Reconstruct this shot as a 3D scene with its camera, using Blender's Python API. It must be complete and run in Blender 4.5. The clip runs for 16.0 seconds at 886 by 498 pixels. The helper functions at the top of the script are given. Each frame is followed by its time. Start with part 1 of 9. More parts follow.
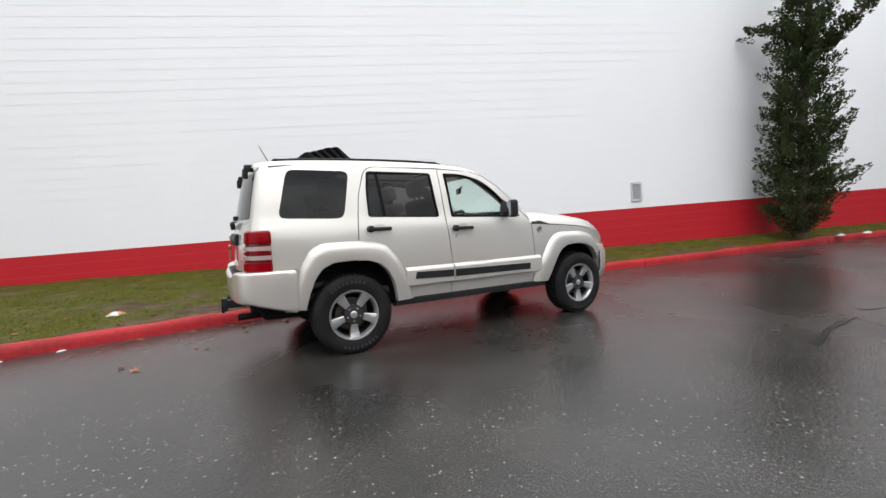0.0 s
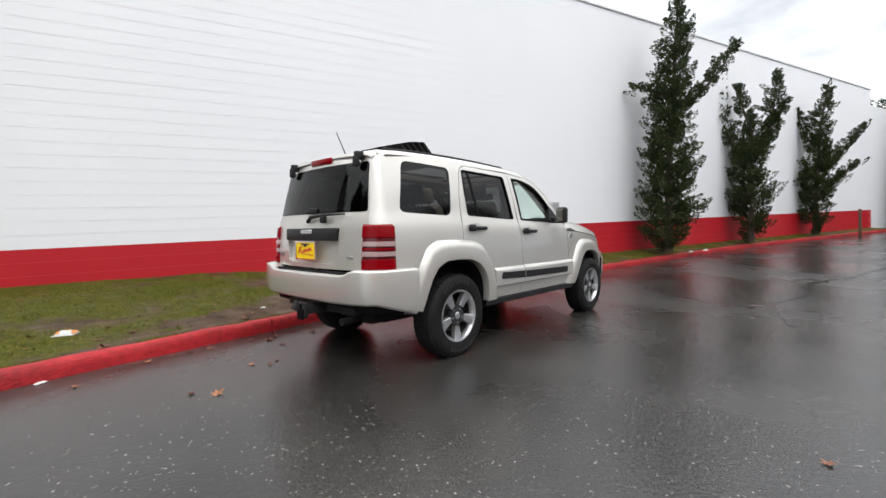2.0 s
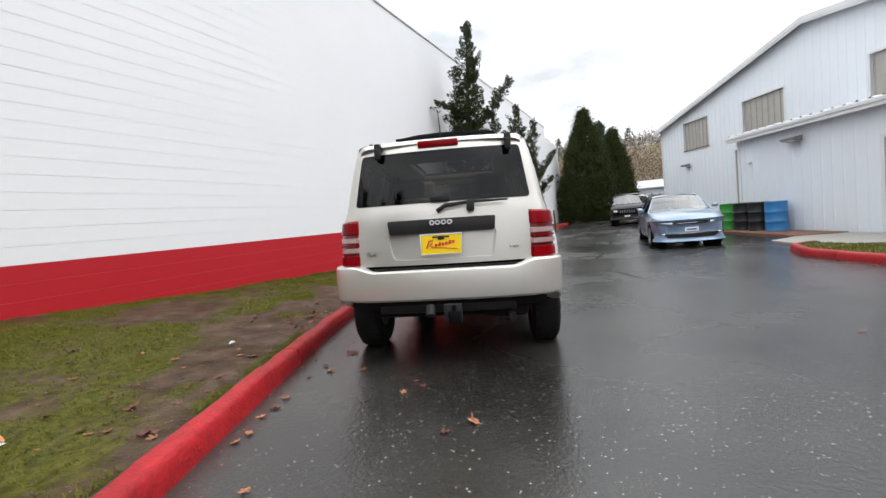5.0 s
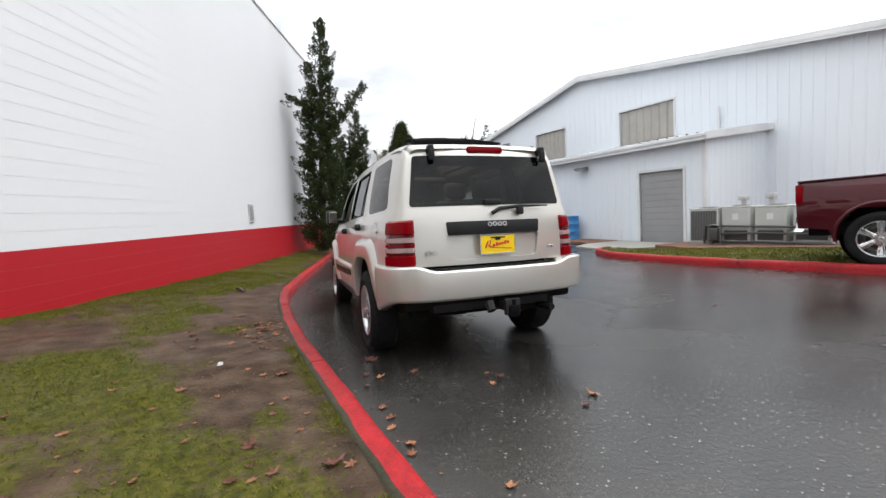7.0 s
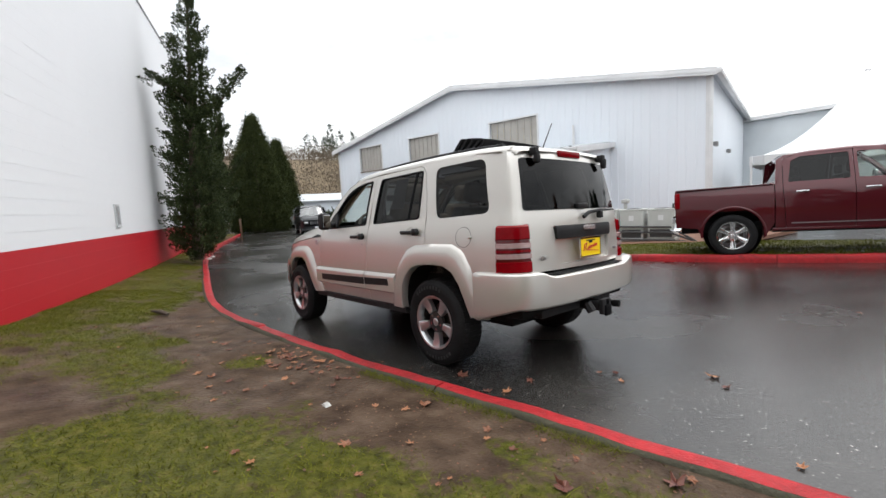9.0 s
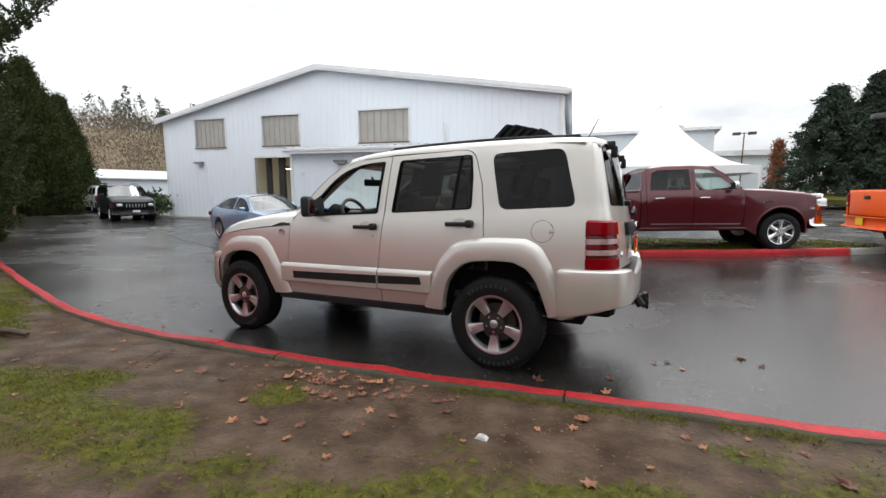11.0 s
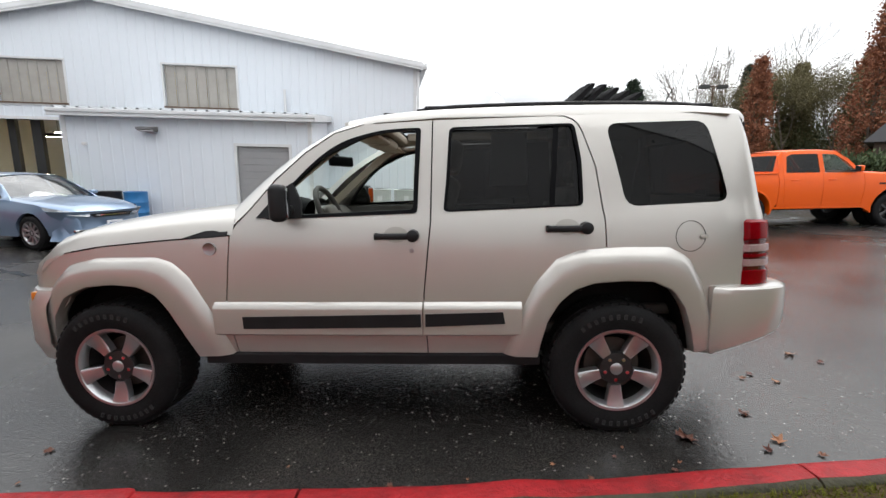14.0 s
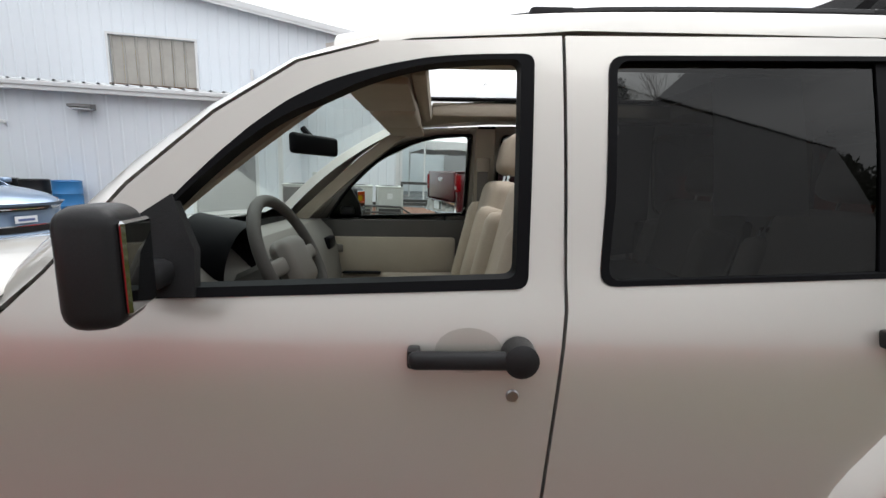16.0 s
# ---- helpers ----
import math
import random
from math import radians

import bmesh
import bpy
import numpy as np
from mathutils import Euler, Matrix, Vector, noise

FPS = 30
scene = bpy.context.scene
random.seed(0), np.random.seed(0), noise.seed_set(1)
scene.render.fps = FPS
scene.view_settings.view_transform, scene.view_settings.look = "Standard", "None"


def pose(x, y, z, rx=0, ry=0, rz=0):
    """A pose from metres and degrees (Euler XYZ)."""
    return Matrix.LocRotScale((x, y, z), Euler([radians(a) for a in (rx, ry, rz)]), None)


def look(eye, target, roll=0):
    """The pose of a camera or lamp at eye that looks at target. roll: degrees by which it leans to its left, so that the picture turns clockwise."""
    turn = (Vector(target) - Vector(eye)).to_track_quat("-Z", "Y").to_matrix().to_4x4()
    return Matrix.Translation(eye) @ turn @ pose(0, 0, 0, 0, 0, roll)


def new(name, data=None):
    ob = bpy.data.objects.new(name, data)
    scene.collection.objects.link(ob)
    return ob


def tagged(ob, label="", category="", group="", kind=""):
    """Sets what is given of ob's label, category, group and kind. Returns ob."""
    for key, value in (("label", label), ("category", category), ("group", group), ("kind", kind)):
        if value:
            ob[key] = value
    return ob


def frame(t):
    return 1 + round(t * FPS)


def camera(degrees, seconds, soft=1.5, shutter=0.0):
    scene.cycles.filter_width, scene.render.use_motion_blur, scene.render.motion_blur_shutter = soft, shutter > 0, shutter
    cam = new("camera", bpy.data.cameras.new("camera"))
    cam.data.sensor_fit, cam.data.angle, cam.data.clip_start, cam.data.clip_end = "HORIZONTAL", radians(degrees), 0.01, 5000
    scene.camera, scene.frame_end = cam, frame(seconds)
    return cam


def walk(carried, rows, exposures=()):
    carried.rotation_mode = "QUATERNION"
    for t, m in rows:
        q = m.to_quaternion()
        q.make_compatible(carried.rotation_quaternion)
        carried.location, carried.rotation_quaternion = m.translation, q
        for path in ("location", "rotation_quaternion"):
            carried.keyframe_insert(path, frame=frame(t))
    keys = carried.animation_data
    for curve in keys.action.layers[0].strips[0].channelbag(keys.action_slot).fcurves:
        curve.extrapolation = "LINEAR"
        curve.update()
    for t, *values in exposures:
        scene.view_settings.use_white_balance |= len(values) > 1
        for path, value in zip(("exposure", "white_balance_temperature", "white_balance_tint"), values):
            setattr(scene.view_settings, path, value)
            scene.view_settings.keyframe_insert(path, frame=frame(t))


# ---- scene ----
cam = camera(92.3, 16.0)
METRES, EYE, TILT, LEAN, TURN = 19.481, 1.5, 0.0, 0.0, -32.7
PATH = [
    (0, (-0.994, -4.523, 1.063), (-0.06, -2.759, 0.949), -4.6),
    (0.5, (-1.461, -4.235, 1.067), (-0.4, -2.542, 0.986), -5.0),
    (1, (-1.932, -3.955, 1.089), (-0.694, -2.385, 1.028), -4.7),
    (1.5, (-2.312, -3.582, 1.073), (-0.983, -2.091, 0.963), -3.3),
    (2, (-2.71, -3.206, 1.058), (-1.231, -1.862, 0.975), -2.8),
    (2.5, (-3.003, -2.769, 1.067), (-1.404, -1.571, 0.974), -3.7),
    (3, (-3.273, -2.329, 1.056), (-1.565, -1.291, 0.982), -2.7),
    (3.5, (-3.512, -1.858, 1.063), (-1.708, -1.003, 0.945), -3.3),
    (4, (-3.688, -1.353, 1.082), (-1.83, -0.619, 0.972), -3.0),
    (4.2, (-3.779, -1.16, 1.069), (-1.874, -0.556, 0.977), -3.2),
    (6.3, (-3.862, 0.773, 1.201), (-1.881, 0.602, 0.983), -4.5),
    (6.5, (-3.799, 0.941, 1.167), (-1.83, 0.647, 0.975), -3.2),
    (7, (-3.764, 1.451, 1.225), (-1.889, 0.776, 1.05), -3.6),
    (7.5, (-3.546, 1.915, 1.262), (-1.73, 1.098, 1.077), -3.7),
    (8, (-3.29, 2.328, 1.328), (-1.542, 1.376, 1.128), -3.0),
    (8.5, (-3.0, 2.706, 1.384), (-1.401, 1.519, 1.203), -3.7),
    (9, (-2.628, 3.01, 1.35), (-1.126, 1.706, 1.14), -3.2),
    (9.5, (-2.278, 3.284, 1.33), (-1.003, 1.757, 1.127), 0.5),
    (9.7, (-2.131, 3.386, 1.371), (-0.93, 1.801, 1.158), 0.7),
    (11.8, (-0.317, 3.79, 1.357), (0.237, 1.886, 1.093), -0.5),
    (12, (-0.16, 3.791, 1.356), (0.272, 1.856, 1.091), -0.7),
    (12.5, (0.159, 3.69, 1.377), (0.432, 1.735, 1.052), -0.9),
    (13, (0.424, 3.465, 1.38), (0.553, 1.487, 1.114), -0.3),
    (13.5, (0.68, 3.254, 1.363), (0.663, 1.281, 1.036), 1.6),
    (14, (0.843, 2.955, 1.387), (0.92, 0.988, 1.034), 0.8),
    (14.5, (1.002, 2.633, 1.365), (1.059, 0.66, 1.044), 1.8),
    (15, (1.106, 2.272, 1.381), (1.114, 0.312, 0.981), 0.2),
    (15.5, (1.151, 1.897, 1.398), (1.192, -0.07, 1.037), 1.3),
    (16, (1.233, 1.549, 1.391), (1.192, -0.416, 1.02), 2.4),
]
walk(cam, [(t, look(eye, target, roll)) for t, eye, target, roll in PATH])

# ---- world and sun: bright overcast daylight after rain ----
world = bpy.data.worlds.new("overcast")
scene.world = world
world.use_nodes = True
wn, wl = world.node_tree.nodes, world.node_tree.links
wn.clear()
w_out, w_bg, w_mix = wn.new("ShaderNodeOutputWorld"), wn.new("ShaderNodeBackground"), wn.new("ShaderNodeMix")
w_sky, w_co, w_noise, w_ramp = wn.new("ShaderNodeTexSky"), wn.new("ShaderNodeTexCoord"), wn.new("ShaderNodeTexNoise"), wn.new("ShaderNodeValToRGB")
w_sky.sky_type, w_sky.sun_disc, w_sky.sun_elevation, w_sky.sun_rotation = "NISHITA", False, radians(38), radians(200)
w_map = wn.new("ShaderNodeMapping")
w_map.inputs["Scale"].default_value = (1.0, 1.0, 2.6)
w_noise.inputs["Scale"].default_value, w_noise.inputs["Detail"].default_value, w_noise.inputs["Roughness"].default_value = 1.6, 6, 0.55
w_ramp.color_ramp.elements[0].position, w_ramp.color_ramp.elements[0].color = 0.32, (4.3, 4.5, 4.75, 1)
w_ramp.color_ramp.elements[1].position, w_ramp.color_ramp.elements[1].color = 0.62, (10.3, 10.4, 10.5, 1)
w_mix.data_type = "RGBA"
w_mix.inputs["Factor"].default_value = 0.94
wl.new(w_co.outputs["Generated"], w_map.inputs[0])
wl.new(w_map.outputs[0], w_noise.inputs["Vector"])
wl.new(w_noise.outputs["Fac"], w_ramp.inputs[0])
wl.new(w_sky.outputs[0], w_mix.inputs["A"])
wl.new(w_ramp.outputs[0], w_mix.inputs["B"])
# overcast skies are brighter overhead than along the horizon
w_sep, w_grad, w_mul = wn.new("ShaderNodeSeparateXYZ"), wn.new("ShaderNodeMapRange"), wn.new("ShaderNodeMix")
w_grad.inputs["From Min"].default_value, w_grad.inputs["From Max"].default_value = 0.0, 1.0
w_grad.inputs["To Min"].default_value, w_grad.inputs["To Max"].default_value = 0.60, 1.78
w_mul.data_type, w_mul.blend_type = "RGBA", "MULTIPLY"
w_mul.inputs["Factor"].default_value = 1.0
wl.new(w_co.outputs["Generated"], w_sep.inputs[0])
wl.new(w_sep.outputs["Z"], w_grad.inputs[0])
wl.new(w_mix.outputs["Result"], w_mul.inputs["A"])
wl.new(w_grad.outputs[0], w_mul.inputs["B"])
wl.new(w_mul.outputs["Result"], w_bg.inputs[0])
w_bg.inputs[1].default_value = 0.192
wl.new(w_bg.outputs[0], w_out.inputs[0])
sun = new("sun", bpy.data.lights.new("sun", "SUN"))
sun.data.energy, sun.data.angle, sun.data.color = 1.2, radians(40), (1.0, 0.98, 0.96)
sun.matrix_world = look((0, 0, 0), (0.25, 0.55, -1.0))

# ---- materials ----
M = {}


def mat(name, color, rough=0.6, metal=0.0, coat=0.0, vary=0.0, scale=3.0, fine_vary=0.0, fine_scale=60.0, bump=0.0, bump_scale=80.0, rough_vary=0.0, spec=0.5, tint=None, island=0.0, objrand=0.0):
    """A principled surface with colour varied at two scales and fine relief, in object space."""
    m = bpy.data.materials.new(name)
    m.use_nodes = True
    t = m.node_tree
    nd, ln = t.nodes, t.links
    b = nd["Principled BSDF"]
    b.inputs["Base Color"].default_value = (*color, 1)
    b.inputs["Roughness"].default_value = rough
    b.inputs["Metallic"].default_value = metal
    b.inputs["Coat Weight"].default_value = coat
    b.inputs["Coat Roughness"].default_value = 0.04
    b.inputs["Specular IOR Level"].default_value = spec
    co = nd.new("ShaderNodeTexCoord")
    value = None

    def noise_node(sc, detail=5):
        n = nd.new("ShaderNodeTexNoise")
        n.inputs["Scale"].default_value, n.inputs["Detail"].default_value = sc, detail
        ln.new(co.outputs["Object"], n.inputs["Vector"])
        return n

    def math_node(op, a, c):
        q = nd.new("ShaderNodeMath")
        q.operation = op
        for k, v in enumerate((a, c)):
            if isinstance(v, (int, float)):
                q.inputs[k].default_value = v
            else:
                ln.new(v, q.inputs[k])
        return q.outputs[0]

    terms = []
    if vary:
        terms.append((noise_node(scale).outputs["Fac"], vary))
    if fine_vary:
        terms.append((noise_node(fine_scale, 3).outputs["Fac"], fine_vary))
    if island:
        terms.append((nd.new("ShaderNodeNewGeometry").outputs["Random Per Island"], island))
    if objrand:
        terms.append((nd.new("ShaderNodeObjectInfo").outputs["Random"], objrand))
    for sock, amount in terms:
        v = math_node("MULTIPLY", math_node("SUBTRACT", sock, 0.5), 2 * amount)
        value = v if value is None else math_node("ADD", value, v)
    if value is not None:
        h = nd.new("ShaderNodeMix")
        h.data_type = "RGBA"
        h.clamp_factor = True
        c2 = tint or tuple(min(1, c * 1.6 + 0.02) for c in color)
        c1 = tuple(c * 0.45 for c in color) if tint is None else color
        h.inputs["A"].default_value, h.inputs["B"].default_value = (*c1, 1), (*c2, 1)
        ln.new(math_node("ADD", value, 0.5), h.inputs["Factor"])
        ln.new(h.outputs["Result"], b.inputs["Base Color"])
    if rough_vary:
        n = noise_node(scale * 1.7)
        ln.new(math_node("ADD", math_node("MULTIPLY", math_node("SUBTRACT", n.outputs["Fac"], 0.5), 2 * rough_vary), rough), b.inputs["Roughness"])
    if bump:
        n = noise_node(bump_scale, 4)
        bp = nd.new("ShaderNodeBump")
        bp.inputs["Strength"].default_value, bp.inputs["Distance"].default_value = bump, 0.01
        ln.new(n.outputs["Fac"], bp.inputs["Height"])
        ln.new(bp.outputs[0], b.inputs["Normal"])
    M[name] = m
    return m


def glass(name, tint, rough=0.0, gloss=1.0, base=0.045):
    """Thin window glass: clear or tinted, with its mirror-like sheen by Fresnel."""
    m = bpy.data.materials.new(name)
    m.use_nodes = True
    nd, ln = m.node_tree.nodes, m.node_tree.links
    nd.clear()
    out, mix, tr, gl, fr, pw, ma = (nd.new("ShaderNode" + k) for k in ("OutputMaterial", "MixShader", "BsdfTransparent", "BsdfGlossy", "LayerWeight", "Math", "Math"))
    tr.inputs[0].default_value = (*tint, 1)
    gl.inputs["Roughness"].default_value = rough
    gl.inputs["Color"].default_value = (gloss, gloss, gloss, 1)
    fr.inputs[0].default_value = 0.5
    pw.operation, pw.inputs[1].default_value = "POWER", 5.0
    ma.operation, ma.inputs[1].default_value, ma.inputs[2].default_value = "MULTIPLY_ADD", 0.92, base
    ln.new(fr.outputs["Facing"], pw.inputs[0])
    ln.new(pw.outputs[0], ma.inputs[0])
    ln.new(ma.outputs[0], mix.inputs[0])
    ln.new(tr.outputs[0], mix.inputs[1])
    ln.new(gl.outputs[0], mix.inputs[2])
    ln.new(mix.outputs[0], out.inputs[0])
    M[name] = m
    return m


def glow(name, color, strength):
    m = mat(name, color, 0.5)
    b = m.node_tree.nodes["Principled BSDF"]
    b.inputs["Emission Color"].default_value = (*color, 1)
    b.inputs["Emission Strength"].default_value = strength
    return m


# vehicles
mat("jeep_paint", (0.526, 0.506, 0.468), 0.32, 0.48, 0.9, fine_vary=0.05, fine_scale=900, tint=(0.582, 0.562, 0.524), vary=0.12, scale=1.3)
# darker copy of the body paint, for shade in the handle recesses
mat("jeep_shade", (0.42, 0.40, 0.36), 0.4, 0.5, 0.6)
mat("jeep_gap", (0.05, 0.048, 0.045), 0.8)
mat("black_plastic", (0.012, 0.012, 0.013), 0.42, 0, 0, 0.2, 8, 0.15, 300, 0.12, 400, spec=0.12)
mat("handle_black", (0.010, 0.010, 0.011), 0.34, 0, 0, 0.15, 8, 0.1, 300, 0.06, 400, spec=0.15)
mat("underbody", (0.004, 0.004, 0.004), 0.85, 0, 0, 0.3, 5, spec=0.03)
mat("rubber", (0.005, 0.005, 0.006), 0.5, spec=0.06)
mat("tyre", (0.0065, 0.0065, 0.007), 0.6, 0, 0, 0.3, 6, 0.25, 120, 0.15, 200, spec=0.05)
mat("tyre_mark", (0.035, 0.035, 0.035), 0.7, spec=0.2)
mat("wheel_silver", (0.50, 0.505, 0.515), 0.30, 0.85, 0.4, 0.08, 6)
mat("wheel_grey", (0.022, 0.022, 0.023), 0.45, 0.4, 0.1, 0.1, 6)
mat("wheel_black", (0.012, 0.012, 0.013), 0.3, 0.3, 0.5)
mat("chrome", (0.78, 0.79, 0.80), 0.10, 1.0)
mat("chrome_dull", (0.42, 0.42, 0.43), 0.35, 1.0)
mat("iron", (0.09, 0.075, 0.065), 0.7, 0.6, 0, 0.4, 14)
mat("silver_mark", (0.75, 0.76, 0.78), 0.25, 0.7)
# mirror colour darkened, standing in for the dark things the glass reflects
mat("mirror", (0.30, 0.31, 0.32), 0.03, 1.0)
mat("canvas", (0.006, 0.006, 0.007), 0.85, 0, 0, 0.2, 20, 0.2, 500, 0.3, 500, spec=0.05)
mat("lamp_red", (0.11, 0.0008, 0.003), 0.12, 0, 0.0, 0.25, 30, 0.2, 260, 0.06, 160, spec=0.12, tint=(0.27, 0.002, 0.006))
mat("lamp_pink", (0.26, 0.11, 0.11), 0.12, 0.2, 0.3, 0.3, 40, 0.3, 200, 0.15, 160, tint=(0.58, 0.46, 0.45))
mat("lamp_base", (0.10, 0.004, 0.006), 0.2, 0, 0.2)
mat("lamp_amber", (0.75, 0.25, 0.02), 0.15, 0, 1.0)
mat("lamp_clear", (0.72, 0.74, 0.76), 0.1, 0.5, 1.0, 0.2, 30)
mat("headlamp_glass", (0.30, 0.32, 0.34), 0.08, 0.4, 1.0, 0.5, 14)
mat("plate_yellow", (0.90, 0.62, 0.0), 0.4)
mat("plate_red", (0.55, 0.03, 0.02), 0.4)
mat("plate_white", (0.75, 0.77, 0.8), 0.4)
mat("plate_bar", (0.10, 0.13, 0.28), 0.5)
mat("paper", (0.70, 0.72, 0.72), 0.8, 0, 0, 0.05, 10)
glass("tint_glass", (0.080, 0.082, 0.080), 0.0, 0.9, 0.025)
glass("clear_glass", (0.82, 0.91, 0.87), 0.0, 0.8)
glass("shade_glass", (0.14, 0.16, 0.16), 0.0, 0.7)
glass("screen_glass", (0.70, 0.80, 0.77), 0.0, 0.9, 0.22)
glass("pane_glass", (0.55, 0.58, 0.55))
mat("seat_beige", (0.37, 0.31, 0.24), 0.8, 0, 0, 0.12, 9, 0.1, 300, 0.15, 300)
mat("trim_beige", (0.33, 0.285, 0.225), 0.7, 0, 0, 0.08, 8, 0.06, 300, 0.08, 400)
mat("trim_dark", (0.050, 0.045, 0.040), 0.7, 0, 0, 0.15, 8, 0.1, 300, 0.1, 400)
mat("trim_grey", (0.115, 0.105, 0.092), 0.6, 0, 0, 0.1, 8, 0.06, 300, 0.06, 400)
mat("headliner", (0.38, 0.33, 0.265), 0.95, 0, 0, 0.06, 12, 0.08, 400)
mat("maroon_paint", (0.060, 0.0025, 0.006), 0.3, 0.25, 0.9, 0.1, 1.2, 0.08, 700, spec=0.2, tint=(0.075, 0.004, 0.009))
mat("orange_paint", (0.78, 0.098, 0.002), 0.40, 0.0, 0.22, 0.04, 1.2, spec=0.25, tint=(0.84, 0.118, 0.003))
mat("blue_paint", (0.165, 0.245, 0.365), 0.3, 0.45, 1.0, 0.1, 1.2, tint=(0.215, 0.305, 0.435))
mat("black_paint", (0.006, 0.007, 0.010), 0.3, 0.0, 0.2, spec=0.15)
mat("white_car", (0.72, 0.73, 0.75), 0.3, 0, 1.0)
# ground
mat("white_block", (0.68, 0.69, 0.715), 0.5, 0, 0, 0.35, 0.55, 0.10, 9, 0.10, 45, tint=(0.765, 0.77, 0.785))
mat("red_block", (0.36, 0.011, 0.018), 0.45, 0, 0, 0.35, 0.8, 0.2, 12, 0.12, 45, tint=(0.46, 0.016, 0.025), spec=0.25)
mat("joint_red", (0.50, 0.06, 0.066), 0.6, 0, 0, 0.3, 3)
mat("kerb_red", (0.15, 0.008, 0.010), 0.5, 0, 0, 0.7, 1.4, 0.6, 18, 0.7, 60, 0.15, tint=(0.43, 0.017, 0.022), spec=0.25)
mat("kerb_back", (0.020, 0.018, 0.010), 0.8, 0, 0, 0.6, 3.0, 0.45, 30, 0.8, 60, tint=(0.062, 0.058, 0.030))
mat("concrete", (0.22, 0.21, 0.19), 0.8, 0, 0, 0.4, 1.4, 0.3, 30, 0.5, 70, tint=(0.36, 0.35, 0.32))
mat("vent_grey", (0.50, 0.51, 0.52), 0.5, 0.2, 0, 0.1, 4)
# buildings
mat("siding", (0.66, 0.705, 0.76), 0.42, 0.0, 0, 0.3, 0.35, 0.12, 6, 0, 80, tint=(0.735, 0.775, 0.815))
mat("siding_trim", (0.66, 0.69, 0.72), 0.45, 0, 0, 0.2, 1.5)
mat("siding_back", (0.55, 0.59, 0.63), 0.5, 0, 0, 0.2, 0.5)
mat("roof_metal", (0.42, 0.44, 0.46), 0.55, 0.2, 0, 0.2, 0.8)
mat("door_grey", (0.27, 0.27, 0.275), 0.5, 0, 0, 0.15, 1.2, 0.05, 30)
mat("fibre_panel", (0.28, 0.265, 0.24), 0.35, 0, 0, 0.45, 1.4, 0.15, 9, tint=(0.45, 0.43, 0.39))
mat("fixture", (0.20, 0.20, 0.20), 0.5, 0.4)
mat("unit_paint", (0.45, 0.46, 0.44), 0.5, 0.1, 0, 0.15, 3)
mat("unit_dark", (0.05, 0.05, 0.05), 0.6)
mat("drum_blue", (0.02, 0.17, 0.42), 0.4, 0, 0, 0.15, 4)
mat("drum_green", (0.03, 0.26, 0.035), 0.45, 0, 0, 0.15, 4)
mat("drum_black", (0.012, 0.012, 0.013), 0.5)
mat("shop_wall", (0.55, 0.38, 0.10), 0.8, 0, 0, 0.4, 0.9)
mat("far_wall", (0.085, 0.058, 0.042), 0.8, 0, 0, 0.4, 0.9)
mat("shop_dark", (0.02, 0.02, 0.02), 0.7)
glow("lamp_white", (1.0, 0.90, 0.66), 42.0)
mat("tent_white", (0.80, 0.81, 0.83), 0.55, 0, 0, 0.1, 0.9)
mat("post_white", (0.7, 0.7, 0.7), 0.4)
mat("brown_metal", (0.10, 0.055, 0.03), 0.6)
mat("mulch", (0.155, 0.070, 0.042), 0.9, 0, 0, 0.5, 5, 0.4, 60, 0.8, 60)
# plants
mat("needles", (0.009, 0.019, 0.007), 0.7, island=0.35, vary=0.35, scale=2.2, tint=(0.068, 0.088, 0.030), spec=0.2)
mat("needles_cone", (0.016, 0.026, 0.007), 0.8, island=0.35, vary=0.3, scale=0.9, tint=(0.052, 0.062, 0.018), spec=0.15)
mat("bark", (0.07, 0.05, 0.035), 0.9, 0, 0, 0.4, 6, 0.3, 40, 0.5, 50)
mat("twig", (0.115, 0.092, 0.075), 0.9, island=0.3, tint=(0.20, 0.165, 0.135))
mat("brown_leaf", (0.135, 0.045, 0.022), 0.8, island=0.5, tint=(0.30, 0.115, 0.055))
mat("leaf_crumb", (0.045, 0.024, 0.013), 0.8, island=0.5, tint=(0.17, 0.10, 0.055))
mat("hedge_leaf", (0.03, 0.05, 0.018), 0.8, island=0.5, tint=(0.08, 0.11, 0.04))
mat("willow_leaf", (0.088, 0.078, 0.034), 0.8, island=0.35, vary=0.3, scale=0.35, tint=(0.185, 0.160, 0.075))
mat("wood_far", (0.088, 0.068, 0.048), 0.9, island=0.3, vary=0.4, scale=0.08, tint=(0.150, 0.120, 0.086))
mat("pine_far", (0.020, 0.036, 0.022), 0.9, island=0.5, tint=(0.04, 0.06, 0.035))
mat("fallen_leaf", (0.080, 0.016, 0.009), 0.6, 0, 0.1, objrand=0.5, vary=0.35, scale=2.5, tint=(0.30, 0.125, 0.050))
mat("grass_blade", (0.058, 0.070, 0.009), 0.8, island=0.4, vary=0.35, scale=1.1, tint=(0.150, 0.150, 0.022), spec=0.06)
mat("litter", (0.50, 0.50, 0.48), 0.6, 0, 0, 0.3, 12)
mat("litter_print", (0.65, 0.22, 0.05), 0.5)
mat("sign_violet", (0.30, 0.16, 0.62), 0.5)
mat("roof_far", (0.10, 0.10, 0.105), 0.8)
mat("roof_rust", (0.42, 0.14, 0.09), 0.7)

# ---- building tools ----
from mathutils.geometry import delaunay_2d_cdt


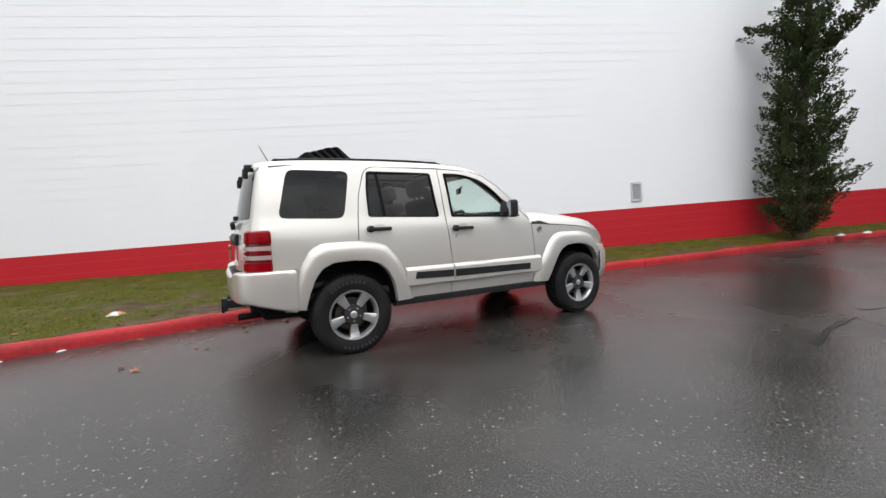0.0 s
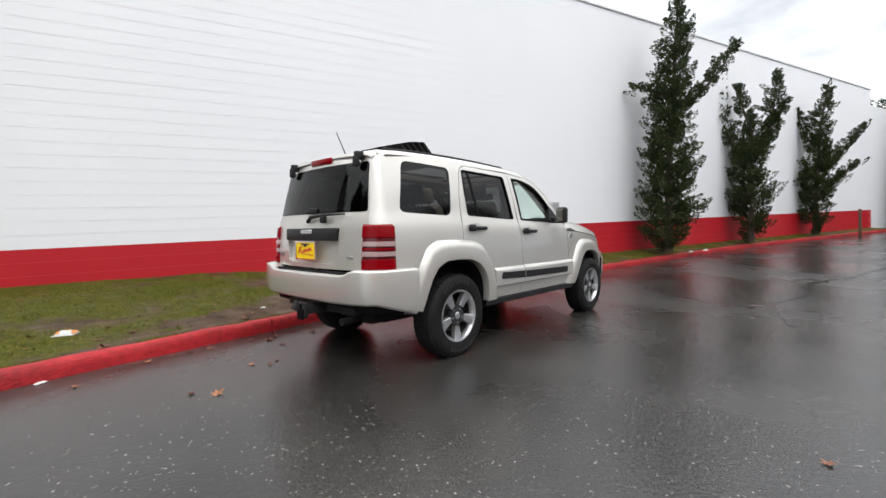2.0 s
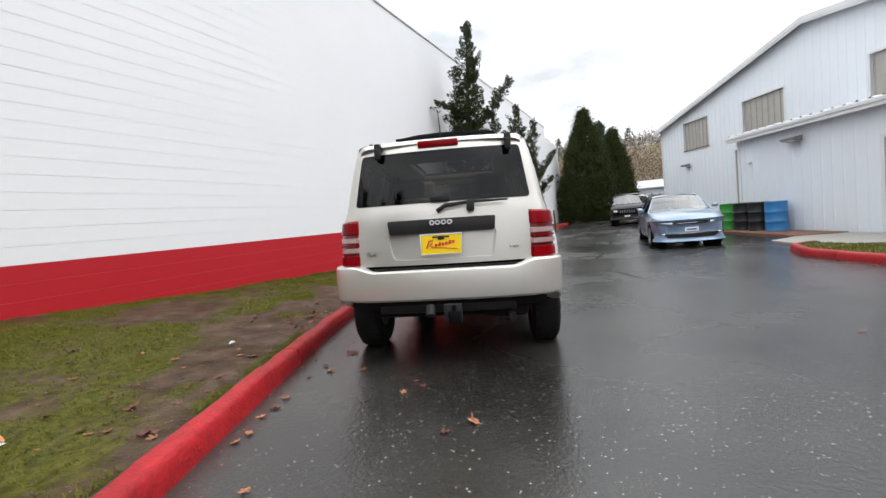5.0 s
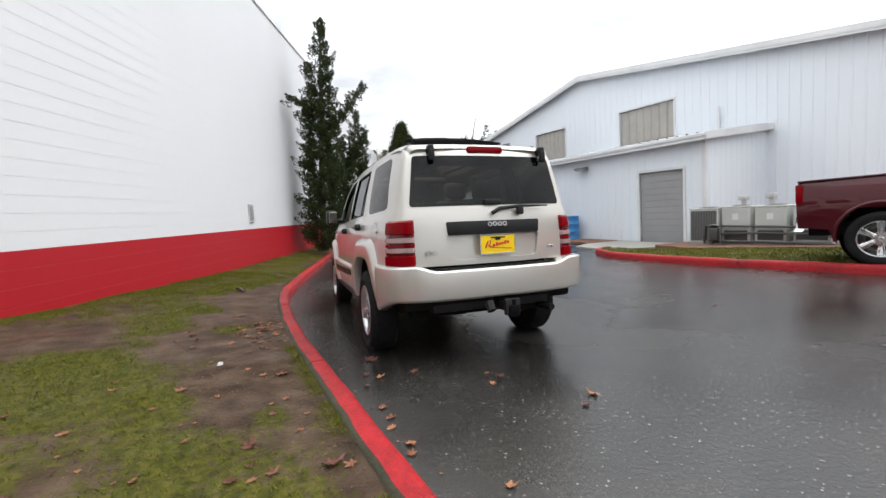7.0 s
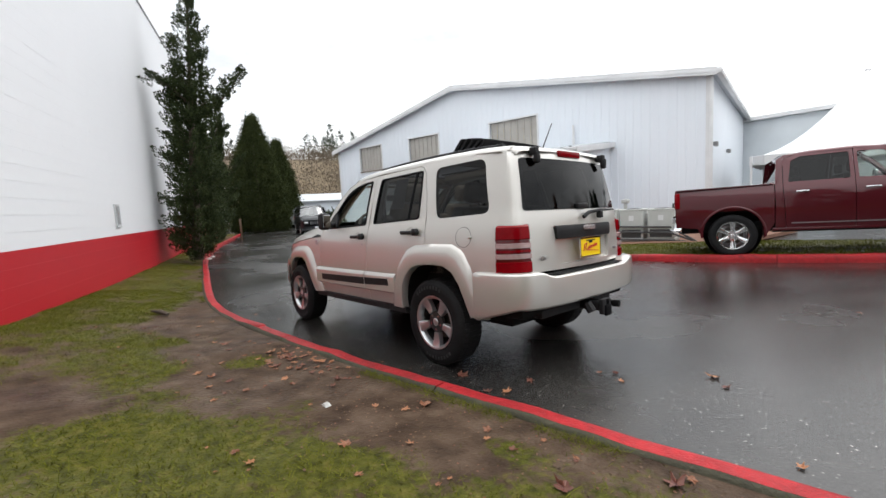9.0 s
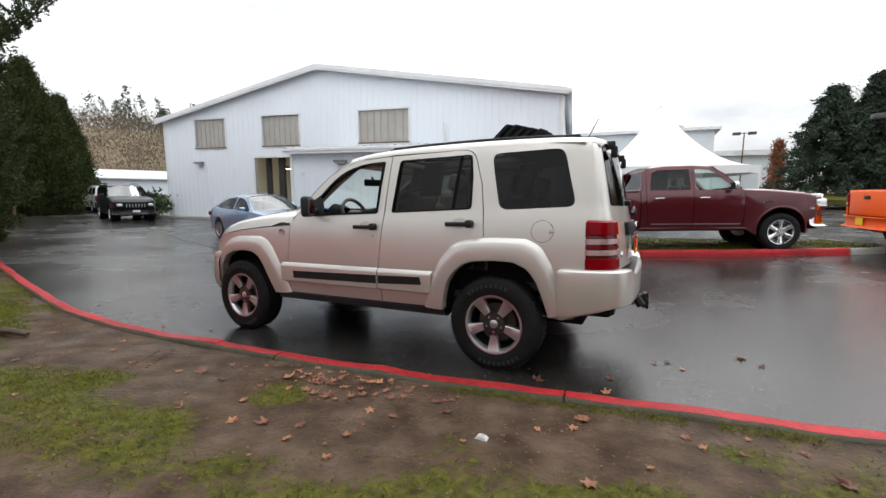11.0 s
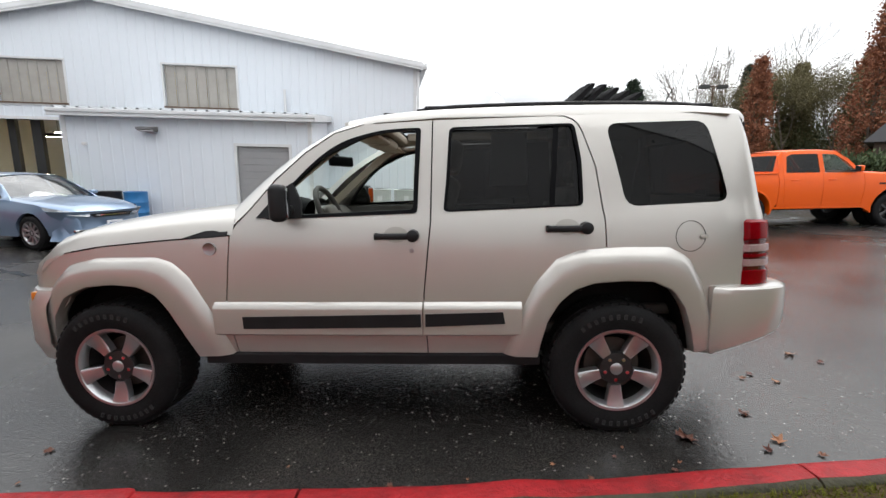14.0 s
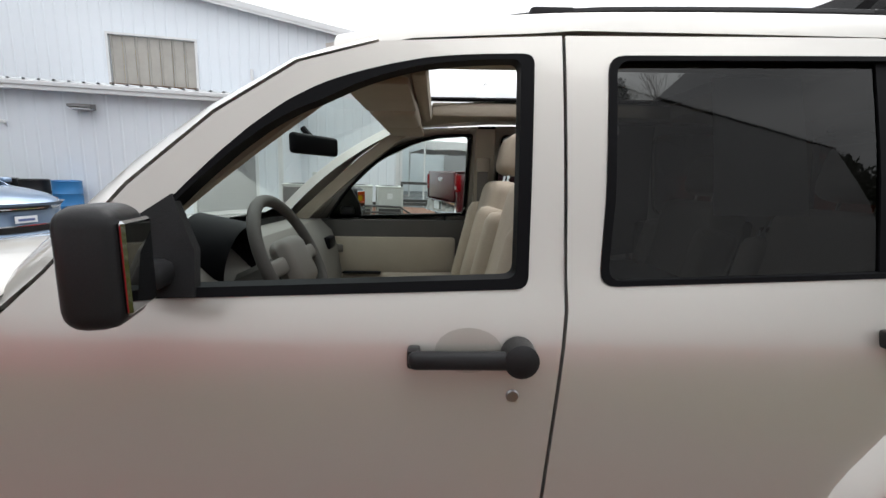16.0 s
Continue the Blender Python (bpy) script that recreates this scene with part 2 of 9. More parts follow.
def smooth_knots(v, knots):
    """Linear between knots, each a pair of place and value."""
    if v <= knots[0][0]:
        return knots[0][1]
    for (a, za), (b, zb) in zip(knots, knots[1:]):
        if v <= b:
            return za + (zb - za) * (v - a) / (b - a)
    return knots[-1][1]


def curve_knots(v, knots):
    """As smooth_knots, but with a smooth (Hermite) course."""
    n = len(knots)
    if v <= knots[0][0]:
        return knots[0][1]
    for i in range(n - 1):
        (a, za), (b, zb) = knots[i], knots[i + 1]
        if v <= b:
            h = b - a
            ma = (zb - knots[i - 1][1]) / (b - knots[i - 1][0]) if i else (zb - za) / h
            mb = (knots[i + 2][1] - za) / (knots[i + 2][0] - a) if i < n - 2 else (zb - za) / h
            t = (v - a) / h
            return (2 * t**3 - 3 * t * t + 1) * za + (t**3 - 2 * t * t + t) * h * ma + (3 * t * t - 2 * t**3) * zb + (t**3 - t * t) * h * mb
    return knots[-1][1]


def link_mesh(name, me, material, parent=None, label="", smooth=None):
    if smooth is not None:
        for p in me.polygons:
            p.use_smooth = True
        if smooth < 179:
            me.set_sharp_from_angle(angle=radians(smooth))
    if material is not None:
        me.materials.append(material)
    ob = new(name, me)
    if parent is not None:
        ob.parent = parent
    if label:
        tagged(ob, label)
    return ob


def part(name, bm, material, parent=None, label="", smooth=35):
    """Links a bmesh as one mesh object under a thing or a part."""
    me = bpy.data.meshes.new(name)
    bmesh.ops.recalc_face_normals(bm, faces=bm.faces)
    bm.to_mesh(me)
    bm.free()
    return link_mesh(name, me, material, parent, label, smooth)


def thing(name, label, category, m=None, group=""):
    ob = tagged(new(name), label, category, group)
    if m is not None:
        ob.matrix_world = m
    return ob


def bm_box(lo, hi, bevel=0.0, seg=2, m=None):
    bm = bmesh.new()
    bmesh.ops.create_cube(bm, size=1)
    for v in bm.verts:
        v.co = Vector([lo[i] + (v.co[i] + 0.5) * (hi[i] - lo[i]) for i in range(3)])
    if bevel:
        bmesh.ops.bevel(bm, geom=bm.edges[:], offset=bevel, segments=seg, affect="EDGES", profile=0.5)
    if m is not None:
        bm.transform(m)
    return bm


def bm_join(*bms):
    out = bmesh.new()
    for b in bms:
        me = bpy.data.meshes.new("tmp")
        b.to_mesh(me)
        b.free()
        out.from_mesh(me)
        bpy.data.meshes.remove(me)
    return out


def bm_loft(rows, closed=False, caps=False):
    """Quads between rows of points; closed joins the ends of each row."""
    bm = bmesh.new()
    vs = [[bm.verts.new(p) for p in row] for row in rows]
    for a, b in zip(vs, vs[1:]):
        n = len(a)
        for i in range(n if closed else n - 1):
            j = (i + 1) % n
            q = (a[i], a[j], b[j], b[i])
            if len(set(q)) == 4:
                bm.faces.new(q)
    if caps and closed:
        bm.faces.new(vs[0][::-1])
        bm.faces.new(vs[-1])
    return bm


def bm_tube(pts, r, n=8, caps=True):
    """A round bar along a line of points; r may be a list."""
    rows = []
    for i, p in enumerate(pts):
        p = Vector(p)
        d = (Vector(pts[min(i + 1, len(pts) - 1)]) - Vector(pts[max(i - 1, 0)])).normalized()
        side = d.cross(Vector((0, 0, 1)))
        side = side.normalized() if side.length > 1e-3 else Vector((1, 0, 0))
        up = side.cross(d)
        rr = r[i] if isinstance(r, (list, tuple)) else r
        rows.append([p + rr * (math.cos(2 * math.pi * k / n) * side + math.sin(2 * math.pi * k / n) * up) for k in range(n)])
    return bm_loft(rows, True, caps)


def bm_lathe(profile, n=32, axis="y"):
    """Turns a profile of (radius, height) pairs round an axis."""
    rows = []
    for k in range(n):
        a = 2 * math.pi * k / n
        c, s = math.cos(a), math.sin(a)
        rows.append([(r * c, h, r * s) if axis == "y" else (r * c, r * s, h) for r, h in profile])
    rows.append(rows[0])
    bm = bm_loft(rows)
    bmesh.ops.remove_doubles(bm, verts=bm.verts, dist=1e-5)
    return bm


def fine(outline, step, closed=True):
    """The outline with its long sides cut into pieces of about step."""
    out = []
    n = len(outline)
    for i in range(n if closed else n - 1):
        a, b = Vector(outline[i]), Vector(outline[(i + 1) % n])
        k = max(1, int((b - a).length / step))
        out += [tuple(a + (b - a) * (j / k)) for j in range(k)]
    return out if closed else out + [tuple(outline[-1])]


def rounded(outline, r, seg=4):
    """The outline with its corners rounded."""
    out, n = [], len(outline)
    for i in range(n):
        p, a, b = Vector(outline[i]), Vector(outline[i - 1]), Vector(outline[(i + 1) % n])
        da, db = (a - p), (b - p)
        k = min(r, 0.45 * da.length, 0.45 * db.length)
        s, e = p + da.normalized() * k, p + db.normalized() * k
        for j in range(seg + 1):
            t = j / seg
            out.append(tuple((1 - t) ** 2 * s + 2 * t * (1 - t) * p + t * t * e))
    return out


def inside(p, poly):
    x, y = p
    res, j = False, len(poly) - 1
    for i in range(len(poly)):
        xi, yi = poly[i]
        xj, yj = poly[j]
        if (yi > y) != (yj > y) and x < (xj - xi) * (y - yi) / (yj - yi) + xi:
            res = not res
        j = i
    return res


def bm_panel(outline, holes, place, depth=0.025, inward=(0, -1, 0), step=0.07, hole_depth=None):
    """A bent sheet: the flat outline with its holes, laid out by place(u, v), with returned edges."""
    loops = [fine(outline, step)] + [fine(h, step) for h in holes]
    pts, edges = [], []
    for lp in loops:
        k = len(pts)
        pts += [Vector(p) for p in lp]
        edges += [(k + i, k + (i + 1) % len(lp)) for i in range(len(lp))]
    us, vs = [p[0] for p in loops[0]], [p[1] for p in loops[0]]
    gu, gv = np.arange(min(us) + step / 2, max(us), step), np.arange(min(vs) + step / 2, max(vs), step)
    near = np.array([tuple(p) for p in pts])
    for u in gu:
        for v in gv:
            if inside((u, v), loops[0]) and not any(inside((u, v), h) for h in loops[1:]):
                if (np.abs(near - (u, v)).max(1)).min() > step * 0.45:
                    pts.append(Vector((u, v)))
    v2, e2, f2, *_ = delaunay_2d_cdt(pts, edges, [], 0, 1e-5)
    bm = bmesh.new()
    vm = [bm.verts.new(place(p[0], p[1])) for p in v2]
    for f in f2:
        c = sum((v2[i] for i in f), Vector((0, 0))) / len(f)
        if inside(c, loops[0]) and not any(inside(c, h) for h in loops[1:]):
            bm.faces.new([vm[i] for i in f])
    bmesh.ops.delete(bm, geom=[v for v in bm.verts if not v.link_faces], context="VERTS")
    if depth:
        rim = [e for e in bm.edges if len(e.link_faces) == 1]
        got = bmesh.ops.extrude_edge_only(bm, edges=rim)
        for v in got["geom"]:
            if isinstance(v, bmesh.types.BMVert):
                v.co += Vector(inward) * depth
    return bm


def flip_y(bm):
    for v in bm.verts:
        v.co.y = -v.co.y
    bmesh.ops.reverse_faces(bm, faces=bm.faces)
    return bm


def both(fn):
    """fn(1) and fn(-1): the left and the right one of a pair."""
    return [fn(1), fn(-1)]


def text_mesh(words, size, depth=0.002):
    cu = bpy.data.curves.new("words", "FONT")
    cu.body, cu.size, cu.extrude, cu.align_x, cu.align_y, cu.resolution_u = words, size, depth, "CENTER", "CENTER", 3
    ob = bpy.data.objects.new("words", cu)
    scene.collection.objects.link(ob)
    me = bpy.data.meshes.new_from_object(ob)
    bpy.data.objects.remove(ob)
    bpy.data.curves.remove(cu)
    return me

# ---- the parked silver-beige sport utility vehicle ----
JEEP_M = Matrix(((0.99961, 0.00084, 0.02796, 0), (0.0, 0.99955, -0.02999, 0), (-0.02798, 0.02997, 0.99916, 0), (0, 0, 0, 1)))
W_X = [(-0.95, 0.70), (-0.63, 0.795), (-0.3, 0.84), (0.2, 0.872), (1.0, 0.885), (2.0, 0.88), (2.6, 0.855), (3.0, 0.815), (3.3, 0.73)]
W_Z = [(0.40, 0.955), (0.55, 0.985), (0.72, 1.0), (0.95, 0.995), (1.08, 0.985), (1.15, 0.968), (1.20, 0.945), (1.40, 0.892), (1.60, 0.825), (1.68, 0.79), (1.74, 0.74)]


def jeep_y(x, z):
    return curve_knots(x, W_X) * curve_knots(z, W_Z)


def wheel(name, parent, at, side, tyre_r, rim_r, width, rim_mat, dark_mat, spokes, label="", style="five"):
    """A tyre with tread blocks on a cast wheel with spokes, nuts and a centre cap. side: 1 faces +y."""
    w = new(name)
    w.parent = parent
    w.location = at
    if side < 0:
        w.rotation_euler = (0, 0, math.pi)
    if label:
        tagged(w, label)
    h = width / 2
    prof = [(rim_r * 0.93, -h * 0.8), (rim_r * 1.02, -h * 0.9), (rim_r + 0.55 * (tyre_r - rim_r), -h), (tyre_r - 0.03, -h * 0.93), (tyre_r - 0.008, -h * 0.78), (tyre_r, -h * 0.5)]
    prof = prof + [(r, -y) for r, y in prof[::-1]]
    bm = bm_lathe(prof, 56)
    part("tyre", bm, M["tyre"], w, "black rubber tyre", 40)
    bm = bmesh.new()
    for k in range(52):
        a = 2 * math.pi * (k + 0.5) / 52
        for y0, y1, da in ((-0.74, -0.40, 0.0), (-0.32, 0.32, 0.05), (0.40, 0.74, 0.0)):
            b = bm_box((tyre_r - 0.02, h * y0, -0.014), (tyre_r + 0.003, h * y1, 0.014))
            b.transform(Matrix.Rotation(a + da, 4, "Y"))
            me = bpy.data.meshes.new("tmp")
            b.to_mesh(me)
            b.free()
            bm.from_mesh(me)
            bpy.data.meshes.remove(me)
    part("tread", bm, M["tyre"], w, smooth=None)
    # raised lettering bars on the sidewall
    if label:
        r = rim_r + 0.55 * (tyre_r - rim_r)
        bar = bm_box((r - 0.013, h * 0.995, -0.009), (r + 0.013, h * 1.012, 0.009), 0.003, 1)
        first = part("sidewall_bar", bar, M["tyre_mark"], w, "", None)
        for k in range(1, 18):
            ob = new("sidewall_bar", first.data)
            ob.parent = w
            ob.rotation_euler = (0, -radians((k % 9) * 7.5 + (180 if k > 8 else 0) + 50), 0)
        first.rotation_euler = (0, -radians(50), 0)
    lip = [(rim_r * 0.9, h * 0.35), (rim_r * 0.9, h * 0.72), (rim_r * 0.97, h * 0.93), (rim_r * 1.03, h * 0.95), (rim_r * 1.035, h * 0.88)]
    part("rim", bm_lathe(lip, 56), rim_mat, w, "", 40)
    part("barrel", bm_lathe([(rim_r * 0.9, h * 0.5), (rim_r * 0.84, -h * 0.8), (0.05, -h * 0.5)], 40), dark_mat, w, "", 40)
    part("brake_disc", bm_lathe([(0.0, h * 0.05), (rim_r * 0.68, h * 0.05), (rim_r * 0.68, -0.0), (0, -0.0)], 32), M["iron"], w, "", 40)
    for k in range(spokes):
        a = 2 * math.pi * k / spokes + math.pi / 2
        if style == "five":
            wi, wo, d0, d1 = 0.052, 0.092, 0.78, 0.90
        elif style == "wide":
            wi, wo, d0, d1 = 0.05, 0.075, 0.8, 0.93
        else:
            wi, wo, d0, d1 = 0.045, 0.05, 0.8, 0.9
        r0, r1 = (0.088 if style == "five" else 0.055) * rim_r / 0.214, rim_r * 0.94
        rows = []
        for t in (0, 0.25, 0.6, 0.85, 1.0):
            r = r0 + (r1 - r0) * t
            ww = (wi + (wo - wi) * t) / 2 * (rim_r / 0.214)
            dd = h * (d0 + (d1 - d0) * (1 - (1 - t) ** 2)) - 0.010 * math.sin(math.pi * t)
            rows.append([(r, dd - 0.045, -ww), (r, dd - 0.004, -ww), (r, dd, -ww * 0.8), (r, dd, ww * 0.8), (r, dd - 0.004, ww), (r, dd - 0.045, ww)])
        bm = bm_loft(rows, True, True)
        bm.transform(Matrix.Rotation(a, 4, "Y"))
        part("spoke", bm, rim_mat, w, "", 30)
    part("hub", bm_lathe([(0.0, h * 0.74), (0.04, h * 0.74), (0.085 * rim_r / 0.214, h * 0.70), (0.09 * rim_r / 0.214, h * 0.5)], 32), dark_mat, w, "", 40)
    part("centre_cap", bm_lathe([(0.0, h * 0.8), (0.026, h * 0.8), (0.032, h * 0.76), (0.033, h * 0.6)], 24), rim_mat, w, "", 40)
    for k in range(5):
        a = 2 * math.pi * (k + 0.5) / 5 + math.pi / 2
        b = bm_lathe([(0.0, h * 0.76), (0.010, h * 0.76), (0.011, h * 0.6)], 6)
        b.transform(Matrix.Translation((0.060 * math.cos(a), 0, 0.060 * math.sin(a))))
        part("wheel_nut", b, M["chrome"], w, "", None)
    return w


def jeep_panel(name, parent, outline, holes, material, sides=(1, -1), off=0.0, label="", depth=0.03, step=0.06):
    obs = []
    for s in sides:
        bm = bm_panel(outline, holes, lambda u, v: (u, jeep_y(u, v) + off, v), depth, (0, -1, 0), step)
        if s < 0:
            flip_y(bm)
        obs.append(part(name, bm, material, parent, label, 50))
    return obs


def hood_z(x):
    return curve_knots(x, [(1.95, 1.235), (2.2, 1.222), (2.5, 1.19), (2.8, 1.145), (3.0, 1.10), (3.12, 1.05), (3.20, 0.985), (3.24, 0.91)])


def seam_z(x):
    return smooth_knots(x, [(2.0, 1.088), (2.36, 1.063), (2.72, 1.03), (2.99, 0.985), (3.10, 0.945), (3.24, 0.88)])


def rear_x(y, z):
    """The tailgate's surface."""
    return curve_knots(z, [(0.60, -0.885), (0.79, -0.885), (0.95, -0.880), (1.14, -0.862), (1.23, -0.840), (1.40, -0.806), (1.60, -0.760), (1.68, -0.732), (1.74, -0.68)]) + 0.075 * (abs(y) / 0.66) ** 2.2


def roof_z(x, y):
    zc = curve_knots(x, [(-0.75, 1.70), (-0.6, 1.728), (-0.3, 1.745), (0.3, 1.752), (0.9, 1.742), (1.2, 1.722), (1.45, 1.682)])
    return zc - 0.012 * (y / 0.6) ** 2


def build_jeep():
    j = thing("sport_utility_vehicle", "silver-beige four-door sport utility vehicle parked beside a red kerb", "car", JEEP_M)
    P, B, G = M["jeep_paint"], M["black_plastic"], M["tint_glass"]
    body = part("body", bm_box((-0.62, -0.70, 0.42), (3.0, 0.70, 0.56), 0.03), M["underbody"], j, "dark underbody")
    # side panels, left and right
    top = [(1.012, 1.622), (1.15, 1.617), (1.25, 1.604), (1.40, 1.560), (1.50, 1.505), (1.605, 1.415), (1.725, 1.29)]
    fw = rounded([(1.030, 1.19), (1.815, 1.165)] + [(1.725 - 0.0634 * k, curve_knots(1.725 - 0.0634 * k, top)) for k in range(11)] + [(1.012, 1.622)], 0.022)
    rw = rounded([(0.892, 1.194), (0.876, 1.35), (0.860, 1.62), (0.225, 1.632), (0.198, 1.45), (0.193, 1.218)], 0.03)
    qw = rounded([(0.062, 1.63), (-0.462, 1.642), (-0.563, 1.228), (-0.028, 1.208)], 0.065)
    f_door = [(2.003, 0.452), (2.035, 0.70), (1.995, 1.085), (1.965, 1.135), (1.90, 1.205), (1.76, 1.365), (1.61, 1.50), (1.46, 1.60), (1.30, 1.645), (0.953, 1.662), (0.962, 1.15), (1.001, 0.77), (0.987, 0.452)]
    r_door = [(0.980, 0.452), (0.994, 0.77), (0.955, 1.15), (0.946, 1.662), (0.315, 1.672), (0.268, 1.667), (0.232, 1.652), (0.205, 1.627), (0.186, 1.590), (0.166, 1.53), (0.126, 1.41), (0.090, 1.15), (0.080, 0.95), (0.25, 0.93), (0.36, 0.86), (0.45, 0.72), (0.53, 0.55), (0.57, 0.452)]
    quarter = [(0.073, 0.95), (0.083, 1.15), (0.119, 1.41), (0.159, 1.53), (0.179, 1.592), (0.198, 1.631), (0.227, 1.658), (0.266, 1.674), (0.312, 1.678), (-0.64, 1.678), (-0.662, 1.55), (-0.652, 1.39), (-0.640, 1.14), (-0.640, 0.79), (-0.60, 0.60), (-0.45, 0.60), (-0.38, 0.80), (-0.30, 0.92), (-0.22, 0.97)]
    fender = [(2.010, 0.452), (2.042, 0.70), (2.002, 1.080), (2.36, 1.055), (2.72, 1.022), (2.99, 0.977), (3.08, 0.945), (3.12, 0.90), (3.13, 0.66), (3.06, 0.62), (2.95, 0.72), (2.86, 0.88), (2.72, 0.94), (2.42, 0.94), (2.30, 0.90), (2.23, 0.82), (2.12, 0.62), (2.05, 0.452)]
    fd = jeep_panel("front_door", j, f_door, [fw], P, label="silver-beige front door")
    rd = jeep_panel("rear_door", j, r_door, [rw], P)
    jeep_panel("quarter_panel", j, quarter, [qw], P)
    fe = jeep_panel("front_fender", j, fender, [], P)
    # dark layer behind the joints between the panels
    jeep_panel("inner_panel", j, [(2.16, 0.46), (2.12, 1.04), (1.93, 1.16), (0.94, 1.16), (0.05, 1.16), (0.05, 0.99), (0.4, 0.93), (0.62, 0.46)], [], M["underbody"], off=-0.045, depth=0)
    jeep_panel("door_pillar", j, [(0.99, 1.10), (0.90, 1.10), (0.895, 1.66), (0.985, 1.66)], [], M["underbody"], off=-0.04, depth=0)
    jeep_panel("door_pillar", j, [(0.20, 1.10), (0.0, 1.10), (0.08, 1.67), (0.26, 1.67)], [], M["underbody"], off=-0.04, depth=0)
    # window frames and panes
    def frame_ring(o, g=0.022):
        c = sum((Vector(p) for p in o), Vector((0, 0))) / len(o)
        return [tuple(Vector(p) - (Vector(p) - c).normalized() * g) for p in o]
    def grow(o, g=0.004):
        return frame_ring(o, -g)
    for k, s in enumerate((1, -1)):
        jeep_panel("window_seal", fd[k], grow(fw), [frame_ring(fw, 0.024)], M["rubber"], (s,), 0.004, depth=0.045)
        jeep_panel("window_seal", rd[k], grow(rw), [frame_ring(rw, 0.013)], M["rubber"], (s,), 0.004, depth=0.02)
        jeep_panel("window_pane", rd[k], grow(rw, -0.002), [], G, (s,), -0.010, "dark tinted glass", 0)
        jeep_panel("window_pane", j, grow(qw, 0.003), [], G, (s,), -0.003, "dark tinted glass", 0)
        jeep_panel("window_divider", rd[k], [(0.36, 1.20), (0.335, 1.20), (0.30, 1.63), (0.325, 1.63)], [], M["rubber"], (s,), -0.006, depth=0.01)
        jeep_panel("mirror_sail", fd[k], [(1.86, 1.17), (1.62, 1.17), (1.628, 1.25), (1.675, 1.350), (1.75, 1.30)], [], B, (s,), 0.008, depth=0.02)
    jeep_panel("window_pane", fd[1], grow(fw, -0.01), [], M["clear_glass"], (-1,), -0.025, "clear glass", 0)
    # paper sheet inside the left rear window
    jeep_panel("window_sticker", j, [(0.66, 1.32), (0.47, 1.32), (0.46, 1.595), (0.645, 1.59)], [], M["paper"], (1,), -0.030, "white printed sheet inside the window", 0)
    # mouldings with black inserts, sills
    for s in (1, -1):
        for nm, x0, x1, ins in (("door_moulding", 1.006, 2.10, (1.012, 1.94)), ("door_moulding", 0.50, 0.997, (0.585, 0.99))):
            rows = []
            n = 14
            for i in range(n + 1):
                x = x0 + (x1 - x0) * i / n
                y = jeep_y(x, 0.66)
                rows.append([(x, s * (y - 0.01), 0.745), (x, s * (y + 0.004), 0.735), (x, s * (y + 0.030), 0.712), (x, s * (y + 0.032), 0.70), (x, s * (y + 0.026), 0.57), (x, s * (y + 0.004), 0.555), (x, s * (y - 0.01), 0.55)])
            mo = part(nm, bm_loft(rows, True, True), P, j, "", 40)
            bm = bm_panel([(ins[0], 0.610), (ins[0], 0.680), (ins[1], 0.664), (ins[1], 0.598)] if ins[0] > 1 else [(ins[0], 0.628), (ins[0] + 0.012, 0.690), (ins[1], 0.680), (ins[1], 0.612)], [], lambda u, v: (u, jeep_y(u, v) + 0.036, v), 0.012)
            if s < 0:
                flip_y(bm)
            part("black_insert", bm, B, mo, "ribbed black plastic insert", 50)
        rows = []
        for i in range(13):
            x = 0.40 + 1.78 * i / 12
            rows.append([(x, s * 0.84, 0.455), (x, s * 0.865, 0.44), (x, s * 0.86, 0.39), (x, s * 0.80, 0.375), (x, s * 0.72, 0.40)])
        part("sill", bm_loft(rows, False), B, j, "black plastic sill", 40)
        # arch flares
        arches = ((
            [(3.16, 0.50), (3.10, 0.709), (3.025, 0.839), (2.92, 0.936), (2.74, 0.978), (2.40, 0.984), (2.30, 0.955), (2.215, 0.871), (2.11, 0.691), (2.05, 0.555), (2.005, 0.445)],
            [(3.06, 0.46), (3.02, 0.643), (2.935, 0.755), (2.80, 0.812), (2.65, 0.828), (2.50, 0.818), (2.41, 0.778), (2.345, 0.70), (2.28, 0.575), (2.245, 0.50), (2.215, 0.435)]),
            ([(0.60, 0.448), (0.55, 0.58), (0.502, 0.707), (0.442, 0.838), (0.332, 0.968), (0.22, 1.009), (0.0, 1.022), (-0.245, 1.018), (-0.345, 0.967), (-0.42, 0.838), (-0.48, 0.66), (-0.53, 0.49)],
             [(0.412, 0.44), (0.40, 0.52), (0.37, 0.64), (0.315, 0.735), (0.24, 0.80), (0.15, 0.832), (0.0, 0.842), (-0.15, 0.836), (-0.25, 0.79), (-0.315, 0.70), (-0.36, 0.58), (-0.395, 0.45)]))
        for outer, inner in arches:
            rows = []
            oo, ii = fine(outer, 0.03, False), fine(inner, 0.03, False)
            n = 40
            def along(line, t):
                d = [0]
                for a, b in zip(line, line[1:]):
                    d.append(d[-1] + (Vector(b) - Vector(a)).length)
                q = t * d[-1]
                for k in range(len(line) - 1):
                    if q <= d[k + 1] + 1e-9:
                        f = (q - d[k]) / max(1e-9, d[k + 1] - d[k])
                        return Vector(line[k]).lerp(Vector(line[k + 1]), f)
                return Vector(line[-1])
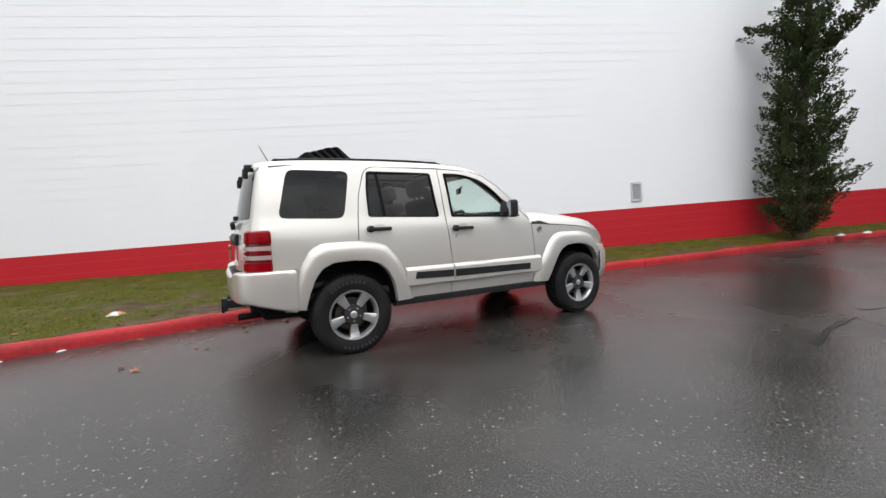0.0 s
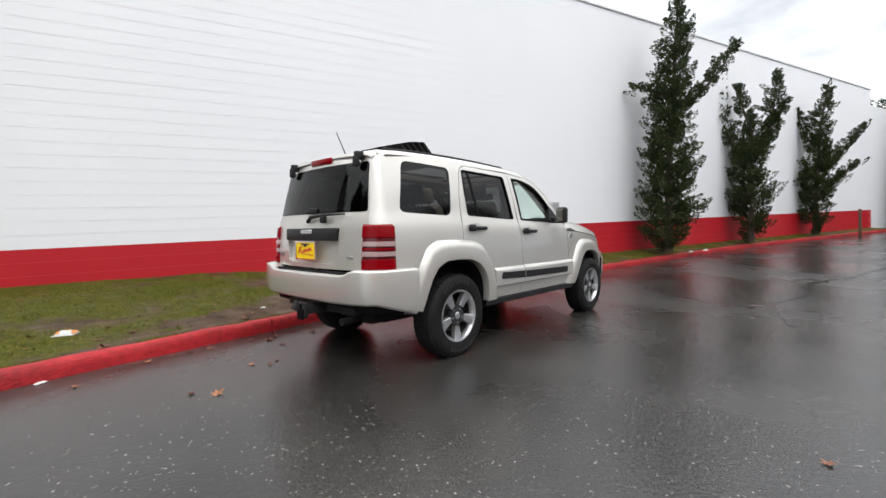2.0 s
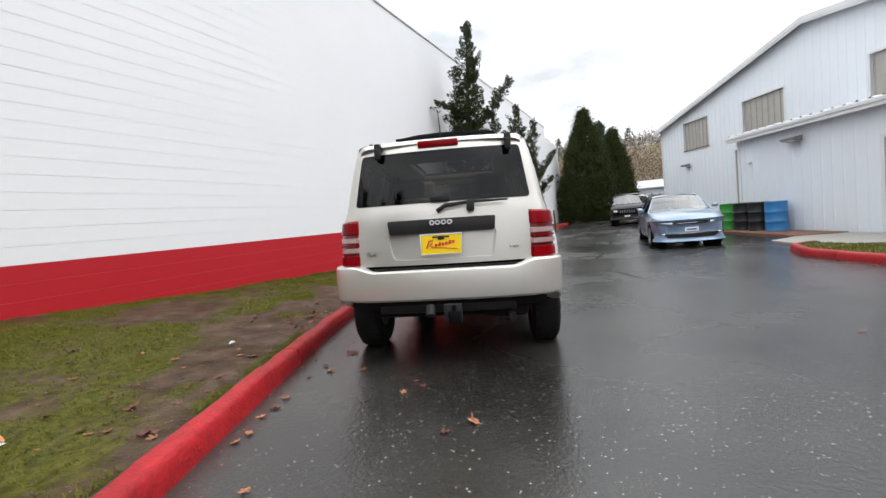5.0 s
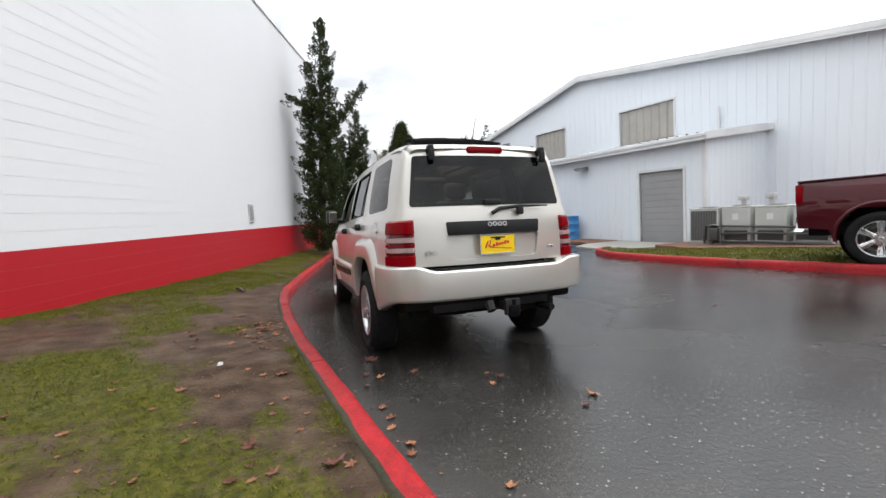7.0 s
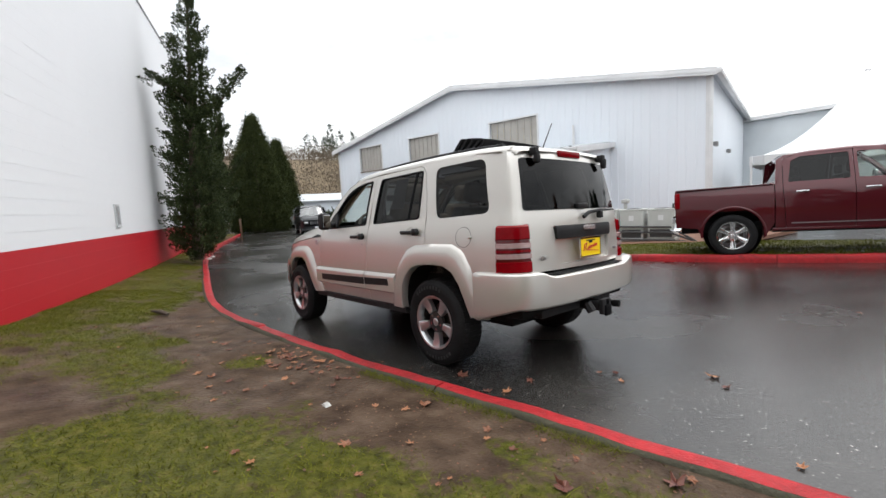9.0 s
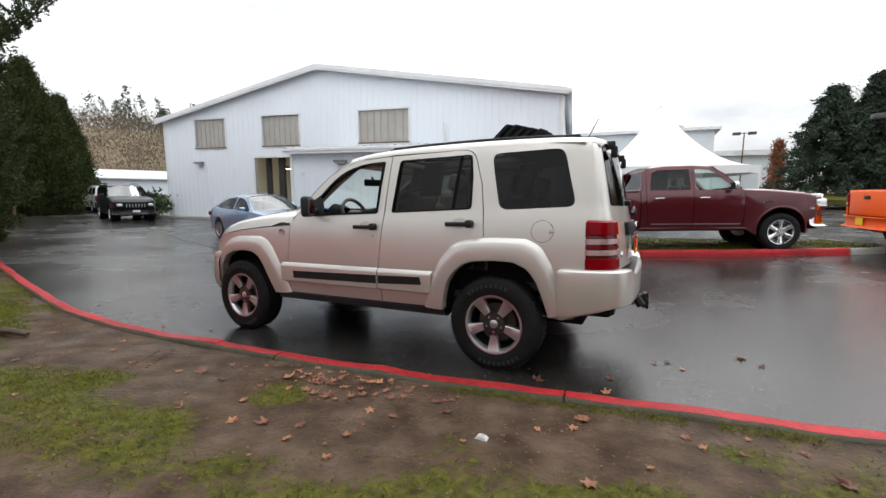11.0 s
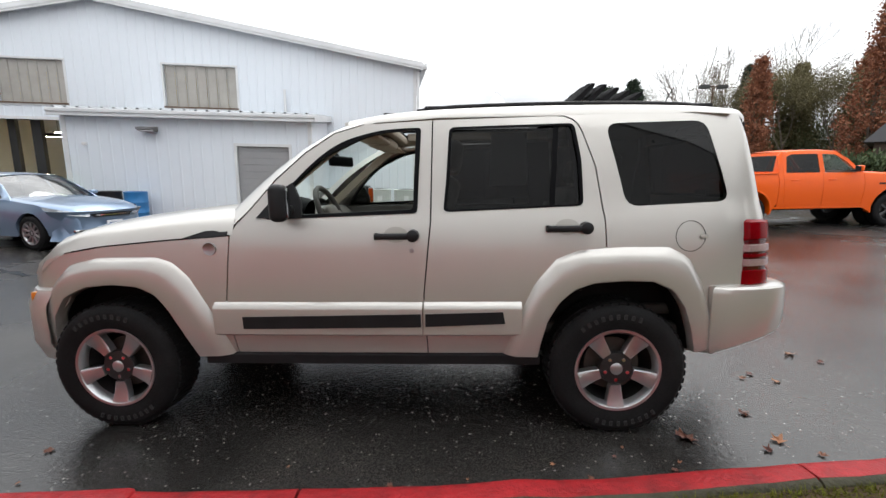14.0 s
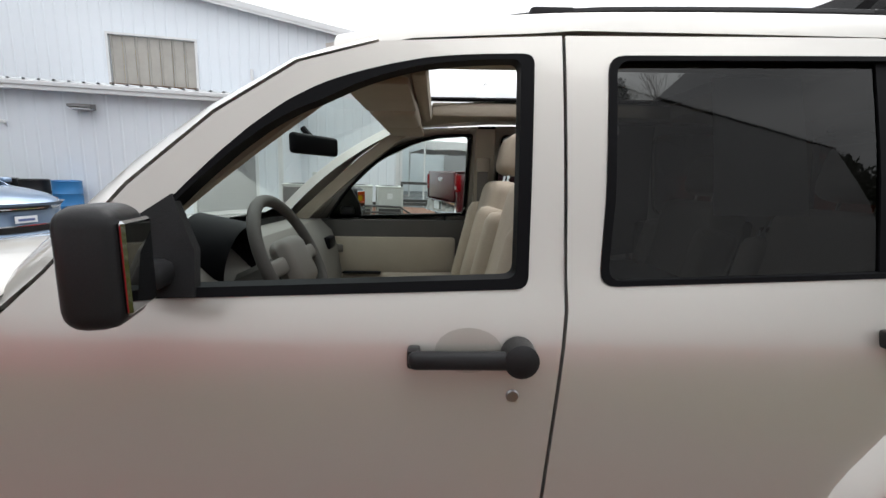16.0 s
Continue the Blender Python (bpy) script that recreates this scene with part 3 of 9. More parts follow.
            for i in range(n + 1):
                a, b = along(oo, i / n), along(ii, i / n)
                a = a.lerp(b, 0.10)
                f = [(-0.12, -0.02, 0), (0.0, 0.006, 0), (0.10, 0.024, 0), (0.26, 0.038, 0), (0.40, 0.042, 0), (0.90, 0.039, 0), (0.97, 0.037, 0), (1.0, 0.030, 0), (1.0, -0.03, 0)]
                row = []
                for q, dy, _ in f:
                    p = a.lerp(b, q)
                    row.append((p.x, s * (jeep_y(p.x, min(1.0, p.y)) + dy), p.y))
                # liner going in under the body
                row.append((b.x * 1.0, s * 0.60, b.y))
                rows.append(row)
            fl = part("wheel_arch_flare", bm_loft([r[:-1] for r in rows]), P, j, "", 35)
            bm2 = bm_loft([[(x, y * 0.992, z - 0.004) for x, y, z in (r[-2], (r[-1][0], r[-1][1] * 0.6, r[-1][2]))] for r in rows])
            part("arch_liner", bm2, M["underbody"], j, "black wheel arch liner", 60)
    # arch back walls so that nothing shows through
    for x in (0.0, 2.66):
        part("arch_housing", bm_box((x - 0.44, -0.63, 0.40), (x + 0.44, 0.63, 0.98), 0.02), M["underbody"], j)
    # roof: rows across from side to side
    rows = []
    n = 26
    for i in range(n + 1):
        x = -0.66 + (1.40 + 0.66) * i / n
        ys = jeep_y(x, 1.672)
        row = []
        for k in range(33):
            u = -1 + 2 * k / 32
            a = abs(u)
            if a <= 0.80:
                y = a / 0.80 * (ys - 0.075)
                z = roof_z(x, y)
            else:
                t = (a - 0.80) / 0.20 * math.pi / 2
                y = ys - 0.075 + 0.073 * math.sin(t)
                z0 = roof_z(x, ys - 0.075)
                z1 = 1.674 if x < 1.0 else smooth_knots(x, [(1.0, 1.668), (1.25, 1.655), (1.40, 1.625)])
                z = z1 + (z0 - z1) * math.cos(t)
            row.append((x, math.copysign(y, u) if k != 16 else 0.0, z))
        rows.append(row)
    bm = bmesh.new()
    vs = [[bm.verts.new(p) for p in row] for row in rows]
    for i in range(n):
        for k in range(32):
            cx = (rows[i][k][0] + rows[i + 1][k][0]) / 2
            cy = abs(rows[i][k][1] + rows[i][k + 1][1]) / 2
            if 0.10 < cx < 1.24 and cy < 0.40:
                continue
            bm.faces.new((vs[i][k], vs[i][k + 1], vs[i + 1][k + 1], vs[i + 1][k]))
    roof = part("roof", bm, P, j, "", 60)
    # rear lip of the roof down to the tailgate, corner posts
    def corner(s):
        rows = []
        for i in range(23):
            z = 0.60 + (1.712 - 0.60) * i / 22
            xs = smooth_knots(z, [(0.60, -0.60), (0.79, -0.638), (1.14, -0.639), (1.39, -0.651), (1.55, -0.660), (1.678, -0.638), (1.72, -0.61)])
            ye = smooth_knots(z, [(0.6, 0.648), (1.23, 0.648), (1.62, 0.59), (1.705, 0.56)])
            a = Vector((xs, jeep_y(xs, min(z, 1.68))))
            b = Vector((rear_x(ye, z), ye))
            if z > 1.674:
                a.y = a.y - 0.075 + 0.075 * math.sqrt(max(0.0, 1 - ((z - 1.674) / 0.045) ** 2))
            mid = Vector((b.x + 0.012, a.y - 0.012)).lerp(a.lerp(b, 0.5), max(0.0, min(0.55, (z - 1.55) / 0.25)))
            row = []
            for k in range(9):
                t = k / 8
                p = (1 - t) ** 2 * a + 2 * t * (1 - t) * mid + t * t * b
                row.append((p.x, s * p.y, z))
            rows.append(row)
        return part("corner_post", bm_loft(rows), P, j, "", 60)
    both(corner)
    # the roof's rear lip, turned down over the top of the glass
    ys = jeep_y(-0.66, 1.672)
    rows = []
    for x, f, dz in ((-0.655, 1.0, 0.001), (-0.69, 0.992, -0.003), (-0.715, 0.98, -0.010), (-0.734, 0.968, -0.023), (-0.742, 0.957, -0.042)):
        row = []
        for k in range(33):
            u = -1 + k / 16
            a = abs(u)
            if a <= 0.80:
                y, z = a / 0.80 * (ys - 0.075), roof_z(-0.66, a / 0.80 * (ys - 0.075))
            else:
                t = (a - 0.80) / 0.20 * math.pi / 2
                y, z = ys - 0.075 + 0.073 * math.sin(t), 1.674 + (roof_z(-0.66, ys - 0.075) - 1.674) * math.cos(t)
            row.append((x + 0.050 * a ** 4, math.copysign(y * f, u), z + dz))
        rows.append(row)
    part("roof_lip", bm_loft(rows), P, roof, "", 60)
    # tail lamps over the corner
    def lamp(s):
        L = new("tail_lamp")
        L.parent = j
        tagged(L, "red and clear ribbed tail lamp")
        def band(z0, z1, off, material, nm, x_in=0.0):
            rows = []
            for i in range(7):
                z = z0 + (z1 - z0) * i / 6
                xs, ye = -0.618, 0.612
                a = Vector((xs, jeep_y(xs, z)))
                b = Vector((rear_x(ye, z), ye))
                mid = Vector((b.x + 0.012, a.y - 0.012))
                row = []
                for k in range(13):
                    t = k / 12
                    p = (1 - t) ** 2 * a + 2 * t * (1 - t) * mid + t * t * b
                    d = Vector((-(1 - (1 - t) ** 1.5) , 1 - t ** 1.5))
                    d.normalize()
                    e = off if 0 < i < 6 and 0 < k < 12 else -0.012
                    p = p + d * e
                    row.append((p.x, s * p.y, z))
                rows.append(row)
            return part(nm, bm_loft(rows), material, L, "", 30)
        band(0.785, 1.148, 0.010, M["lamp_base"], "lamp_housing")
        band(1.018, 1.142, 0.020, M["lamp_red"], "red_lens")
        band(0.966, 1.014, 0.021, M["lamp_pink"], "clear_lens")
        band(0.942, 0.963, 0.019, M["lamp_red"], "red_lens")
        band(0.892, 0.939, 0.021, M["lamp_pink"], "clear_lens")
        band(0.790, 0.888, 0.020, M["lamp_red"], "red_lens")
    both(lamp)
    # tailgate with glass, number plate recess and trim
    tg = [(-0.648, 0.79), (-0.648, 1.23), (-0.59, 1.62), (-0.56, 1.70), (0.56, 1.70), (0.59, 1.62), (0.648, 1.23), (0.648, 0.79)]
    gl = rounded([(-0.642, 1.232), (-0.585, 1.618), (0.585, 1.618), (0.642, 1.232)], 0.03)
    rec = rounded([(-0.395, 1.022), (-0.36, 0.828), (0.36, 0.828), (0.395, 1.022)], 0.04)
    gate = part("tailgate", bm_panel(tg, [gl, rec], lambda u, v: (rear_x(u, v), u, v), 0.03, (1, 0, 0), 0.06), P, j, "", 40)
    part("plate_recess", bm_panel(rec, [], lambda u, v: (rear_x(u, v) + 0.026, u, v), 0, step=0.06), P, gate)
    part("rear_window", bm_panel(gl, [], lambda u, v: (rear_x(u, v) - 0.004, u, v), 0.012, (1, 0, 0), 0.06), M["tint_glass"], gate, "dark tinted rear window")
    part("window_edge", bm_panel(gl, [[(a * 0.955, 1.425 + (b - 1.425) * 0.90) for a, b in gl]], lambda u, v: (rear_x(u, v) - 0.001, u, v), 0, step=0.06), M["rubber"], gate)
    bar = bm_panel(rounded([(-0.378, 1.012), (-0.388, 1.112), (0.388, 1.112), (0.378, 1.012)], 0.015), [], lambda u, v: (rear_x(u, v) - 0.034 + 0.012 * abs(v - 1.07) / 0.05, u, v), 0.05, (1, 0, 0), 0.04)
    bar = part("tailgate_bar", bar, B, gate, "black plastic handle bar", 50)
    for y in (-0.062, -0.022, 0.020, 0.062):
        part("emblem_mark", emblem_ring(-0.907, -y - 0.005, 1.085), M["silver_mark"], bar, "small silver emblem", 40)
    plate = part("number_plate", bm_box((-0.915, -0.142, 0.862), (-0.908, 0.142, 1.003), 0.003, 1), M["plate_yellow"], gate, "yellow dealer plate with red script bars")
    part("plate_frame", bm_join(bm_box((-0.918, -0.148, 0.998), (-0.906, 0.148, 1.006)), bm_box((-0.918, -0.148, 0.858), (-0.906, 0.148, 0.866)), bm_box((-0.918, -0.148, 0.866), (-0.906, -0.142, 0.998)), bm_box((-0.918, 0.142, 0.866), (-0.906, 0.148, 0.998))), M["chrome"], plate, "", None)
    part("script_bar", bm_tube([(-0.917, 0.105, 0.905), (-0.917, 0.085, 0.955), (-0.917, 0.06, 0.962), (-0.917, 0.065, 0.935), (-0.917, 0.085, 0.93), (-0.917, 0.05, 0.908)], 0.005, 5), M["plate_red"], plate, "", None)
    for q in range(6):
        part("script_bar", bm_box((-0.919, -0.012, -0.011), (-0.915, 0.006, 0.011 + 0.006 * (q % 3 == 1)), 0.002, 1, pose(0, 0.038 - 0.024 * q, 0.925 + 0.004 * q, 18)), M["plate_red"], plate, "", None)
    part("script_bar", bm_box((-0.919, -0.115, -0.003), (-0.915, 0.07, 0.003), 0.001, 1, pose(0, 0, 0.905, 5)), M["plate_red"], plate, "", None)
    part("wing_mark", bm_join(bm_box((-0.921, -0.06, 0.978), (-0.915, 0.06, 0.988), 0.002, 1), bm_box((-0.921, -0.022, 0.962), (-0.915, 0.022, 0.98), 0.004, 1)), B, plate, "", None)
    me = text_mesh("4X4", 0.050, 0.004)
    me.transform(Matrix.Translation((rear_x(0.51, 0.89) - 0.004, 0.505, 0.885)) @ Matrix.Rotation(radians(-90), 4, "Z") @ Matrix.Rotation(radians(90), 4, "X") @ Matrix.Scale(1.5, 4, (1, 0, 0)))
    link_mesh("badge_letters", me, M["chrome_dull"], gate, "small chrome lettering")
    bms = [bm_box((rear_x(-0.5, 0.89) - 0.006, -0.54 + 0.025 * k, 0.876), (rear_x(-0.5, 0.89) + 0.01, -0.522 + 0.025 * k, 0.898), 0.003, 1) for k in range(4)]
    part("badge_bars", bm_join(*bms), M["chrome_dull"], gate, "small chrome badge", None)
    bl = part("brake_light", bm_box((-0.70, -0.150, 1.640), (-0.64, 0.150, 1.692), 0.012), M["lamp_red"], gate, "red high brake light")
    bl.location.x = -0.060
    for y in (0.45, -0.505):
        part("glass_hinge", bm_join(bm_box((-0.790, y - 0.022, 1.575), (-0.745, y + 0.022, 1.66), 0.012), bm_box((-0.776, y - 0.025, 1.635), (-0.70, y + 0.025, 1.695), 0.012)), B, gate, "black glass hinge")
    wp = part("rear_wiper", bm_join(bm_tube([(-0.875, 0.02, 1.165), (-0.885, -0.04, 1.20), (-0.88, -0.22, 1.215), (-0.86, -0.48, 1.216)], [0.016, 0.016, 0.012, 0.006]), bm_box((-0.90, -0.245, 1.15), (-0.86, -0.19, 1.21), 0.012)), B, gate, "black rear wiper")
    part("window_latch", bm_box((-0.865, -0.07, 1.233), (-0.82, 0.07, 1.275), 0.01), B, gate)
    # rear bumper
    half = [(-0.455, 0.78), (-0.46, 0.858), (-0.50, 0.864), (-0.60, 0.858), (-0.74, 0.838), (-0.83, 0.802), (-0.885, 0.745), (-0.925, 0.60), (-0.945, 0.40), (-0.955, 0.2), (-0.957, 0.0)]
    path = fine(half, 0.05, False)
    path = path + [(x, -y) for x, y in path[-2::-1]]
    rows = []
    for i, (x, y) in enumerate(path):
        a, b = Vector(path[max(0, i - 1)]), Vector(path[min(len(path) - 1, i + 1)])
        d = (b - a).normalized()
        nrm = Vector((d.y, -d.x))
        nrm = -nrm if nrm.dot(Vector((x + 0.3, y))) < 0 else nrm
        zb = smooth_knots(x, [(-0.95, 0.535), (-0.84, 0.545), (-0.52, 0.455), (-0.44, 0.44)])
        zt = smooth_knots(abs(y), [(0.52, 0.758), (0.63, 0.800)]) if x < -0.80 else 0.800
        row = []
        for off, z in ((-0.10, zt), (-0.028, zt + 0.004), (-0.008, zt - 0.001), (0.002, zt - 0.012), (0.005, zt - 0.035), (0.006, 0.68), (0.002, zb + 0.05), (-0.006, zb + 0.018), (-0.022, zb + 0.003), (-0.12, zb + 0.01)):
            p = Vector((x, y)) + nrm * off
            row.append((p.x, p.y, z))
        rows.append(row)
    bp = part("rear_bumper", bm_loft(rows), P, j, "", 32)
    part("step_pad", bm_panel(rounded([(-0.870, -0.575), (-0.918, -0.45), (-0.925, 0.45), (-0.870, 0.575), (-0.82, 0.60), (-0.82, -0.60)], 0.02), [], lambda u, v: (u, v, 0.770), 0.03, (0, 0, -1), 0.08), B, bp, "ribbed black step pad", 50)
    for k in range(3):
        part("pad_rib", bm_box((-0.873 - 0.018 * k, -0.52, 0.770), (-0.866 - 0.018 * k, 0.52, 0.775)), B, bp, "", None)
    part("under_trim", bm_box((-0.80, -0.72, 0.46), (-0.45, 0.72, 0.56), 0.03), M["underbody"], j)
    part("hitch_receiver", bm_join(bm_box((-1.00, -0.115, 0.425), (-0.70, -0.01, 0.50), 0.008), bm_box((-1.005, -0.125, 0.40), (-0.97, 0.0, 0.52), 0.006), bm_box((-0.80, -0.5, 0.43), (-0.72, 0.5, 0.50), 0.01), bm_tube([(-0.93, 0.10, 0.50), (-0.97, 0.10, 0.44)], 0.035)), B, j, "black tow hitch under the bumper")
    part("hitch_cover", bm_join(bm_box((-1.02, -0.115, 0.385), (-0.995, -0.025, 0.475), 0.012), bm_tube([(-1.0, -0.07, 0.475), (-1.0, -0.07, 0.515)], 0.018)), M["rubber"], j, "dark rubber hitch cover")
    part("exhaust_pipe", bm_tube([(-0.2, -0.42, 0.40), (-0.7, -0.45, 0.40), (-0.90, -0.47, 0.40)], 0.028, 14), M["underbody"], j, "dark exhaust pipe")
    part("muffler", bm_box((-0.72, -0.60, 0.36), (-0.35, -0.25, 0.50), 0.05, 3), M["underbody"], j)
    part("axle", bm_join(bm_tube([(0, -0.75, 0.36), (0, 0.75, 0.36)], 0.045), bm_box((-0.14, -0.12, 0.24), (0.14, 0.14, 0.48), 0.07, 3)), M["underbody"], j)
    part("floor_pan", bm_box((-0.6, -0.60, 0.36), (2.4, 0.60, 0.44), 0.02), M["underbody"], j)
    # bonnet
    rows = []
    for i in range(19):
        x = 1.98 + (3.24 - 1.98) * i / 18
        sz, cz = seam_z(x), hood_z(x)
        back = 0.13 * max(0, (x - 2.9) / 0.34)
        yw = jeep_y(x - back, sz) + 0.002
        row = []
        for k in range(25):
            u = -1 + 2 * k / 24
            a = abs(u)
            if a < 0.75:
                y = a / 0.75 * (yw - 0.20)
                z = cz - 0.012 * (a / 0.75) ** 2 + (0.012 if 0.42 < a < 0.70 else 0)
            else:
                t = (a - 0.75) / 0.25
                y = yw - 0.20 + 0.20 * math.sin(t * math.pi / 2)
                z = sz + (cz - 0.012 - sz) * (math.cos(t * math.pi / 2) ** 0.9)
            row.append((x + (0.04 * (1 - a * a) if x > 3.0 else 0) - back * a ** 3, math.copysign(y, u) if k != 12 else 0, z))
        rows.append(row)
    rows.append([(x - 0.03, y * 0.96, z - 0.22) for x, y, z in rows[-1]])
    part("bonnet", bm_loft(rows), P, j, "", 60)
    # cowl, windscreen, screen pillars
    part("cowl", bm_panel([(1.98, -0.72), (1.98, 0.72), (2.20, 0.60), (2.26, 0), (2.20, -0.60)], [], lambda u, v: (u, v, 1.205 - 0.02 * (v / 0.7) ** 2), 0.05, (0, 0, -1), 0.12), B, j)
    def screen(y, t):
        """t: 0 at the foot, 1 at the head."""
        x = 2.20 - 0.80 * t + 0.03 * math.sin(math.pi * t) - (0.13 - 0.05 * t) * (abs(y) / 0.68) ** 2
        z = 1.195 + 0.495 * t + 0.035 * math.sin(math.pi * t)
        return (x, y, z)
    rows = [[screen((0.70 - 0.11 * t) * (-1 + k / 8), t) for k in range(17)] for t in [i / 10 for i in range(11)]]
    part("windscreen", bm_loft(rows), M["clear_glass"], j, "clear windscreen", 60)
    def pillar(s):
        rows = []
        seam = [(1.975, 1.14), (1.905, 1.21), (1.765, 1.37), (1.615, 1.505), (1.465, 1.605), (1.31, 1.648)]
        for i in range(11):
            t = i / 10
            k = t * 5
            a, b = Vector(seam[min(5, int(k))]), Vector(seam[min(5, int(k) + 1)])
            p = a.lerp(b, k - int(k))
            q = Vector(screen(0.70 - 0.11 * t, min(1, 0.02 + t)))
            o = Vector((p.x, jeep_y(p.x, p.y), p.y))
            mid = o.lerp(q, 0.5) + Vector((0.022, 0.012, 0.012))
            row = [o - Vector((0.0, 0.03, 0.0))] + [(1 - w) ** 2 * o + 2 * w * (1 - w) * mid + w * w * q for w in (0, 0.25, 0.5, 0.75, 1.0)] + [q + Vector((-0.05, -0.03, -0.02))]
            rows.append([(v.x, s * v.y, v.z) for v in row])
        return part("screen_pillar", bm_loft(rows), P, j, "", 50)
    both(pillar)
    part("screen_header", bm_panel([(1.36, -0.60), (1.44, -0.60), (1.46, 0), (1.44, 0.60), (1.36, 0.60)], [], lambda u, v: (u, v, roof_z(u, v) + 0.001), 0.04, (0, 0, -1), 0.1), P, j, "", 60)
    # front end
    rows = []
    fp = [(3.02, 0.845), (3.12, 0.83), (3.21, 0.76), (3.30, 0.62), (3.35, 0.40), (3.37, 0.0)]
    fp = fp + [(x, -y) for x, y in fp[-2::-1]]
    for x, y in fp:
        rows.append([(x - 0.08, y * 0.95, 0.80), (x - 0.01, y, 0.79), (x + 0.03, y * 1.02, 0.70), (x + 0.03, y * 1.02, 0.50), (x, y * 0.99, 0.40), (x - 0.08, y * 0.94, 0.35)])
    part("front_bumper", bm_loft(rows), P, j, "", 40)
    part("grille_panel", bm_box((3.06, -0.70, 0.66), (3.24, 0.70, 0.93), 0.03), P, j)
    for s in (1, -1):
        rows = []
        for z in (0.62, 0.70, 0.80, 0.88, 0.93, 0.955):
            b = 0.03 * max(0, (z - 0.86) / 0.095) ** 2
            rows.append([(3.06, s * (jeep_y(3.06, z) - 0.004), z), (3.12 - b, s * (jeep_y(3.12, z) - 0.01 - b), z), (3.175 - b, s * (0.762 - b), z), (3.215 - b, s * (0.715 - b), z), (3.235 - b, s * 0.66, z), (3.24 - b, s * 0.55, z)])
        part("front_corner", bm_loft(rows), P, j, "", 60)
        part("side_marker", bm_box((3.10, s * 0.80 - 0.02, 0.70), (3.16, s * 0.80 + 0.03, 0.78), 0.01), M["lamp_amber"], j, "amber side marker")
    # fender vents, badge, antenna, fuel door, door handles, locks, mirrors
    for k, s in enumerate((1, -1)):
        vent = bm_panel(rounded([(2.25, 1.071), (2.13, 1.108), (2.005, 1.116), (2.01, 1.082)], 0.008), [], lambda u, v: (u, jeep_y(u, min(v, 1.1)) - 0.014 * max(0, (v - 1.085)) / 0.03 + 0.006, v), 0.02)
        if s < 0:
            flip_y(vent)
        part("fender_vent", vent, B, fe[k], "black vent trim", 50)
        bd = bm_lathe([(0.0, 0.006), (0.024, 0.006), (0.033, 0.009), (0.035, 0.0)], 24)
        bd.transform(Matrix.Translation((2.105, jeep_y(2.105, 1.016), 1.016)))
        if s < 0:
            flip_y(bd)
        part("round_badge", bd, M["chrome_dull"], fe[k], "round chrome badge", 40)
        for x, door in ((1.135, fd[k]), (0.275, rd[k])):
            zz = 1.078 if x > 1 else 1.108
            y = jeep_y(x, zz)
            hb = bm_join(bm_box((x - 0.105, y + 0.018, zz - 0.018), (x + 0.105, y + 0.044, zz + 0.014), 0.012, 3), bm_lathe([(0.0, 0.05), (0.02, 0.05), (0.03, 0.042), (0.031, 0.0)], 20))
            hb2 = bm_join(hb, bm_box((x + 0.085, y - 0.004, zz - 0.02), (x + 0.108, y + 0.03, zz + 0.014), 0.006))
            me = [v for v in hb2.verts if abs(v.co.x) < 0.05 and abs(v.co.z) < 0.05]
            for v in me:
                v.co += Vector((x - 0.088, y, zz))
            if s < 0:
                flip_y(hb2)
            part("door_handle", hb2, M["handle_black"], door, "black grab handle", 40)
            # flat disc in darker paint, drawing the shade of the hollow behind the handle
            cup = bm_panel([(x + 0.06 * math.cos(a), zz + 0.004 + 0.040 * math.sin(a)) for a in [2 * math.pi * q / 20 for q in range(20)]], [], lambda u, v: (u, jeep_y(u, v) + 0.0025 , v), 0, step=0.03)
            if s < 0:
                flip_y(cup)
            part("handle_cup", cup, M["jeep_shade"], door, "", 60)
        lk = bm_lathe([(0.0, 0.004), (0.010, 0.004), (0.012, 0.0)], 14)
        lk.transform(Matrix.Translation((1.055, jeep_y(1.055, 1.0) + 0.001, 1.0)))
        if s < 0:
            flip_y(lk)
        part("door_lock", lk, M["chrome_dull"], fd[k], "", 40)
        # mirror
        mm = new("wing_mirror")
        mm.parent = j
        tagged(mm, "black plastic wing mirror")
        hs = bm_box((1.640, 0.905, 1.160), (1.725, 1.030, 1.340), 0.032, 4)
        hs.transform(Matrix.Translation((1.7, 0.98, 1.25)) @ Matrix.Rotation(radians(15), 4, "Z") @ Matrix.Translation((-1.7, -0.98, -1.25)))
        arm = bm_box((1.66, 0.80, 1.185), (1.74, 0.90, 1.235), 0.02)
        gl2 = bm_box((1.634, 0.918, 1.182), (1.644, 1.017, 1.318), 0.004, 1)
        gl2.transform(Matrix.Translation((1.7, 0.98, 1.25)) @ Matrix.Rotation(radians(15), 4, "Z") @ Matrix.Translation((-1.7, -0.98, -1.25)))
        for b in (hs, arm, gl2):
            if s < 0:
                flip_y(b)
        part("mirror_housing", bm_join(hs, arm), M["handle_black"], mm, "", 50)
        part("mirror_glass", gl2, M["mirror"], mm, "mirror glass", None)
    fu = [(-0.345 + 0.078 * math.cos(a), 1.058 + 0.078 * math.sin(a)) for a in [2 * math.pi * q / 28 for q in range(28)]]
    jeep_panel("fuel_door_gap", j, fu, [[(-0.345 + (x + 0.345) * 0.955, 1.058 + (z - 1.058) * 0.955) for x, z in fu]], M["jeep_gap"], (1,), 0.0022, depth=0)
    bm = bm_box((-0.43, jeep_y(-0.40, 1.058), 1.045), (-0.39, jeep_y(-0.40, 1.058) + 0.012, 1.067), 0.008)
    part("fuel_door_pull", bm, P, j)
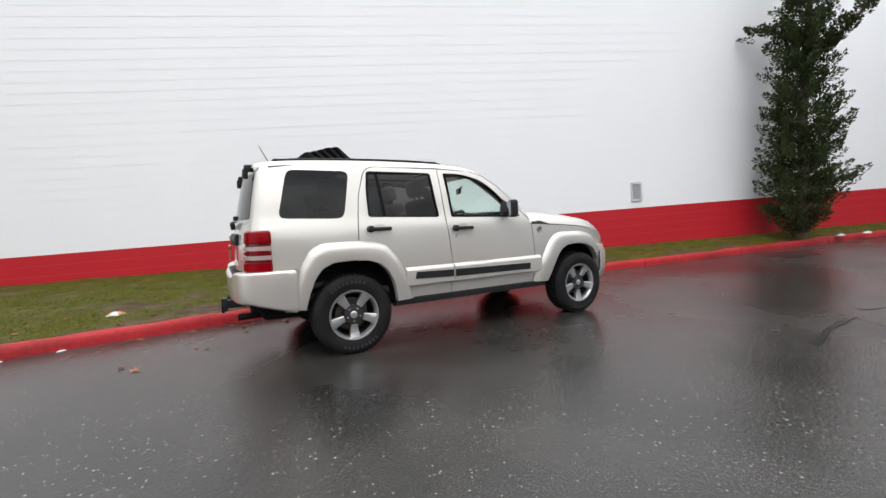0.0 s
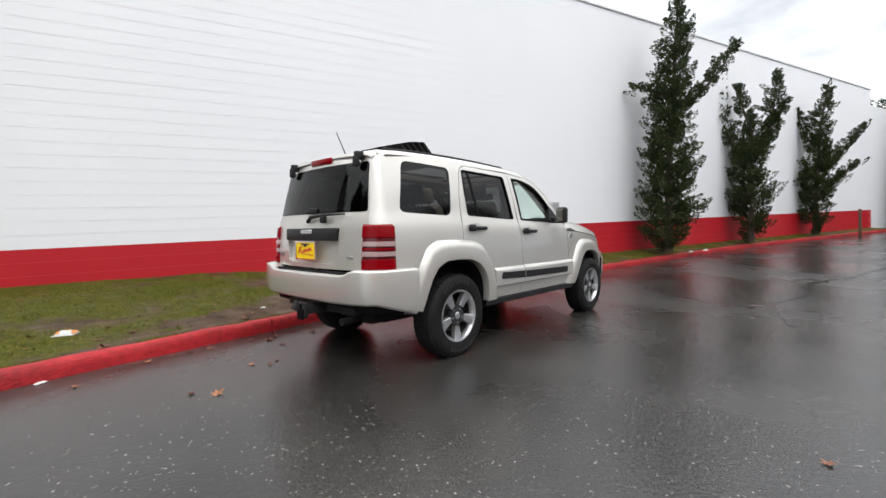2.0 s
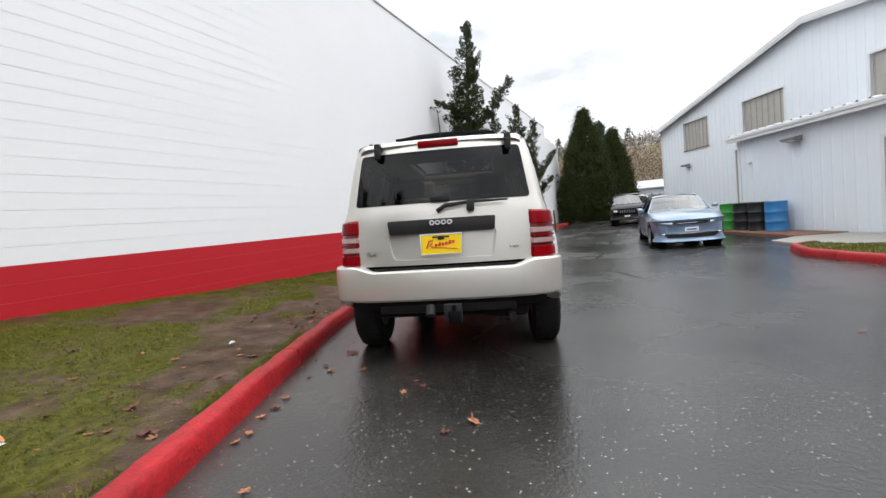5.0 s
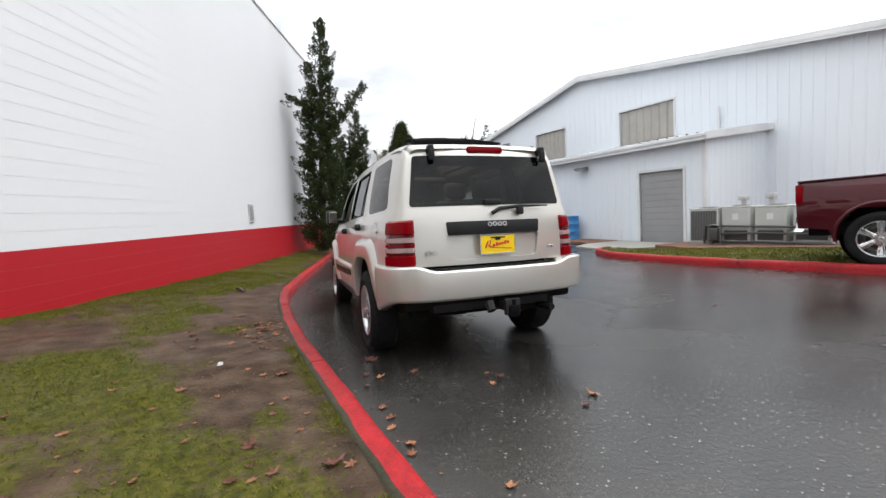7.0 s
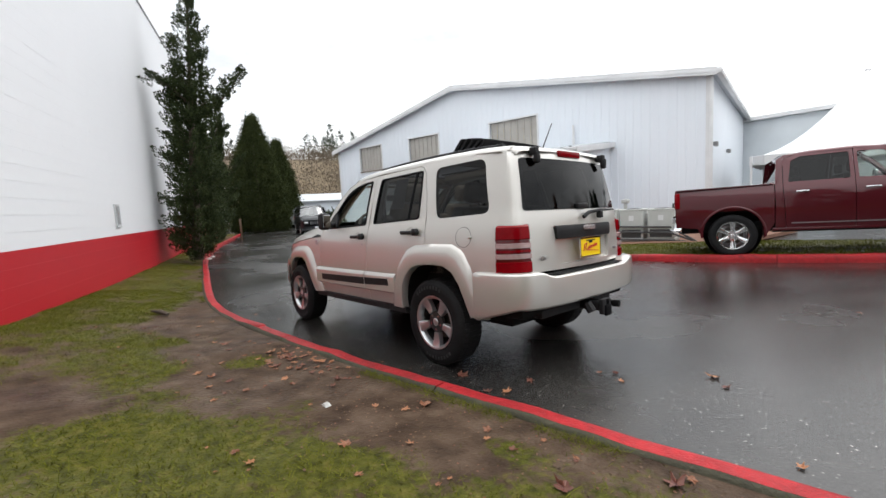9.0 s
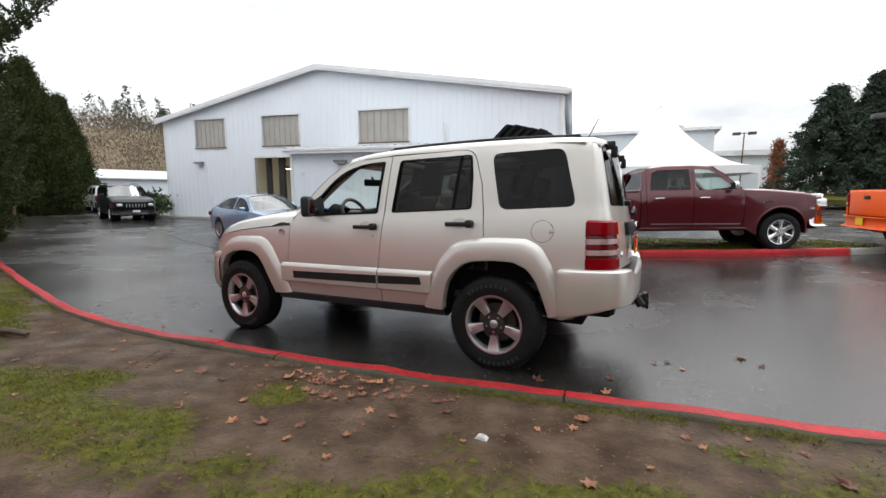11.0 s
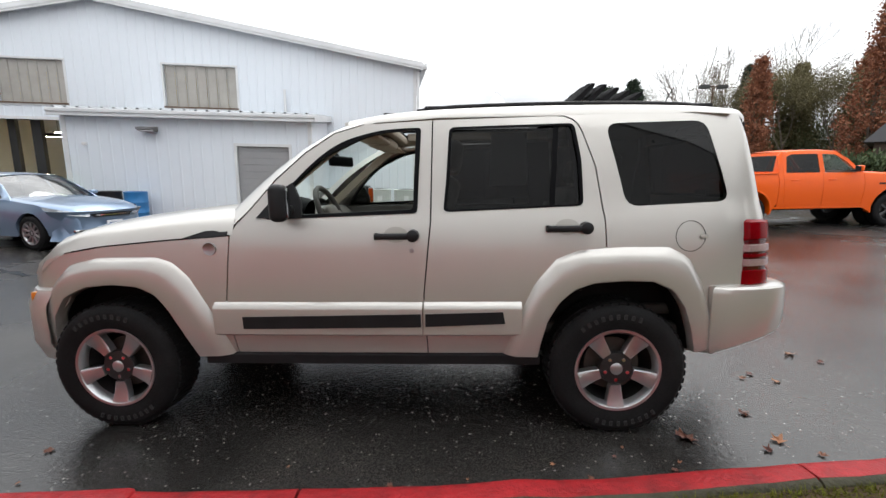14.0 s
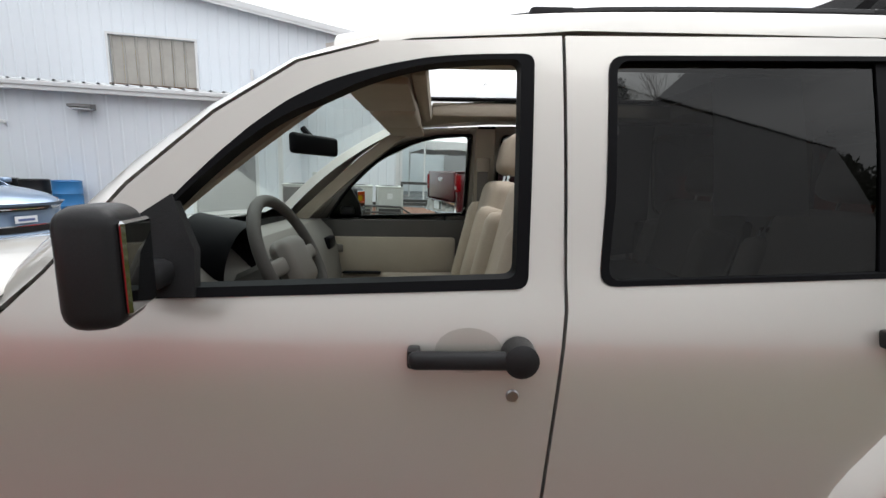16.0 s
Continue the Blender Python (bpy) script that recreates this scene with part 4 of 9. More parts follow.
    part("antenna", bm_join(bm_tube([(-0.49, 0.0, 1.725), (-0.50, 0.0, 1.758)], [0.022, 0.012]), bm_tube([(-0.50, 0.0, 1.755), (-0.60, 0.0, 1.945)], [0.005, 0.003], 6)), B, j, "thin black roof antenna")
    # roof rails
    for s in (1, -1):
        pts = []
        for i in range(17):
            t = i / 16
            x = -0.56 + 1.60 * t
            e = 0.018 * min(1, min(t, 1 - t) * 12)
            pts.append((x, s * (jeep_y(x, 1.672) - 0.095), roof_z(x, 0.55) - 0.002 + e * 0.6))
        rl = bm_tube(pts, 0.012, 8)
        part("roof_rail", rl, B, j, "black roof rail")
        for x in (-0.5, 0.2, 0.95):
            part("rail_foot", bm_box((x - 0.05, s * (jeep_y(x, 1.672) - 0.095) - 0.016, roof_z(x, 0.55) - 0.01), (x + 0.05, s * (jeep_y(x, 1.672) - 0.095) + 0.016, roof_z(x, 0.55) + 0.02), 0.01), B, j)
    # folded fabric roof in pleats behind the opening
    rows = []
    prof = []
    for k, h in enumerate((0.168, 0.160, 0.139, 0.121, 0.107)):
        x0, x1 = 0.17 - 0.072 * k, 0.008 - 0.068 * k
        prof += [(x0, 0.004), (x1 + 0.012, h - 0.012), (x1 - 0.004, h), (x1 - 0.018, h - 0.004), (x1 - 0.012, h - 0.022), (x0 - 0.058, 0.012)]
    prof += [(-0.30, 0.004), (-0.30, -0.01), (0.20, -0.01)]
    canvas = pleats(prof)
    part("folded_canvas_roof", canvas, M["canvas"], j, "folded black canvas sliding roof", 40)
    part("roof_opening_seal", bm_join(*[bm_box(lo, hi, 0.006, 1) for lo, hi in (((0.09, -0.42, 1.735), (1.26, -0.39, 1.752)), ((0.09, 0.39, 1.735), (1.26, 0.42, 1.752)), ((1.23, -0.42, 1.695), (1.27, 0.42, 1.722)))]), M["rubber"], j, "", None)
    # wheels
    for x in (0.0, 2.694):
        for s in (1, -1):
            wheel("wheel", j, (x, s * 0.765, 0.365), s, 0.352, 0.214, 0.235, M["wheel_silver"], M["wheel_grey"], 5, "five-spoke grey alloy wheel with black tyre")
    return j


def emblem_ring(x, y, z):
    bm = bm_lathe([(0.010, -0.003), (0.018, -0.003), (0.018, 0.005), (0.010, 0.005), (0.010, -0.003)], 14)
    bm.transform(Matrix.Translation((x, y, z)) @ Matrix.Rotation(radians(90), 4, "Z"))
    return bm


def pleats(prof):
    rows = []
    for i in range(15):
        y = -0.42 + 0.84 * i / 14
        w = 0.006 * math.sin(i * 2.1)
        rows.append([(x + w + 0.05, y, 1.742 + 1.06 * z * (1 - 0.15 * abs(y / 0.42) ** 3)) for x, z in prof])
    return bm_loft(rows, True, True)

# ---- the vehicle's inside ----
def build_cabin(j):
    T, D, S = M["trim_beige"], M["trim_dark"], M["seat_beige"]
    part("cabin_floor", bm_box((-0.60, -0.70, 0.50), (2.0, 0.70, 0.56), 0.01), D, j)

    def seat(y, x, back_h, nm="front_seat", mtl=S):
        s = new(nm)
        s.parent = j
        tagged(s, "cloth seat with headrest")
        part("cushion", bm_join(bm_box((x, y - 0.25, 0.66), (x + 0.52, y + 0.25, 0.84), 0.06, 3), bm_box((x + 0.05, y - 0.27, 0.70), (x + 0.48, y - 0.20, 0.88), 0.03, 2), bm_box((x + 0.05, y + 0.20, 0.70), (x + 0.48, y + 0.27, 0.88), 0.03, 2)), mtl, s, "", 60)
        lean = Matrix.Translation((x + 0.06, y, 0.80)) @ Matrix.Rotation(radians(-14), 4, "Y")
        bk = bm_join(bm_box((-0.10, -0.23, 0.0), (0.06, 0.23, back_h), 0.055, 3), bm_box((-0.06, -0.27, 0.05), (0.10, -0.17, back_h - 0.12), 0.04, 2), bm_box((-0.06, 0.17, 0.05), (0.10, 0.27, back_h - 0.12), 0.04, 2))
        bk.transform(lean)
        part("backrest", bk, mtl, s, "", 60)
        hr = bm_box((-0.07, -0.135, back_h + 0.03), (0.04, 0.135, back_h + 0.21), 0.045, 3)
        hr.transform(lean)
        part("headrest", hr, mtl, s, "", 60)
        for q in (-0.06, 0.06):
            st = bm_tube([(-0.015, q, back_h - 0.02), (-0.015, q, back_h + 0.06)], 0.007, 6)
            st.transform(lean)
            part("headrest_post", st, M["chrome"], s, "", 60)

    for y in (0.38, -0.38):
        seat(y, 0.98, 0.60)
    # rear pair in the darker grey trim colour, front pair in beige
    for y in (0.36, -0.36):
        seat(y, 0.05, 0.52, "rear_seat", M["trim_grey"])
    # dashboard with hooded gauges
    rows = []
    for i in range(11):
        y = -0.74 + 1.48 * i / 10
        rows.append([(1.70, y, 0.72), (1.74, y, 1.02), (1.77, y, 1.11), (1.83, y, 1.17), (1.97, y, 1.175), (2.15, y, 1.13), (2.15, y, 0.60), (1.80, y, 0.60)])
    dash = part("dashboard", bm_loft(rows, True, True), M["trim_grey"], j, "grey-brown dashboard", 40)
    gh = bm_lathe([(0.115, -0.10), (0.115, 0.02), (0.105, 0.04), (0.095, 0.02), (0.095, -0.06), (0.0, -0.06)], 24)
    gh.transform(Matrix.Translation((1.79, 0.38, 1.15)) @ Matrix.Rotation(radians(90), 4, "Z") @ Matrix.Rotation(radians(-12), 4, "X"))
    part("gauge_hood", gh, M["rubber"], dash, "dark hooded gauges", 40)
    part("centre_stack", bm_box((1.69, -0.17, 0.62), (1.80, 0.15, 1.10), 0.03), M["wheel_grey"], dash, "grey centre console")
    part("radio", bm_box((1.676, -0.12, 0.95), (1.695, 0.10, 1.05), 0.006), M["rubber"], dash)
    for y in (-0.60, -0.24, 0.22, 0.66):
        part("air_vent", bm_box((1.73, y - 0.055, 1.03), (1.768, y + 0.055, 1.09), 0.008), M["rubber"], dash)
    part("console", bm_box((0.95, -0.11, 0.52), (1.62, 0.09, 0.80), 0.04), D, j)
    # steering wheel
    sw = new("steering_wheel")
    sw.parent = j
    tagged(sw, "grey leather steering wheel")
    sm = Matrix.Translation((1.60, 0.39, 1.15)) @ Matrix.Rotation(radians(24), 4, "Y")
    pts = [(0, 0.185 * math.cos(a), 0.185 * math.sin(a)) for a in [2 * math.pi * k / 36 for k in range(37)]]
    rows = []
    for k in range(37):
        a = 2 * math.pi * k / 36
        rows.append([((0.017 * math.sin(b)), (0.185 + 0.017 * math.cos(b)) * math.cos(a), (0.185 + 0.017 * math.cos(b)) * math.sin(a)) for b in [2 * math.pi * q / 8 for q in range(8)]])
    rg = bm_loft(rows, True)
    rg.transform(sm)
    part("wheel_ring", rg, M["trim_dark"], sw, "", 60)
    hb = bm_join(bm_box((-0.03, -0.085, -0.08), (0.03, 0.085, 0.07), 0.03, 3), bm_box((-0.012, -0.185, -0.02), (0.012, 0.185, 0.025), 0.01), bm_box((-0.012, -0.07, -0.18), (0.012, -0.02, 0.0), 0.01), bm_box((-0.012, 0.02, -0.18), (0.012, 0.07, 0.0), 0.01))
    hb.transform(sm)
    part("wheel_hub", hb, M["trim_grey"], sw, "", 60)
    cm = bm_tube([(1.61, 0.38, 1.13), (1.85, 0.38, 1.02)], 0.045)
    part("steering_column", cm, D, sw)
    # door linings
    for s in (1, -1):
        y = 0.80
        for nm, x0, x1 in (("door_lining", 1.03, 1.98), ("door_lining", 0.22, 0.94)):
            dl = part(nm, bm_box((x0, s * y - 0.02, 0.50 if x0 > 1 else 0.94), (x1, s * y + 0.02, 1.165), 0.012), D, j, "dark and beige door lining")
            part("lining_panel", bm_box((x0 + 0.06, s * (y - 0.03) - 0.02, 0.86 if x0 > 1 else 0.95), (x1 - 0.10, s * (y - 0.03) + 0.012, 1.07), 0.018, 2), T, dl, "beige cloth panel")
            part("armrest", bm_box((max(x0 + 0.05, 0.46 if x0 < 1 else 0), s * (y - 0.07) - 0.035, 0.79), (x1 - 0.25, s * (y - 0.05) + 0.03, 0.875), 0.025, 3), T, dl)
            part("inner_handle", bm_box((x1 - 0.27, s * (y - 0.055) - 0.006, 0.985), (x1 - 0.13, s * (y - 0.055) + 0.006, 1.03), 0.006), M["trim_grey"], dl)
            part("switch_plate", bm_box((x1 - 0.48, s * (y - 0.085) - 0.02, 0.874), (x1 - 0.27, s * (y - 0.085) + 0.02, 0.882), 0.002, 1), M["rubber"], dl)
            part("lock_pin", bm_tube([(x0 + 0.12, s * (y - 0.005), 1.16), (x0 + 0.12, s * (y - 0.005), 1.19)], 0.007, 8), M["rubber"], dl)
    # pillars and roof lining
    for s in (1, -1):
        part("pillar_trim", bm_loft([[(0.90, s * (y - 0.03), z), (1.00, s * (y - 0.03), z), (1.00, s * y, z), (0.90, s * y, z)] for z, y in ((0.60, 0.76), (1.15, 0.77), (1.40, 0.715), (1.64, 0.64))], True, True), T, j, "beige pillar trim")
        part("seat_belt", bm_box((0.93, s * 0.66 - 0.004, 0.72), (0.985, s * 0.66 + 0.004, 1.45)), M["trim_grey"], j, "grey seat belt", None)
        part("belt_anchor", bm_box((0.92, s * 0.655 - 0.012, 1.43), (0.99, s * 0.655 + 0.012, 1.50), 0.008), T, j)
        rows = []
        for t in [k / 8 for k in range(9)]:
            x, yy, z = 1.93 - 0.63 * t, 0.735 - 0.11 * t, 1.16 + 0.50 * t + 0.02 * math.sin(3.14 * t)
            rows.append([(x + 0.05, s * (yy - 0.035), z + 0.005), (x + 0.05, s * yy, z + 0.005), (x - 0.03, s * yy, z), (x - 0.03, s * (yy - 0.03), z)])
        part("pillar_trim", bm_loft(rows, True, True), T, j)
        part("rear_trim", bm_box((-0.55, s * 0.735 - 0.02, 0.96), (0.1, s * 0.735 + 0.02, 1.18), 0.02), D, j)
    rows = []
    hl = []
    for lo, hi in (((1.24, -0.66), (1.42, 0.66)), ((-0.60, -0.66), (0.10, 0.66)), ((0.10, -0.66), (1.24, -0.41)), ((0.10, 0.41), (1.24, 0.66))):
        hl.append(bm_panel([(lo[0], lo[1]), (hi[0], lo[1]), (hi[0], hi[1]), (lo[0], hi[1])], [], lambda u, v: (u, v, roof_z(u, v) - 0.035 - 0.05 * max(0, abs(v) - 0.52) ), 0, step=0.15))
    part("roof_lining", bm_join(*hl), M["headliner"], j, "beige roof lining", 60)
    part("overhead_console", bm_box((1.26, -0.17, 1.585), (1.42, 0.17, 1.645), 0.025, 3), M["headliner"], j, "beige overhead console")
    part("roof_opening_trim", bm_join(bm_box((1.22, -0.43, 1.645), (1.27, 0.43, 1.70), 0.02), bm_box((0.08, -0.43, 1.67), (0.14, 0.43, 1.745), 0.02), bm_box((0.1, -0.44, 1.67), (1.22, -0.40, 1.73), 0.012), bm_box((0.1, 0.40, 1.67), (1.22, 0.44, 1.73), 0.012)), M["headliner"], j)
    for s in (1, -1):
        part("sun_visor", bm_box((1.26, s * 0.38 - 0.19, 1.595), (1.42, s * 0.38 + 0.19, 1.615), 0.008, 2, None), M["headliner"], j)
    mr = bm_join(bm_box((1.615, -0.125, 1.465), (1.645, 0.125, 1.535), 0.014, 3), bm_tube([(1.64, 0, 1.52), (1.68, 0, 1.56)], 0.012))
    mr.transform(Matrix.Translation((1.63, 0.03, 1.5)) @ Matrix.Rotation(radians(-22), 4, "Z") @ Matrix.Translation((-1.63, 0, -1.5)))
    part("inside_mirror", mr, M["rubber"], j, "inside rear-view mirror")
    part("cargo_cover", bm_box((-0.62, -0.66, 0.60), (0.0, 0.66, 0.66), 0.02), D, j)

# ---- ground: one wet asphalt sheet to the horizon, kerbs, lawn ----
ZX = [(-400, 0.3), (-60, 0.42), (-14, 0.42), (-10, 0.34), (-6.3, 0.215), (-3, 0.084), (5, -0.13), (8, -0.125), (14, -0.07), (25, 0.06), (60, 0.1), (400, 0.3)]
ZY = [(-400, 0.0), (-60, -0.2), (-10, -0.13), (-5, -0.12), (-3, -0.09), (3, 0.09), (8, 0.2), (400, 0.3)]


def road_z(x, y):
    return smooth_knots(x, ZX) + smooth_knots(y, ZY) + 0.012


def spaced(lo, hi, near_lo, near_hi, step):
    out = [near_lo + step * i for i in range(int((near_hi - near_lo) / step) + 1)]
    s, v = step, near_hi
    while v < hi:
        s *= 1.35
        v = min(hi, v + s)
        out.append(v)
    s, v = step, near_lo
    while v > lo:
        s *= 1.35
        v = max(lo, v - s)
        out.insert(0, v)
    return out


def sheet(name, xs, ys, zf, material, label=""):
    nx = len(xs)
    vs = [(x, y, zf(x, y)) for y in ys for x in xs]
    fs = [(j * nx + i, j * nx + i + 1, (j + 1) * nx + i + 1, (j + 1) * nx + i) for j in range(len(ys) - 1) for i in range(nx - 1)]
    me = bpy.data.meshes.new(name)
    me.from_pydata(vs, [], fs)
    return link_mesh(name, me, material, None, label, 179)


def asphalt_material():
    """Wet, worn asphalt: dark binder, paler stones, damp and drier patches."""
    m = mat("asphalt", (0.05, 0.048, 0.046), 0.4)
    nd, ln = m.node_tree.nodes, m.node_tree.links
    b = nd["Principled BSDF"]
    co = nd.new("ShaderNodeTexCoord")

    def noise_tex(scale, detail=4, rough=0.55):
        n = nd.new("ShaderNodeTexNoise")
        n.inputs["Scale"].default_value, n.inputs["Detail"].default_value, n.inputs["Roughness"].default_value = scale, detail, rough
        ln.new(co.outputs["Object"], n.inputs["Vector"])
        return n.outputs["Fac"]

    def ramp(fac, p0, c0, p1, c1):
        r = nd.new("ShaderNodeValToRGB")
        r.color_ramp.elements[0].position, r.color_ramp.elements[0].color = p0, (*c0, 1)
        r.color_ramp.elements[1].position, r.color_ramp.elements[1].color = p1, (*c1, 1)
        ln.new(fac, r.inputs[0])
        return r.outputs[0]

    def mix(fac, a, c):
        x = nd.new("ShaderNodeMix")
        x.data_type = "RGBA"
        for s, v in (("Factor", fac), ("A", a), ("B", c)):
            if isinstance(v, tuple):
                x.inputs[s].default_value = (*v, 1)
            elif isinstance(v, float):
                x.inputs[s].default_value = v
            else:
                ln.new(v, x.inputs[s])
        return x.outputs["Result"]

    base = ramp(noise_tex(0.7), 0.35, (0.016, 0.0150, 0.0143), 0.68, (0.042, 0.0392, 0.0362))
    grain = ramp(noise_tex(120, 2), 0.4, (0.6, 0.6, 0.6), 0.68, (1.5, 1.48, 1.45))
    mul = nd.new("ShaderNodeMix")
    mul.data_type, mul.blend_type = "RGBA", "MULTIPLY"
    mul.inputs["Factor"].default_value = 1.0
    ln.new(base, mul.inputs["A"])
    ln.new(grain, mul.inputs["B"])
    vo = nd.new("ShaderNodeTexVoronoi")
    vo.inputs["Scale"].default_value = 42
    ln.new(co.outputs["Object"], vo.inputs["Vector"])
    stone = ramp(vo.outputs["Distance"], 0.16, (1, 1, 1), 0.30, (0, 0, 0))
    pick = ramp(noise_tex(34, 2), 0.58, (0, 0, 0), 0.64, (1, 1, 1))
    pm = nd.new("ShaderNodeMath")
    pm.operation = "MULTIPLY"
    ln.new(stone, pm.inputs[0])
    ln.new(pick, pm.inputs[1])
    col = mix(pm.outputs[0], mul.outputs["Result"], (0.23, 0.22, 0.205))
    ln.new(col, b.inputs["Base Color"])
    wet = ramp(noise_tex(0.33, 5), 0.36, (0.15, 0.15, 0.15), 0.66, (0.34, 0.34, 0.34))
    ln.new(wet, b.inputs["Roughness"])
    bp = nd.new("ShaderNodeBump")
    bp.inputs["Strength"].default_value, bp.inputs["Distance"].default_value = 0.34, 0.003
    ad = nd.new("ShaderNodeMath")
    ln.new(noise_tex(140, 3), ad.inputs[0])
    ln.new(vo.outputs["Distance"], ad.inputs[1])
    ln.new(ad.outputs[0], bp.inputs["Height"])
    ln.new(bp.outputs[0], b.inputs["Normal"])
    b.inputs["Specular IOR Level"].default_value = 0.62
    return m


asphalt_material()
tagged(sheet("road", spaced(-400, 400, -14, 30, 0.5), spaced(-400, 60, -16, 9, 0.5), road_z, M["asphalt"]), "dark wet asphalt road with pale stones and damp patches", "road", kind="structure")

KERB = [(-16, -1.6), (-8, -0.02), (-4, 0.75), (-2.6, 1.0), (-1.5, 1.15), (-0.5, 1.275), (0.3, 1.375), (1.3, 1.46), (2.26, 1.515), (3.4, 1.53), (4.6, 1.42), (6.0, 1.18), (8.2, 0.73), (13.6, -0.45), (19.0, -2.15), (24.4, -4.2), (30, -6.3)]
WALL_P, WALL_A = (7.83, 2.33), radians(-18.7)
LAWN_WALL = [(-16, 0.58), (-5, 0.57), (0, 0.52), (2.6, 0.37), (6, 0.23), (10, 0.2), (30, 0.16)]


def wall_y(x):
    return WALL_P[1] + math.tan(WALL_A) * (x - WALL_P[0])


def kerb_y(x):
    return curve_knots(x, KERB)


def kerb_run(name, line, height, width, material, step, label, soil=None):
    """A kerb of cast pieces along a line, with worn, uneven tops; the ground's height is taken under it."""
    holder = tagged(new(name), label, "kerb", kind="structure")
    rnd = random.Random(5)
    n = len(line) - 1
    d = [0]
    for a, b in zip(line, line[1:]):
        d.append(d[-1] + (Vector(b) - Vector(a)).length)

    def at(q):
        for k in range(n):
            if q <= d[k + 1] + 1e-9:
                return Vector(line[k]).lerp(Vector(line[k + 1]), (q - d[k]) / (d[k + 1] - d[k]))
        return Vector(line[-1])

    q = 0.0
    while q < d[-1] - 0.3:
        ln_ = min(step * rnd.uniform(0.85, 1.15), d[-1] - q)
        rows, backs = [], []
        m = max(2, int(ln_ / 0.16))
        for i in range(m + 1):
            p = at(q + 0.006 + (ln_ - 0.012) * i / m)
            t = (at(min(d[-1], q + ln_ * i / m + 0.05)) - at(max(0, q + ln_ * i / m - 0.05))).normalized()
            nrm = Vector((-t.y, t.x))
            z = road_z(p.x, p.y)
            chip = 0.016 * noise.noise(Vector((p.x * 2.3, p.y * 2.3, 3))) + (0.008 * noise.noise(Vector((p.x * 9, p.y * 9, 1))))
            h = height + chip
            w = width + 0.01 * noise.noise(Vector((p.x * 3, p.y * 3, 7)))
            v = w - 0.036 + 0.014 * noise.noise(Vector((p.x * 5, p.y * 5, 2)))
            sec = [(-0.012, -0.12), (-0.006, h * 0.45), (0.006, h - 0.028), (0.022, h - 0.006), (0.045, h), (v, h + 0.001), (v, -0.12)]
            back = [(v, -0.12), (v, h), (w - 0.012, h - 0.010), (w, h - 0.04), (w, -0.12)]
            rows.append([(p.x + nrm.x * o, p.y + nrm.y * o, z + zz) for o, zz in sec])
            backs.append([(p.x + nrm.x * o, p.y + nrm.y * o, z + zz) for o, zz in back])
        piece = part("kerb_piece", bm_loft(rows, True, True), material, holder, "", 50)
        part("kerb_edge", bm_loft(backs, True, True), M["kerb_back"], piece, "mossy bare concrete edge", 50)
        q += ln_
    return holder


kline = [(x, kerb_y(x)) for x in [-16 + 0.4 * i for i in range(115)] if x <= 30]
kerb_run("kerb_north", kline, 0.135, 0.155, M["kerb_red"], 2.4, "red painted concrete kerb, chipped and worn")


def lawn_z(x, y):
    k = kerb_y(x) + 0.15
    w = wall_y(x)
    f = min(1, max(0, (y - k) / max(0.3, w - k)))
    z0 = road_z(x, kerb_y(x)) + 0.112
    z1 = smooth_knots(x, LAWN_WALL)
    rough = 0.018 * noise.noise(Vector((x * 1.1, y * 1.1, 0))) + 0.008 * noise.noise(Vector((x * 5, y * 5, 4)))
    return z0 + (z1 - z0) * (f ** 1.15) + rough * min(1, f * 8 + 0.2)


def grass_share(x, y):
    """How grassy the lawn is: bare along the kerb beside the parked vehicle, and in a worn patch by the wall."""
    d = y - kerb_y(x) - 0.15
    n = noise.noise(Vector((x * 0.8, y * 0.9, 11))) * 0.42 + noise.noise(Vector((x * 2.6, y * 2.6, 5))) * 0.40 + noise.noise(Vector((x * 6.5, y * 6.5, 8))) * 0.26
    reach = smooth_knots(x, [(-5, 0.02), (-3.2, 0.05), (-2.0, 0.22), (-1.5, 0.42), (-1.1, 0.68), (-0.6, 0.88), (0.7, 1.0), (1.8, 0.9), (2.8, 0.92), (3.6, 0.62), (4.5, 0.36), (5.2, 0.06), (7, 0.0)])
    base = smooth_knots(d - reach, [(-0.3, -0.05), (-0.08, 0.18), (0.12, 0.52), (0.5, 0.66), (1.6, 0.70)])
    e = math.hypot((x - 1.5) / 1.5, (y - 3.45) / 0.75)
    base -= 0.50 * max(0, min(1, 1.3 - 1.1 * e))
    e = math.hypot((x + 0.6) / 1.1, (y - 4.9) / 0.5)
    base -= 0.35 * max(0, min(1, 1.6 - 1.4 * e))
    for tx, ty, rx, ry in ((0.84, 2.0, 0.42, 0.34), (2.1, 2.42, 0.3, 0.2), (-1.4, 1.62, 0.25, 0.16)):
        base += 0.75 * max(0, min(1, 1.5 * (1 - math.hypot((x - tx) / rx, (y - ty) / ry))))
    return base + n


